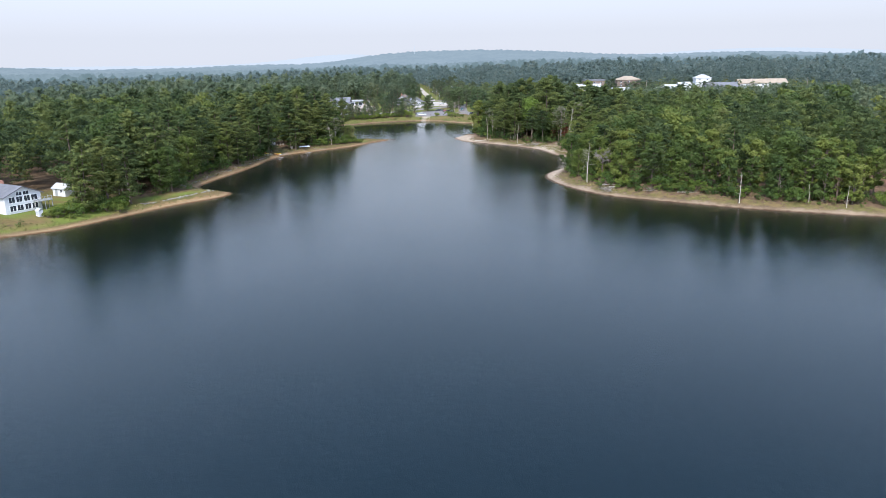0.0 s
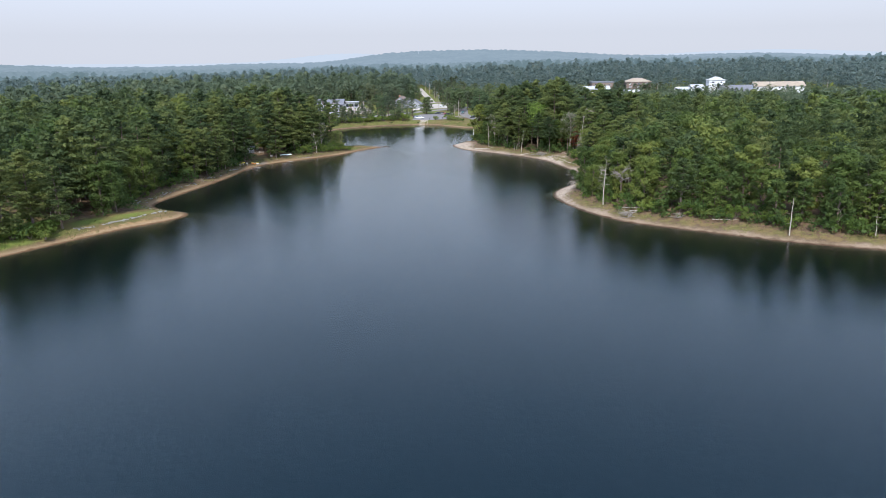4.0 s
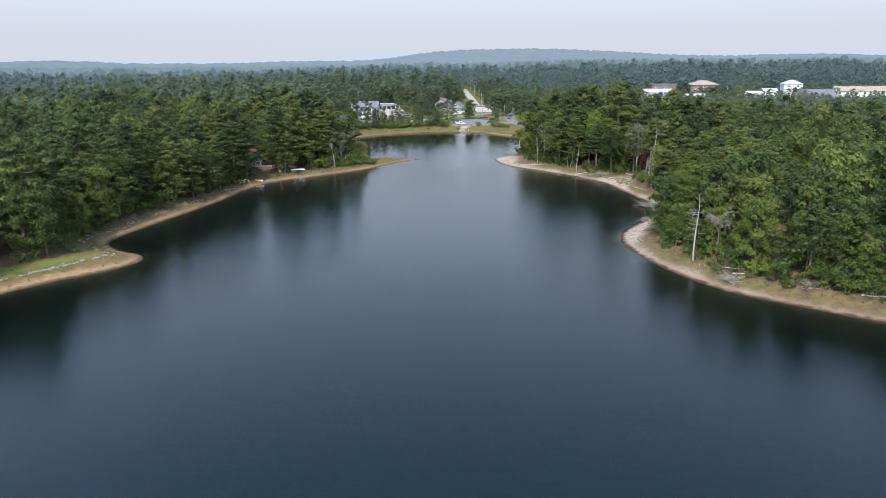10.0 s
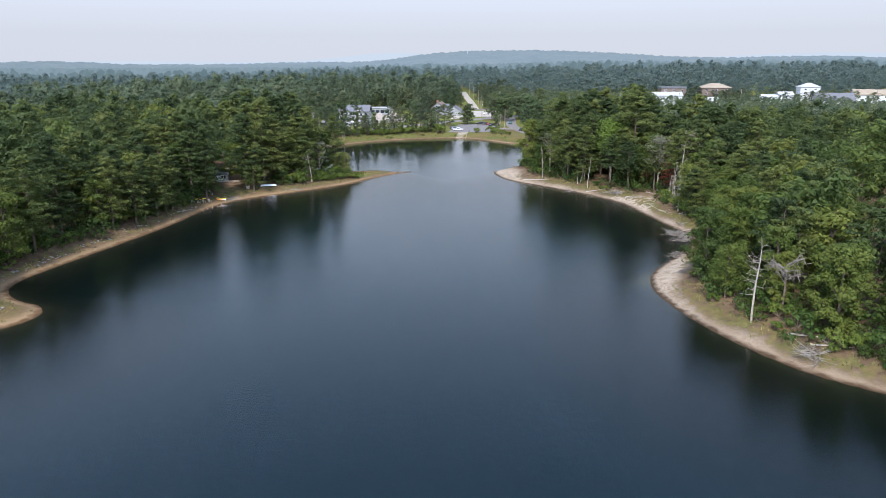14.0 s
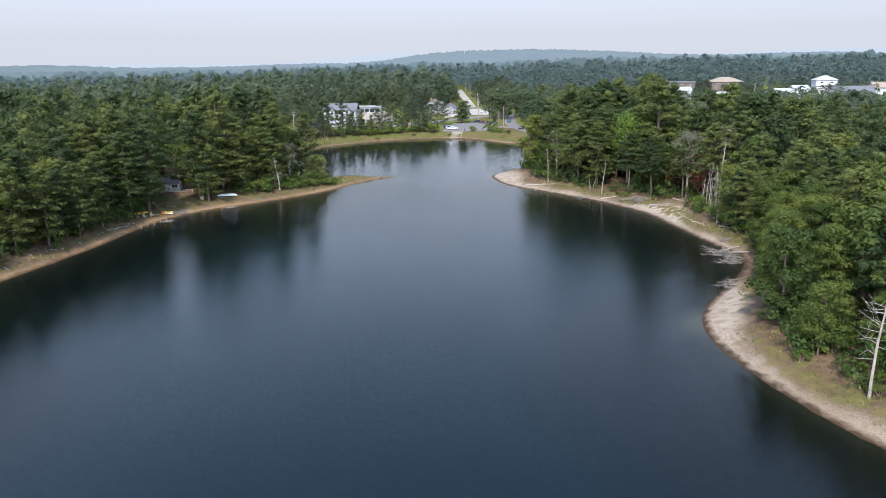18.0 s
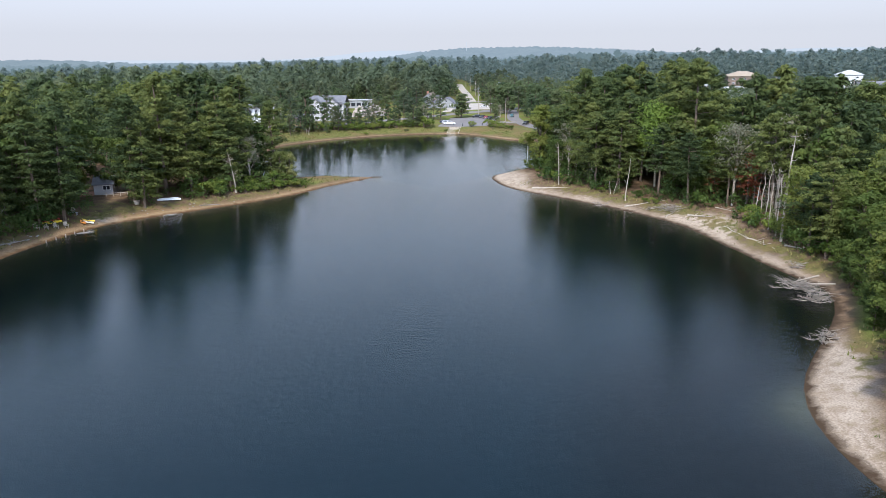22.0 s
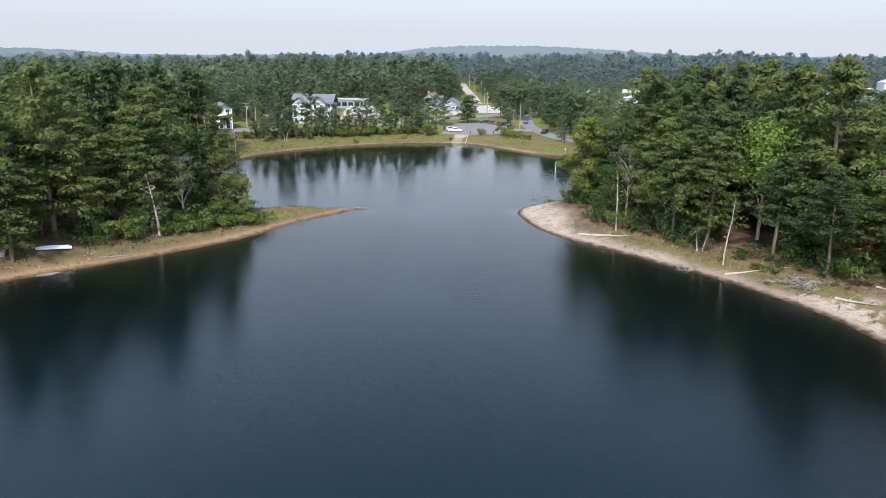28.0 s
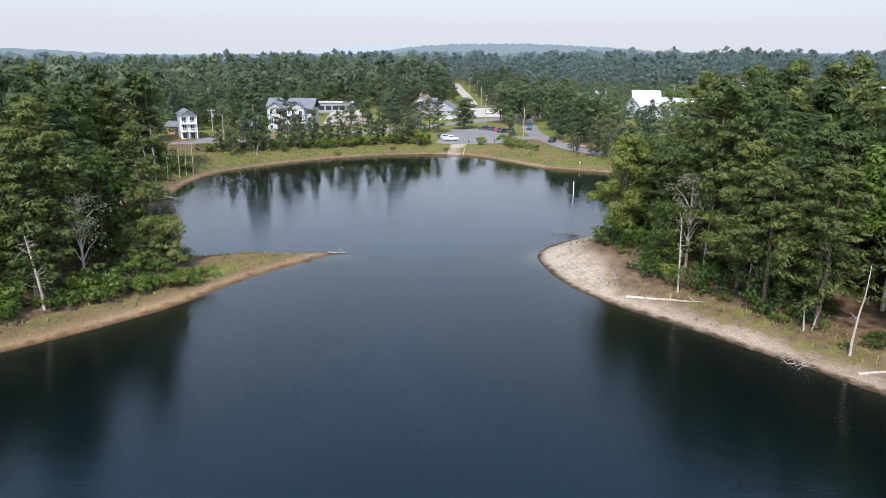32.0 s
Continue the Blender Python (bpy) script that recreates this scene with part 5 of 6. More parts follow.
def utility_pole(x, y, h, turn, arms=1, drum=True):
    root = thing("utility_pole", sit(x, y), turn, "weathered wooden utility pole with crossarm and wires", "utility pole", "utility poles")
    vs, fs = tube([(0, 0, -0.5), (0, 0, h * 0.5), (0.05, 0, h)], [0.19, 0.16, 0.12], 8)
    mesh_object("shaft", vs, fs, M_POLE, root)
    for i in range(arms):
        arm = part("crossarm", box((-1.3, -0.06, h - 0.7 - i * 1.1), (1.3, 0.06, h - 0.56 - i * 1.1), 0.01), M_POLE, root)
        for s in (-1.15, -0.4, 0.4, 1.15):
            part("insulator", box((s - 0.05, -0.05, h - 0.56 - i * 1.1), (s + 0.05, 0.05, h - 0.36 - i * 1.1)), M_STEEL, arm)
    if drum:
        vs, fs = tube([(0.36, 0, h - 2.8), (0.36, 0, h - 1.7)], [0.26, 0.26], 10)
        mesh_object("transformer", vs, fs, M_STEEL, root, "grey transformer drum")
    return x, y, height(x, y) + h


POLES = [utility_pole(*p) for p in ((-112, 478, 11.5, 20), (-80, 489, 11.5, 25, 2), (-40, 522, 11.5, 40), (14.2, 568, 13.0, 45, 1), (44, 606, 12, 45), (80, 634, 12, 40))]
SIDE_POLES = [utility_pole(*p) for p in ((15.5, 655, 11, 90), (14.5, 705, 11, 90), (11.0, 755, 11, 90), (7.5, 805, 11, 90))]
utility_pole(-77, 490.5, 9.5, 25, 0, False)
utility_pole(26.5, 520, 11.2, 30, 0, False)
FAR_POLES = [utility_pole(*p) for p in ((120, 648, 13, 30), (165, 650, 14, 20), (212, 652, 15, 20), (262, 650, 15, 15), (312, 650, 15, 15), (365, 650, 15, 15))]


def wires(poles, name="power_line"):
    for (x0, y0, z0), (x1, y1, z1) in zip(poles, poles[1:]):
        pieces = []
        for off in (-0.9, 0.0, 0.9):
            pts = []
            for s in np.linspace(0, 1, 9):
                pts.append((x0 + (x1 - x0) * s + off, y0 + (y1 - y0) * s, z0 + (z1 - z0) * s - 0.3 - 4 * 0.9 * s * (1 - s)))
            pieces.append(tube(pts, [0.022] * 9, 3))
        vs, fs = gather(pieces)
        tagged(mesh_object(name, vs, fs, M_WIRE), "thin black power cables sagging between poles", "cable", "power cables")


wires(POLES)
wires(SIDE_POLES)
wires(FAR_POLES)


def small_posts():
    pole = thing("marker_pole", (28.7, 418, -0.9), 0, "slim white marker pole standing in the water", "marker pole")
    vs, fs = tube([(0, 0, -1), (0, 0, 3.9)], [0.09, 0.08], 8)
    mesh_object("shaft", vs, fs, M_TRIM, pole)
    vs, fs = tube([(0, 0, 3.9), (0, 0, 4.0)], [0.11, 0.08], 8)
    mesh_object("cap", vs, fs, M_TRIM, pole)
    for i, (x, y) in enumerate(((5.5, 500.5), (10.5, 500), (14.6, 500.5))):
        b = thing("bollard", sit(x, y, 0.05), 0, "short dark timber post at the car park's edge", "bollard", "car park posts")
        part("shaft", box((-0.14, -0.14, -0.2), (0.14, 0.14, 1.15), 0.02), M_DARKTRIM, b)
        part("cap", box((-0.16, -0.16, 1.15), (0.16, 0.16, 1.2), 0.01), M_STEEL, b)
    f = thing("rail_fence", sit(27.5, 513), 15, "low split-rail timber fence beside the lane", "fence")
    for i in range(5):
        part("post", box((-4.1 + i * 2, -0.08, -0.3), (-3.9 + i * 2, 0.08, 1.1)), M_POLE, f)
    for z in (0.45, 0.85):
        part("rail", box((-4.2, -0.05, z), (4.2, 0.05, z + 0.1)), M_POLE, f)
    g = thing("guard_rail", sit(41.5, 493), -58, "low pale guard rail along the lane", "guard rail")
    for i in range(6):
        part("post", box((-5.1 + i * 2, -0.06, -0.3), (-4.95 + i * 2, 0.06, 0.7)), M_POLE, g)
    part("rail", box((-5.4, -0.09, 0.45), (5.4, -0.06, 0.75), 0.01), M_CONCRETE, g)
    m = thing("sign_post", (37.2, 459.2, height(37.2, 459.2)), 0, "white notice post on the grassy shore", "sign post")
    part("shaft", box((-0.07, -0.07, -0.3), (0.07, 0.07, 1.3)), M_POLE, m)
    part("board", box((-0.16, -0.1, 0.9), (0.16, -0.07, 1.3)), M_TRIM, m)
    # the mast glows in the pale haze colour of the far hills
    mast = thing("radio_mast", (17, 4050, 108), 0, "thin lattice radio mast on the hill", "radio mast")
    vs, fs = tube([(0, 0, -10), (0, 0, 36)], [1.6, 0.8], 4)
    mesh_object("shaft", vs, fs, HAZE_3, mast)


small_posts()

# ---- trees of the town and single trees of the shore ----


def put(base, bh, x, y, h, turn, group="", label="", wide=1.0, lean=0.0, name=""):
    c = copy_thing(base, pose(x, y, height(x, y), lean, 0, turn))
    c.scale = (h / bh * wide, h / bh * wide, h / bh)
    if name:
        c.name = name
    if group:
        c["group"] = group
    if label:
        c["label"] = label
    return c


MAPLE = tree_template("oak", 16, 71, 5200, 0.33, M_BRIGHT, 0.42, 0.42, "maple_tree", "yellow-green maple with an airy crown at the shore", M_DEAD)
SLIM = tree_template("oak", 13, 72, 900, 0.5, M_LEAF_HAZED, 0.22, 0.2, "young_tree", "slim young broadleaf tree on the far shore")
WILLOW = tree_template("oak", 8, 73, 2600, 0.24, M_WILLOW, 0.12, 0.33, "willow_tree", "pale yellow-green willow on the sand bar")
GREYTREE = tree_template("oak", 12, 74, 1500, 0.2, M_SPARSE, 0.45, 0.3, "sparse_tree", "half-bare grey tree with thin silvery foliage", M_DEAD)
RUSTTREE = tree_template("pine", 12, 75, 420, 0.5, M_RUST, 0.3, 0.16, "dying_pine", "small dying pine with rust-red needles")
PURPLE = tree_template("oak", 11, 76, 1200, 0.6, M_MAROON, 0.15, 0.33, "purple_maple", "dark purple-leaved maple beside the street")
for (x, y, h, k) in ((50.5, 332, 18.5, MAPLE), (53, 349, 15, MAPLE), (-65, 321, 14.5, SLIM)):
    put(k, 16 if k is MAPLE else 13, x, y, h, x * 7)
for x, y, h in ((-46.2, 338.5, 12.5), (60, 309, 17), (63, 316, 16), (66.5, 304, 19), (33, 349, 14), (88, 338, 15)):
    put(GREYTREE, 12, x, y, h, x * 11, "half-bare trees")
for x, y, h in ((66, 330, 12), (57.5, 312.8, 6.8), (62, 303.5, 9.5), (62.5, 308, 11), (64, 288, 8)):
    put(RUSTTREE, 12, x, y, h, x * 5, "dying pines")
for x, y, h in ((-40.8, 346.4, 7.8), (-38.7, 348.2, 7.0), (-42.9, 345.4, 6.4), (-40, 351, 7.0)):
    put(WILLOW, 8, x, y, h, x * 13, "willows on the bar")
put(PURPLE, 11, 24, 722, 11.5, 0)
# broadleaf edge of the eastern tip
for x, y, h in ((27, 362, 17.5), (31, 366, 16), (35, 361, 17), (30, 372, 13), (38, 371, 16)):
    put(OAKS_FINE[int(x) % 4], 14, x, y, h, x * 17, "shore broadleaf trees")
# the broadleaf trees that close the cove
for x, y, h in ((61.5, 262, 11), (61, 255.5, 12), (58.5, 250, 10.5), (63, 268, 11.5), (56, 244.5, 9.5), (65.5, 258, 13), (62, 248, 12.5), (66, 271, 13)):
    put(OAKS_FINE[int(x * 2) % 4], 14, x, y, h, x * 31, "shore broadleaf trees", wide=1.12)
# the far shore, from the inlet round to the lane
NORTH_TREES = ((-62.4, 476, 18.5, 0), (-55, 480.5, 13, 2), (-51, 484, 11, 2), (-46, 487.5, 12.5, 2), (-41, 490, 10, 2), (-34.5, 493.5, 13.5, 1), (-29, 498, 11, 2), (-22, 502.5, 15.5, 1),
               (-17.5, 501.5, 12.5, 1), (-13, 505, 10, 3), (-14, 511, 11, 0), (4.5, 554, 12, 0), (25.4, 566, 15.5, 0), (21, 573, 16, 1), (29, 578, 15, 0), (38.5, 514, 13.5, 0), (44, 502, 16, 0),
               (47, 515, 16.5, 0), (54, 500, 15, 0), (42, 530, 17, 0), (41, 547, 17.5, 0), (45, 562, 17, 0), (53, 532, 17, 0), (52, 484, 14, 0), (24.3, 529, 8.5, 3), (60, 545, 16, 1), (58, 515, 16, 0), (62, 478, 15, 1))
for i, (x, y, h, k) in enumerate(NORTH_TREES):
    base, bh = ((OAKS_FAR[i % 4], 14), (PINES_FAR[i % 4], 22), (SLIM, 13), (GREYTREE, 12))[k]
    put(base, bh, x, y, h, i * 47, "far shore trees", "leafy tree between the road and the far shore" if k != 3 else "", name="roadside_tree")


def north_belt():
    """The close belt of small trees between the far shore and the road, with gaps where the houses show."""
    rng = np.random.default_rng(31)
    x, y = scatter(-82, 66, 436, 520, 4.2, 43)
    d = inland(x, y)
    keep = (d > 10) & (d < 20) & ~((x > -9) & (x < 37)) & (y > 440) & (np.hypot(x + 88, y - 492) > 12)
    # a gap before the porch house
    keep &= np.abs(x + 0.378 * (y - 254)) > 8
    keep &= rng.random(len(x)) < 0.75
    for i, (px, py) in enumerate(zip(x[keep], y[keep])):
        px, py = float(px), float(py)
        k = rng.random()
        base, bh = (SLIM, 13) if k < 0.45 else (PINES_FAR[i % 4], 22) if k < 0.65 else (OAKS_FAR[i % 4], 14)
        h = rng.uniform(6, 10.5) if k < 0.45 else rng.uniform(9, 14) if k < 0.65 else rng.uniform(5, 9.5)
        if -72 < px < -28:
            h *= 0.8
        put(base, bh, px, py, h, i * 67, "far shore trees", "small leafy tree in the belt along the far shore", name="lakeside_tree")


north_belt()


# trees that frame the car park and the street
for i, (x, y, h, k) in enumerate(((-12.9, 536.3, 12, 1), (-9.6, 540.3, 13.4, 1), (-6, 535, 12.7, 1), (-16, 541, 11, 0), (4.6, 549.5, 13, 2), (23, 574.9, 16.9, 0), (28.1, 590.7, 17.5, 0), (30.3, 565.2, 17, 0), (40, 609.9, 17, 0),
                                  (41.1, 583.8, 16.6, 0), (45.4, 567.8, 15, 0), (47, 538.3, 15.4, 0), (49.3, 519.5, 15.5, 0), (51.6, 509.6, 16, 0), (-23, 603.4, 14.9, 1), (-20.7, 632, 16, 1), (-12.4, 662.8, 15.6, 1), (-26.3, 576.3, 12.5, 0),
                                  (21.4, 522.5, 9.5, 0), (-3, 718.6, 13.5, 1), (-9.2, 698, 15.3, 0), (49.2, 652, 17, 1), (61.9, 653, 17, 0), (35, 598, 15, 0), (26, 640, 15, 0), (-8, 680, 15, 0), (24, 660, 14, 1), (24, 690, 14, 0), (-10, 640, 13, 0), (57, 527, 15, 0), (60, 560, 15, 0), (37, 577, 15, 1))):
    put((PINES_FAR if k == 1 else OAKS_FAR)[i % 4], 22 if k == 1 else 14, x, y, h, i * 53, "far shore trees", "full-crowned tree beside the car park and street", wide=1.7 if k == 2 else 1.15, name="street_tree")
# trees close behind the cabin
for i, (x, y, h) in enumerate(((-75, 326.5, 13), (-70, 328.5, 12), (-80, 321, 14), (-65.5, 328, 11), (-79, 314, 12), (-77.5, 307.5, 11))):
    put(OAKS_FINE[i % 4], 14, x, y, h, i * 71, "shore broadleaf trees", wide=1.1)
# low growth round the cove
for i, (x, y, h) in enumerate(((56.2, 251.5, 5.5), (54.2, 247.8, 5.0), (57.6, 256.5, 6.0), (58.6, 261.5, 5.0), (52.5, 244.6, 4.2), (60, 266, 5.5))):
    put(OAKS_FINE[i % 4], 14, x, y, h, i * 91, "shore broadleaf trees", wide=1.3)
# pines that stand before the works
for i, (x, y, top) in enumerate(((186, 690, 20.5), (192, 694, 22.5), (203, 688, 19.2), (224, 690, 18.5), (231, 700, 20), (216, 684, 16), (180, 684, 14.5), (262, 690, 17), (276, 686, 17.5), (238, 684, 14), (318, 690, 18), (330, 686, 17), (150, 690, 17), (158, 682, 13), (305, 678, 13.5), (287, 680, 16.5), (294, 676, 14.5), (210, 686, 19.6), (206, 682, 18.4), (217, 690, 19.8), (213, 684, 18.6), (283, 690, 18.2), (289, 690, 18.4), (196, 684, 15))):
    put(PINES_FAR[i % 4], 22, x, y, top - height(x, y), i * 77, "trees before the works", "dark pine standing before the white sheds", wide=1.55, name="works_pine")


def street_clear(x, y):
    """True where a town tree keeps clear of streets, yards and houses."""
    main = [(-135, 470), (-74, 497), (-45, 522), (-20, 550), (-4, 567), (20, 589), (52, 618), (90, 645)]
    gap = min(float(line_gap(x, y, a, b)) for a, b in zip(main, main[1:]))
    gap = min(gap, float(line_gap(x, y, (11, 596), (1.5, 840))), float(line_gap(x, y, (34, 596), (32, 520))))
    spots = ((-64, 541, 15), (-95, 507, 12), (-4, 612, 11), (-11, 613, 9), (-15, 620, 10), (33, 720, 10), (-60, 619, 14), (-52, 578, 22), (-50, 600, 14), (8, 625, 22), (-79, 530, 8), (5, 600, 15), (21, 620, 19), (-62, 515, 14), (-86, 498, 9), (-103, 522, 8), (71, 612, 10), (98, 622, 14), (96, 606, 14), (118, 612, 14))
    return gap > 8 and all(math.hypot(x - a, y - b) > r for a, b, r in spots)


def town_trees():
    rng = np.random.default_rng(12)
    xs, ys = scatter(-110, 130, 500, 780, 10.8, 41)
    n = 0
    for x, y in zip(xs, ys):
        x, y = float(x), float(y)
        lot = -12 < x < 36 and y < 560
        view = (-24 < x < 34 and y < 604) or (-70 < x < -20 and 505 < y < 548) or (x > 60 and y < 560)
        if y > 640 and not (-70 < x < 60):
            continue
        if lot or view or not street_clear(x, y) or float(inland(x, y)[0]) < 30:
            continue
        pine = rng.random() < 0.4
        h = rng.uniform(12, 18) if pine else rng.uniform(8, 14)
        if x > 40:
            h *= 0.62
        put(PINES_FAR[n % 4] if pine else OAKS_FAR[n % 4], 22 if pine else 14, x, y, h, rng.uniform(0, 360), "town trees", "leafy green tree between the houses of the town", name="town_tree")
        n += 1


town_trees()

# ---- shrubs ----


def shrub_template(seed, h, count, size, mat, label):
    rng = np.random.default_rng(seed)
    root = thing("shrub", (0, 0, 0), 0, label, "shrub")
    lobes = [(rng.uniform(-0.5, 0.5) * h, rng.uniform(-0.5, 0.5) * h, h * rng.uniform(0.3, 0.7), h * rng.uniform(0.3, 0.48)) for _ in range(6)]
    v = broad_leaves(h, rng, count, size, lobes)
    mesh_object("foliage", v, tri_faces(len(v) // 3), mat, root)
    vs, fs = gather([tube([(0, 0, -0.2), (x * 0.9, y * 0.9, z)], [0.04 * h, 0.012], 4) for x, y, z, r in lobes])
    mesh_object("woody_base", vs, fs, M_BARK, root)
    return root


SHRUBS = [shrub_template(91 + i, 2.0, 860, 0.17, m, lab) for i, (m, lab) in enumerate(((M_SHRUB, "low leafy shrub at the edge of the beach"), (M_LEAF, "dark green shrub under the shore trees"), (M_SHRUB, "bright green shrub growing on the bank")))]


def plant_shrubs():
    rng = np.random.default_rng(8)
    x, y = scatter(-125, 110, 150, 442, 2.7, 61)
    d = inland(x, y)
    wide = 4 * np.exp(-((x - 44) ** 2 + (y - 231) ** 2) / 120) + 9 * np.exp(-((x - 24) ** 2 + (y - 357) ** 2) / 110) + 8 * np.exp(-((x + 29) ** 2 + (y - 351) ** 2) / 100) + 5 * np.exp(-((x - 54) ** 2 + (y - 300) ** 2) / 80)
    lo = np.where(x > 0, 4.8, 3.8) + wide * 0.7
    keep = (d > lo) & (d < lo + 5.0) & (rng.random(len(x)) < np.where(d < lo + 2, 0.28, 0.62)) & ((x < -5) | (y < 400))
    keep &= np.hypot(x + 68, y - 308) > 11
    keep &= np.hypot(x + 58, y - 320) > 5
    keep &= np.hypot(x + 108, y - 172) > 16
    keep &= ~((x < -60) & (y > 178) & (y < 214) & (d < 9))
    n = 0
    for px, py, pd, pl in zip(x[keep], y[keep], d[keep], lo[keep]):
        if n >= 290:
            break
        n += 1
        h = rng.uniform(0.9, 1.8) if pd < pl + 2 else rng.uniform(1.5, 3.6)
        put(SHRUBS[n % 3], 2.0, float(px), float(py), h, rng.uniform(0, 360), "shore shrubs")
    # the thicket on the bar and the hedge along the far shore
    for i in range(26):
        s = i / 25
        px, py = -47.5 + 13.5 * s + rng.normal(0, 0.5), 331.0 + 15.5 * s + rng.normal(0, 0.6)
        put(SHRUBS[i % 3], 2.0, px, py, rng.uniform(1.2, 2.2), rng.uniform(0, 360), "bar thicket")
    for i in range(44):
        s = i / 43
        px, py = -76 + 60 * s + rng.normal(0, 0.6), 468 + 33 * s ** 0.92 + rng.normal(0, 1.2)
        if float(inland(px, py)[0]) > 7:
            put(SHRUBS[(i + 1) % 3], 2.0, px, py, rng.uniform(1.8, 4.0), rng.uniform(0, 360), "far shore hedge")
    for i in range(40):
        u, w = rng.random(), rng.normal(0, 1.4)
        put(SHRUBS[i % 3], 2.0, -102.8 + 14 * u - w * 0.7, 167 + 15 * u + w, rng.uniform(1.6, 3.2), i * 50, "house shrubs", "leafy shrub on the slope below the white house")
    for px, py, h in ((-12.3, 497, 5.5), (-10.5, 499, 4.0), (17.5, 495.5, 3.4), (20, 493, 3.2), (22.5, 489, 3.0), (19, 489.5, 2.4), (9.5, 497.5, 2.8), (25, 485, 2.2), (-37, 479, 1.6), (-2, 492, 1.2), (27, 481, 2.0), (-20, 490, 1.3)):
        put(SHRUBS[int(px) % 3], 2.0, px, py, h, px * 31, "far shore bushes")


plant_shrubs()


def undergrowth():
    """Saplings, brambles and ferns that fill the wood's edge, as one mass."""
    rng = np.random.default_rng(19)
    x, y = scatter(-125, 110, 150, 442, 2.1, 63)
    d = inland(x, y)
    wide = 5 * np.exp(-((x - 44) ** 2 + (y - 231) ** 2) / 120) + 6 * np.exp(-((x - 24) ** 2 + (y - 357) ** 2) / 110) + 8 * np.exp(-((x + 29) ** 2 + (y - 351) ** 2) / 100)
    lo = np.where(x > 0, np.where(y < 205, 5.0, 6.2), 4.8) + wide * 0.8
    keep = (d > lo) & (d < lo + 9) & (rng.random(len(x)) < 0.75) & ((x < -5) | (y < 400)) & may_grow(x, y, d) & ~((x < -60) & (y > 178) & (y < 214) & (d < 9))
    x, y, d = x[keep], y[keep], d[keep]
    tpl = []
    for i in range(6):
        lobes = [(rng.uniform(-0.4, 0.4), rng.uniform(-0.4, 0.4), 0.25 + 0.22 * k, rng.uniform(0.3, 0.45)) for k in range(4)]
        tpl.append((broad_leaves(1.0, rng, 190, 0.095, lobes), 1.0, 1))
    h = np.where(rng.random(len(x)) < 0.25, rng.uniform(2.5, 4.5, len(x)), rng.uniform(0.8, 2.2, len(x)))
    wood_mass("undergrowth", x, y, h, rng.integers(0, 6, len(x)), tpl, (M_WOODS_LEAF, M_UNDER), "bright green saplings and brambles at the wood's edge")


M_UNDER = foliage("bramble_leaves", (0.036, 0.066, 0.018), (0.062, 0.102, 0.024), (0.105, 0.150, 0.036), single=False)
undergrowth()

# ---- dead trees, logs and driftwood ----


def snag(x, y, h, lean=0.0, turn=0.0, twigs=14, spread=1.6, r=0.2, label="bleached dead tree with bare broken branches", name="dead_tree"):
    rng = np.random.default_rng(int(abs(x) * 31 + abs(y) * 7))
    root = thing(name, sit(x, y), turn, label, "dead tree", "dead trees")
    tip = math.tan(radians(lean)) * h
    k = rng.normal(0, 0.04 * h ** 0.5, 4)
    pts = [(tip * s * s + k[i % 4] * s, k[(i + 1) % 4] * s, -0.4 + (h + 0.4) * s) for i, s in enumerate((0, 0.2, 0.45, 0.7, 0.88, 1))]
    vs, fs = tube(pts, [r * 1.25, r, r * 0.8, r * 0.55, r * 0.35, r * 0.12], 7)
    mesh_object("trunk", vs, fs, M_DEAD, root)
    for i in range(twigs):
        s = rng.uniform(0.25, 0.95)
        z = h * s
        a, ln = rng.uniform(0, 6.3), spread * (1.15 - s * 0.6) * rng.uniform(0.4, 1.2)
        c = (tip * s * s, 0, z)
        mid = (c[0] + math.cos(a) * ln * 0.5, math.sin(a) * ln * 0.5, z + rng.uniform(-0.1, 0.35) * ln)
        end = (c[0] + math.cos(a + 0.3) * ln, math.sin(a + 0.3) * ln, z + rng.uniform(-0.3, 0.6) * ln)
        vs, fs = gather([tube([c, mid, end], [r * 0.24, r * 0.16, 0.012], 4), tube([mid, (mid[0] * 1.0 + rng.normal(0, 0.4), mid[1] + rng.normal(0, 0.4), mid[2] + 0.4 * ln)], [r * 0.12, 0.01], 3)])
        mesh_object("branch", vs, fs, M_DEAD, root)


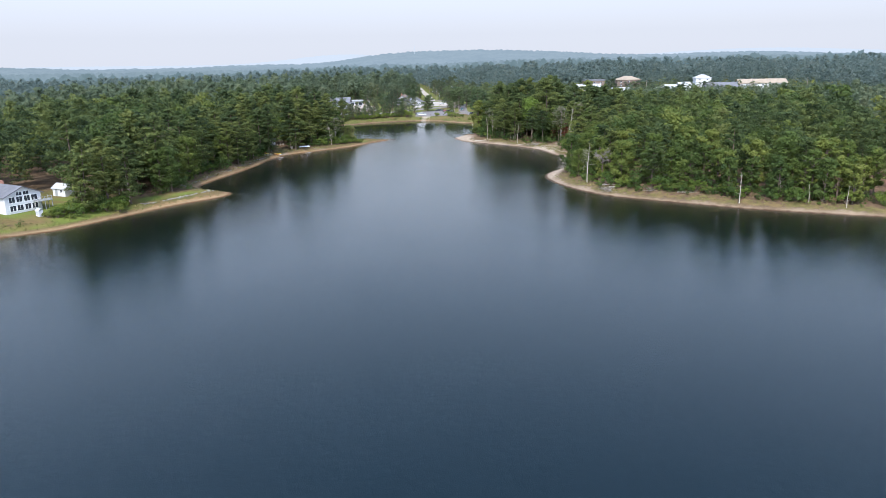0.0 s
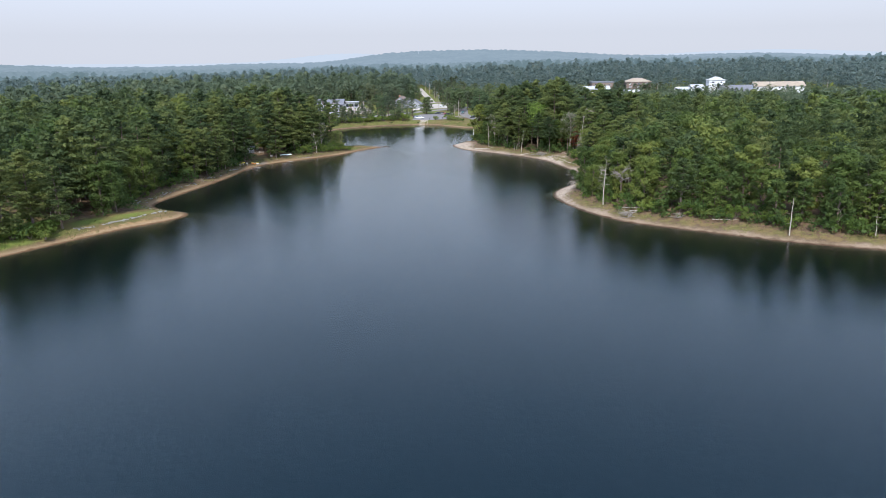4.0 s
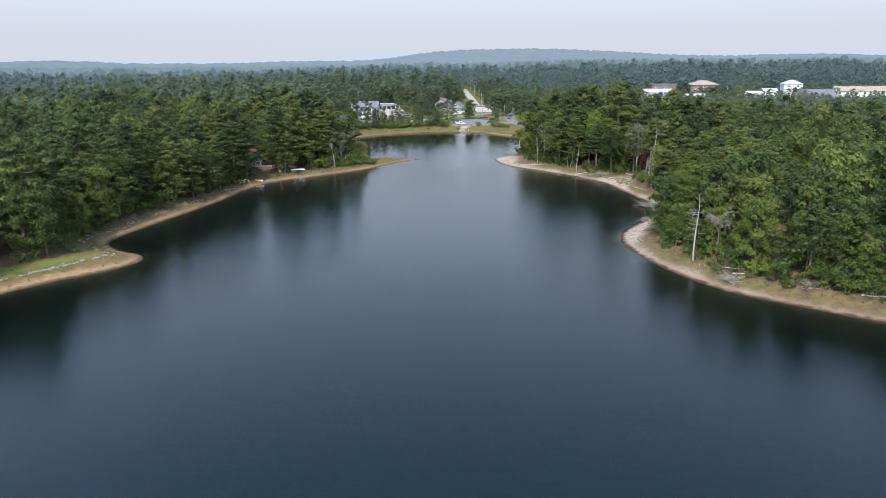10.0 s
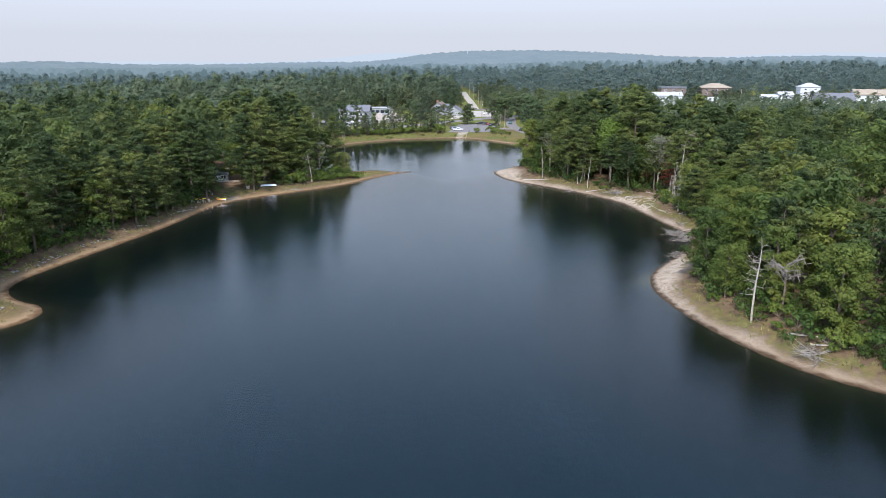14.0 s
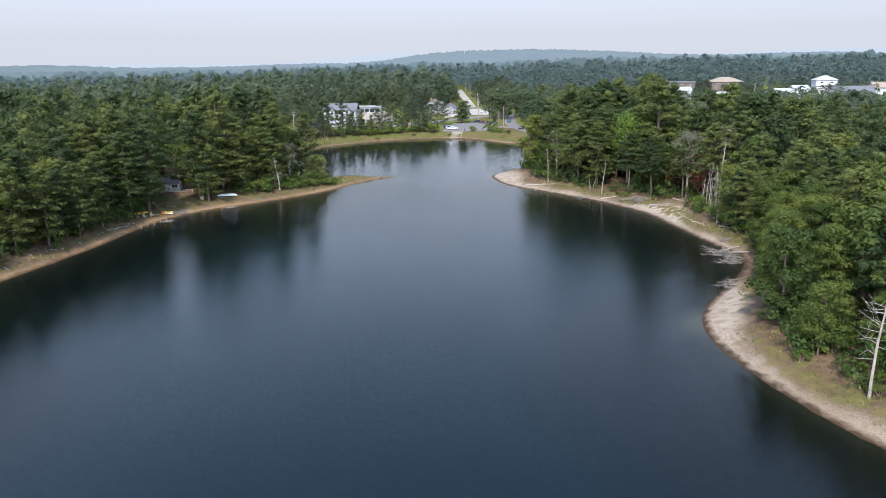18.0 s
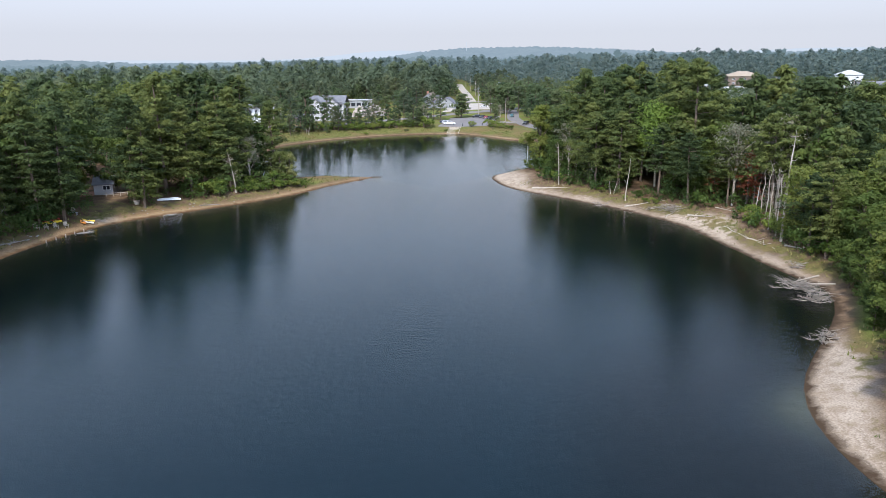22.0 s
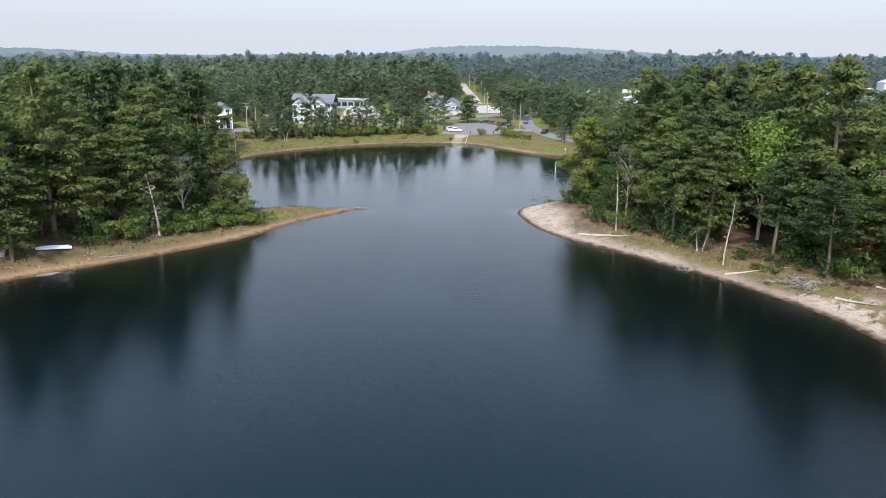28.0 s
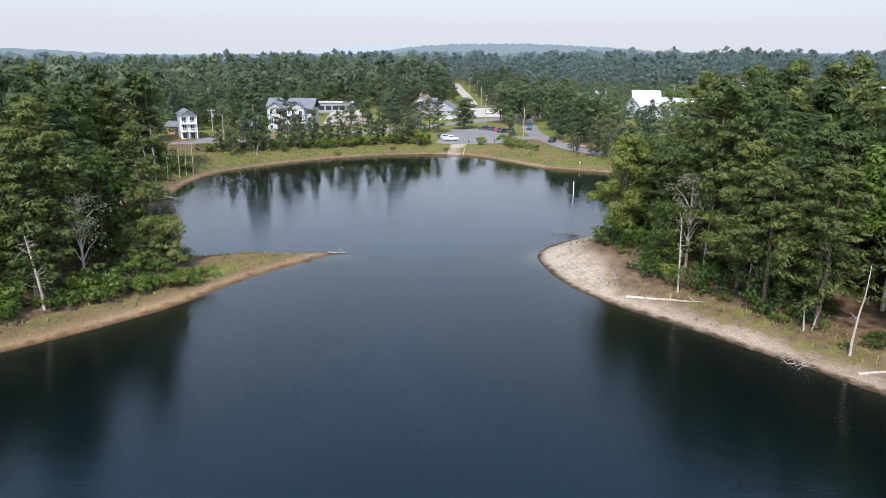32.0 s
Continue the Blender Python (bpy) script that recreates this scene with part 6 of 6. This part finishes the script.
SNAGS = ((46, 202, 13.2, 2, 20, 26, 2.6, 0.15), (58.8, 283.4, 18.2, 1.5, 0, 22, 2.2, 0.2), (41.8, 322.4, 9.8, 5, 0, 6, 1.0, 0.12), (29.6, 341, 10.6, -3, 0, 12, 1.9, 0.13), (78.5, 167, 8.4, 0, 0, 4, 0.8, 0.13),
         (-47.6, 331.4, 10.2, -9, 0, 20, 2.6, 0.18), (42.3, 331.5, 12.3, 2, 60, 14, 1.6, 0.13), (36.6, 336.3, 11, 0, 0, 14, 1.4, 0.10), (37.8, 334.4, 5.8, -24, 10, 3, 0.8, 0.11), (34.6, 346.5, 12.2, 3, 0, 18, 2.2, 0.12),
         (39.6, 328, 3.2, -6, 0, 2, 0.6, 0.12), (40.3, 327.6, 2.6, 14, 0, 1, 0.6, 0.10), (-70.3, 414, 13.2, -3, 0, 10, 1.2, 0.13), (-71, 420, 14, 0, 0, 22, 1.6, 0.15), (-70.1, 425, 7, 2, 0, 6, 1.0, 0.10),
         (-69.5, 431, 8, 0, 0, 5, 0.8, 0.09), (-69.3, 435, 7, 3, 0, 4, 0.8, 0.09), (-68.5, 438, 9, 0, 0, 5, 0.8, 0.10), (-89, 186.5, 11, -2, 0, 18, 1.6, 0.12), (-59.8, 468, 3.2, 8, 0, 2, 0.5, 0.15), (-60.6, 468.3, 2.8, -6, 0, 2, 0.5, 0.12),
         (59.2, 286.5, 10.7, 1, 0, 30, 1.5, 0.11), (60.2, 288.5, 9.6, -1, 40, 28, 1.5, 0.09), (59.6, 290.5, 8.6, 0, 80, 26, 1.4, 0.08), (60.6, 294.3, 11.2, 1, 0, 28, 1.4, 0.10), (61.4, 292.2, 10.4, -1, 20, 26, 1.3, 0.09), (60.9, 299.7, 6.9, 4, 0, 8, 0.8, 0.11), (61.7, 299.2, 9.4, 1, 0, 14, 1.0, 0.10), (63.2, 310.3, 11.6, 3, 0, 8, 1.2, 0.13), (64.0, 309.0, 12.5, -2, 50, 8, 1.2, 0.12), (64.5, 317.7, 12.7, 0, 0, 8, 1.6, 0.16),
         (101, 156, 6, 2, 0, 3, 0.7, 0.10), (94, 161, 5, -4, 0, 4, 0.8, 0.10), (-94, 192, 4.0, 12, 0, 3, 0.8, 0.08), (-75.5, 285, 6.0, 26, 0, 4, 0.7, 0.08), (88.5, 166, 5.5, 4, 0, 3, 0.7, 0.10))
for s in SNAGS:
    snag(*s)


def dead_crown(x, y, h):
    """A dead tree that kept its tangle of brown twigs."""
    rng = np.random.default_rng(int(x * 3 + y))
    root = thing("dead_oak", sit(x, y), 0, "dead oak with a tangle of grey-brown twigs", "dead tree", "dead trees")
    vs, fs = tube([(0, 0, -0.4), (0.1, 0, h * 0.4), (0.0, 0.2, h * 0.75)], [0.2, 0.15, 0.08], 7)
    mesh_object("trunk", vs, fs, M_BARK, root)
    fine = []
    for i in range(16):
        a, z = i * 2.4, h * rng.uniform(0.4, 0.75)
        tip = Vector((math.cos(a) * h * 0.24, math.sin(a) * h * 0.24, z + h * rng.uniform(0.02, 0.22)))
        vs, fs = tube([(0, 0, z), tuple(tip * 0.5 + Vector((0, 0, z * 0.5 + 0.2))), tuple(tip)], [0.07, 0.05, 0.02], 4)
        mesh_object("branch", vs, fs, M_DRIFT, root)
        for k in range(11):
            st = tip * rng.uniform(0.5, 1.0)
            st.z = z + (tip.z - z) * rng.uniform(0.5, 1)
            fine.append(tube([tuple(st), tuple(st + Vector(rng.normal(0, 0.55, 3)))], [0.035, 0.012], 3))
    vs, fs = gather(fine)
    tagged(mesh_object("twig_tangle", vs, fs, M_DRIFT, root), kind="stuff")


dead_crown(51, 203.5, 10.5)
dead_crown(98, 168, 11)
dead_crown(62, 190, 8)


def log(a, b, r, material=None, label="bleached fallen log on the sand", stubs=4):
    ax, ay = a
    bx, by = b
    rng = np.random.default_rng(int(abs(ax * 13 + by * 5)))
    ln = math.hypot(bx - ax, by - ay)
    root = thing("log", (ax, ay, max(height(ax, ay), -0.05) + r * 0.6), 0, label, "log", "fallen logs")
    dz = max(height(bx, by), -0.05) - max(height(ax, ay), -0.05)
    k = rng.normal(0, 0.04 * ln, 3)
    pts = [((bx - ax) * s + k[0] * math.sin(s * 3) + 0.3 * k[2] * math.sin(s * 11), (by - ay) * s + k[1] * math.sin(s * 3) + 0.3 * k[0] * math.sin(s * 9), dz * s + 0.15 * r * math.sin(s * 14)) for s in (0, 0.14, 0.3, 0.45, 0.6, 0.75, 0.88, 1)]
    vs, fs = tube(pts, [r * 1.25, r * 0.95, r * 0.9, r * 0.75, r * 0.68, r * 0.5, r * 0.36, r * 0.16], 7)
    mesh_object("trunk", vs, fs, material or M_DEAD, root)
    for i in range(stubs):
        s = rng.uniform(0.2, 0.95)
        c = Vector(((bx - ax) * s, (by - ay) * s, dz * s))
        vs, fs = tube([tuple(c), tuple(c + Vector((rng.normal(0, 0.6), rng.normal(0, 0.6), rng.uniform(0.1, 0.8))))], [r * 0.35, 0.02], 4)
        mesh_object("branch", vs, fs, material or M_DEAD, root)


LOGS = (((23.2, 341.6), (31.5, 337.2), 0.22), ((50.7, 307), (54.3, 302.9), 0.19), ((54.2, 296.5), (55.2, 287.4), 0.09), ((55.1, 288), (56.6, 280.4), 0.13), ((56.7, 308.7), (58.9, 304.8), 0.12), ((58.3, 280.8), (60.0, 277.6), 0.14), ((41, 319.2), (49.7, 318.2), 0.15), ((-72.5, 409.5), (-59.5, 406.5), 0.2), ((-70, 407.5), (-61, 408.2), 0.15),
        ((-19.8, 363.4), (-16.8, 363.9), 0.16), ((-22.5, 359.6), (-21.6, 361.0), 0.14), ((49, 196.6), (54, 193.8), 0.16), ((50.5, 193), (56.5, 190.5), 0.14), ((-52.5, 320.8), (-48.5, 323.5), 0.12), ((-73.8, 283.5), (-72.2, 288.5), 0.16),
        ((85, 186), (86.5, 172), 0.14), ((57.5, 267.5), (51.5, 264.8), 0.11), ((58, 263.8), (50.9, 266), 0.10), ((47, 309), (53, 312), 0.13), ((20.5, 345.5), (23.5, 347.5), 0.12), ((66.5, 180), (72, 178), 0.14), ((-86, 186), (-82, 189), 0.12))
for a, b, r in LOGS:
    log(a, b, r, M_DRIFT if a[0] < 0 else None, "grey weathered log at the waterline" if a[0] < 0 else "bleached fallen log on the sand")


def brush_pile(x, y, r, n=26, high=1.2, label="heap of bleached driftwood branches at the waterline"):
    rng = np.random.default_rng(int(abs(x * 17 + y * 3)))
    root = thing("driftwood_pile", (x, y, max(height(x, y), 0.0)), 0, label, "driftwood", "driftwood heaps")
    fine = []
    for i in range(n):
        a, ln = rng.uniform(0, 6.3), r * rng.uniform(0.6, 1.5)
        c = Vector((rng.normal(0, r * 0.4), rng.normal(0, r * 0.4), rng.uniform(0, high * 0.4)))
        e = c + Vector((math.cos(a) * ln, math.sin(a) * ln, rng.uniform(0, high)))
        m = (c + e) / 2 + Vector(rng.normal(0, 0.12 * ln, 3))
        vs, fs = tube([tuple(c), tuple(m), tuple(e)], [0.05, 0.035, 0.012], 4)
        mesh_object("branch", vs, fs, M_DRIFT if i % 5 else M_DEAD, root)
        for k in range(6):
            fine.append(tube([tuple(m), tuple(m + Vector((rng.normal(0, 0.4 * ln), rng.normal(0, 0.4 * ln), rng.uniform(0, 0.5))))], [0.035, 0.012], 3))
    vs, fs = gather(fine)
    tagged(mesh_object("twig_tangle", vs, fs, M_DRIFT, root), kind="stuff")


for p in ((52.6, 262.5, 2.0, 34, 1.3), (52.8, 257.8, 1.6, 30, 1.0), (46.8, 243.8, 1.6, 20, 0.9), (48.6, 312, 2.4, 30, 1.1), (50.0, 190.5, 2.2, 26, 0.9), (-66.5, 405.8, 3.0, 40, 1.2), (22.2, 378.8, 1.4, 6, 0.9), (19.6, 379, 1.0, 4, 0.8), (56.5, 272, 1.2, 10, 0.8), (45, 314.8, 1.2, 10, 0.7), (60, 184, 1.6, 14, 0.8), (36, 322.5, 1.2, 8, 0.6)):
    brush_pile(*p)

# ---- boats and beach furniture ----


def hull(ln, half, deep, cockpit=True, n=11):
    """A pointed hull with an open or decked top."""
    bm = bmesh.new()
    rows = []
    for i in range(n):
        s = i / (n - 1) * 2 - 1
        w = half * (1 - abs(s) ** 1.9) ** 0.9 + 0.015
        zz = deep * 0.35 * abs(s) ** 3
        prof = [(-w, deep + zz), (-w * 0.86, deep * 0.4 + zz), (0, zz), (w * 0.86, deep * 0.4 + zz), (w, deep + zz), (w * 0.55, deep + zz + (0.05 if cockpit else -deep * 0.6)), (-w * 0.55, deep + zz + (0.05 if cockpit else -deep * 0.6))]
        rows.append([bm.verts.new((s * ln / 2, y, z)) for y, z in prof])
    for a, b in zip(rows, rows[1:]):
        for k in range(7):
            bm.faces.new((a[k], b[k], b[(k + 1) % 7], a[(k + 1) % 7]))
    bm.faces.new(rows[0])
    bm.faces.new(rows[-1][::-1])
    bmesh.ops.recalc_face_normals(bm, faces=bm.faces)
    return bm


def kayak(x, y, turn, colour, label, up=0.0, tilt=0.0):
    root = thing("kayak", sit(x, y, up), turn, label, "kayak", "kayaks on the beach")
    root.rotation_euler = (radians(tilt), 0, radians(turn))
    b = part("hull", hull(3.5, 0.36, 0.3), colour, root)
    vs, fs = tube([(0.55 * math.cos(a), 0.22 * math.sin(a), 0.36) for a in np.linspace(0, 6.283, 14)], [0.03] * 14, 5)
    mesh_object("cockpit_rim", vs, fs, M_DARKTRIM, b)
    part("seat", box((-0.25, -0.17, 0.34), (0.15, 0.17, 0.37), 0.02), M_DARKTRIM, b)


P_RED, P_ORANGE, P_YELLOW, P_HULL = paint("red_plastic", (0.45, 0.03, 0.03)), paint("orange_plastic", (0.75, 0.28, 0.04)), paint("yellow_plastic", (0.80, 0.58, 0.05)), paint("white_hull", (0.80, 0.80, 0.80))
kayak(-74.0, 299.6, 40, P_RED, "red plastic kayak lying on the grass", 0.02, 20)
kayak(-73.2, 299.0, 40, P_YELLOW, "yellow-orange kayak beside a red one", 0.02, 25)
kayak(-68.6, 303.6, -20, P_YELLOW, "bright yellow kayak drawn up on the sand", 0.05)
kayak(-68.2, 302.9, -30, P_HULL, "white kayak between two bright ones", 0.05)
kayak(-69.0, 302.3, -46, P_ORANGE, "orange kayak drawn up on the sand", 0.05)


def canoe():
    root = thing("canoe", sit(-59.2, 320.6, 0.12), 16, "white upturned canoe lying on the bank", "canoe")
    root.rotation_euler = (radians(180), 0, radians(16))
    root.location.z += 0.5
    b = part("hull", hull(5.0, 0.5, 0.42, False), P_HULL, root)
    part("keel", box((-2.1, -0.02, -0.05), (2.1, 0.02, 0.01)), M_TRIM, b)


canoe()


def beach_chair(x, y, turn):
    """A low slatted garden chair with broad arms."""
    root = thing("garden_chair", sit(x, y), turn, "weathered slatted wooden garden chair facing the lake", "chair", "garden chairs")
    for s in (-1, 1):
        part("leg", box((s * 0.3 - 0.03, -0.4, -0.05), (s * 0.3 + 0.03, -0.3, 0.55)), M_PLANK, root)
        part("leg", box((s * 0.3 - 0.03, 0.35, -0.05), (s * 0.3 + 0.03, 0.45, 0.5)), M_PLANK, root)
        part("armrest", box((s * 0.36 - 0.08, -0.45, 0.55), (s * 0.36 + 0.08, 0.4, 0.59)), M_PLANK, root)
    for i in range(5):
        part("seat_slat", box((-0.3, -0.38 + i * 0.14, 0.33 - i * 0.03), (0.3, -0.27 + i * 0.14, 0.36 - i * 0.03)), M_PLANK, root)
    for i in range(5):
        sl = part("back_slat", box((-0.3 + i * 0.125, -0.015, 0), (-0.2 + i * 0.125, 0.015, 0.85)), M_PLANK, root)
        sl.matrix_local = pose(0, 0.3, 0.25, -24, 0, 0)


for x, y, t in ((-73.6, 294.6, 60), (-72.4, 295.6, 40), (-71.5, 297.2, 50), (-70.4, 298.8, 45), (-74.6, 292.4, 70), (-73.2, 306.6, 20)):
    beach_chair(x, y, t)


M_ROCK = mottled("wet_rock", (0.12, 0.11, 0.10), (0.25, 0.23, 0.21), 1.2, 0.8, 0.4, 8)


def beach_bits():
    b = thing("bench", sit(-72.4, 305.2), 15, "weathered grey bench under the trees", "bench")
    part("seat", box((-0.9, -0.2, 0.42), (0.9, 0.2, 0.48), 0.01), M_GREYWALL, b)
    for s in (-0.7, 0.7):
        part("leg", box((s - 0.05, -0.18, -0.1), (s + 0.05, 0.18, 0.42)), M_GREYWALL, b)
    k = thing("planter", sit(-64.4, 316.2), 10, "pale stone planter on the bank", "planter")
    bm = bmesh.new()
    bmesh.ops.create_cone(bm, cap_ends=True, segments=10, radius1=0.45, radius2=0.6, depth=0.8, matrix=Matrix.Translation((0, 0, 0.35)))
    part("pot", bm, M_CONCRETE, k)
    bm = bmesh.new()
    bmesh.ops.create_cone(bm, cap_ends=True, segments=10, radius1=0.62, radius2=0.64, depth=0.12, matrix=Matrix.Translation((0, 0, 0.78)))
    part("rim", bm, M_CONCRETE, k)
    for x, y, t, ln in ((-66.2, 297.4, 40, 3.2), (-56.4, 313.8, 42, 3.6)):
        s = thing("flat_rock", (x, y, -0.05), t, "flat pale rock slab at the waterline", "rock", "flat slabs")
        bm = bmesh.new()
        bmesh.ops.create_icosphere(bm, subdivisions=2, radius=1.0)
        for v in bm.verts:
            n = noise.noise(v.co * 1.7 + Vector((x, y, 0)))
            v.co = Vector((v.co.x * ln / 2 * (1 + 0.2 * n), v.co.y * 0.55 * (1 + 0.4 * n), v.co.z * 0.16))
        part("slab", bm, M_ROCK, s)
    for i in range(5):
        x, y = -70.2 + 0.55 * i, 289.5 + 2.2 * i
        p = thing("mooring_post", (x + 1.2, y, -0.4), 0, "short dark post standing in the shallows", "post", "mooring posts")
        vs, fs = tube([(0, 0, -0.6), (0, 0, 0.9)], [0.09, 0.08], 7)
        mesh_object("shaft", vs, fs, M_POLE, p)
    f = thing("cabin_fence", sit(-71.2, 321.2), 10, "low rustic rail fence before the cabin", "fence")
    for i in range(4):
        part("post", box((-2.2 + i * 1.5, -0.06, -0.2), (-2.08 + i * 1.5, 0.06, 0.9)), M_POLE, f)
    for z in (0.35, 0.7):
        part("rail", box((-2.3, -0.04, z), (2.5, 0.04, z + 0.08)), M_POLE, f)


beach_bits()

# ---- stones and grass ----
M_STONE = mottled("shore_stone", (0.15, 0.138, 0.122), (0.29, 0.27, 0.245), 1.2, 0.9, 0.4, 8)


def stones():
    rng = np.random.default_rng(17)
    meshes = []
    for k in range(4):
        bm = bmesh.new()
        bmesh.ops.create_icosphere(bm, subdivisions=1, radius=1.0)
        for v in bm.verts:
            v.co *= 1 + 0.35 * noise.noise(v.co * 1.3 + Vector((k * 5, 0, 0)))
            v.co.z *= 0.6
        me = bpy.data.meshes.new("stone")
        bm.to_mesh(me)
        bm.free()
        me.materials.append(M_STONE)
        meshes.append(me)
    lines = (((-85, 186), (-71, 205.4), 60, 0.18), ((-71, 205), (-83.5, 217), 26, 0.7), ((-84, 219), (-80.5, 243), 44, 0.7), ((-80, 244), (-74, 275), 34, 0.6), ((-74, 276), (-72, 292), 16, 0.7), ((-64, 311.5), (-46, 328), 20, 0.7))
    n = 0
    for (ax, ay), (bx, by), count, jit in lines:
        for i in range(count):
            s = rng.uniform(0, 1)
            x, y = ax + (bx - ax) * s + rng.normal(0, jit), ay + (by - ay) * s + rng.normal(0, jit)
            r = rng.uniform(0.18, 0.4) if jit < 0.3 else rng.uniform(0.1, 0.3) if n < 180 else rng.uniform(0.08, 0.2)
            if float(inland(x, y)[0]) < 0.3:
                continue
            ob = new("stone", meshes[n % 4])
            ob.matrix_world = pose(x, y, height(x, y) + r * 0.15, 0, 0, rng.uniform(0, 360)) @ Matrix.Diagonal((r * rng.uniform(0.8, 1.6), r, r, 1))
            tagged(ob, "pale rounded stone in a line along the bank", "stone", "bank stones")
            n += 1


stones()


def grass():
    """Thin dry and green blades on the banks, as one mass."""
    rng = np.random.default_rng(23)
    n = 90000
    x, y = rng.uniform(-125, 100, n), rng.uniform(150, 505, n)
    d = inland(x, y)
    dens = np.where(y > 440, smooth(d, 1.5, 4) * (1 - smooth(d, 22, 30)), np.where(x > 0, np.exp(-((d - 6.2) / 2.4) ** 2), 0.8 * np.exp(-((d - 4.5) / 2.0) ** 2)))
    keep = (d > 1.2) & (rng.random(n) < dens) & ~((x > -8) & (x < 20) & (y > 487)) & ~((x > 26) & (y > 470))
    keep &= (np.hypot(x - 24, y - 357) > 9) & (np.hypot(x - 41, y - 230) > 8)
    x, y, d = x[keep], y[keep], d[keep]
    z = rise(x, y, d)
    k = 3
    c = np.repeat(np.stack([x, y, z], 1), k, 0) + np.concatenate([rng.normal(0, 0.22, (len(x) * k, 2)), np.zeros((len(x) * k, 1))], 1)
    a = rng.uniform(0, 6.283, len(c))
    w = np.stack([np.cos(a), np.sin(a), np.zeros(len(c))], 1) * 0.10
    tip = c + np.stack([rng.normal(0, 0.14, len(c)), rng.normal(0, 0.14, len(c)), rng.uniform(0.2, 0.55, len(c))], 1)
    v = np.stack([c - w, c + w, tip], 1).reshape(-1, 3)
    m = Mat("grass_blades", 0.8, 0.15)
    isl = m.node("ShaderNodeNewGeometry").outputs["Random Per Island"]
    patch = m.span(m.noise(0.16, 3), 0.35, 0.65)
    m.colour(m.ramp(m.math("ADD", m.math("MULTIPLY", isl, 0.5), m.math("MULTIPLY", patch, 0.5)), [(0.1, (0.07, 0.095, 0.022)), (0.5, (0.13, 0.128, 0.040)), (0.9, (0.23, 0.185, 0.085))]))
    tagged(mesh_object("grass", v, tri_faces(len(v) // 3), m.m), "dry and green grass along the banks", "grass", kind="stuff")


grass()
for base in (*PINES, *OAKS, *PINES_FINE, *OAKS_FINE, *PINES_FAR, *OAKS_FAR, MAPLE, SLIM, WILLOW, GREYTREE, RUSTTREE, PURPLE, *SHRUBS):
    for o in (base, *base.children_recursive):
        bpy.data.objects.remove(o)
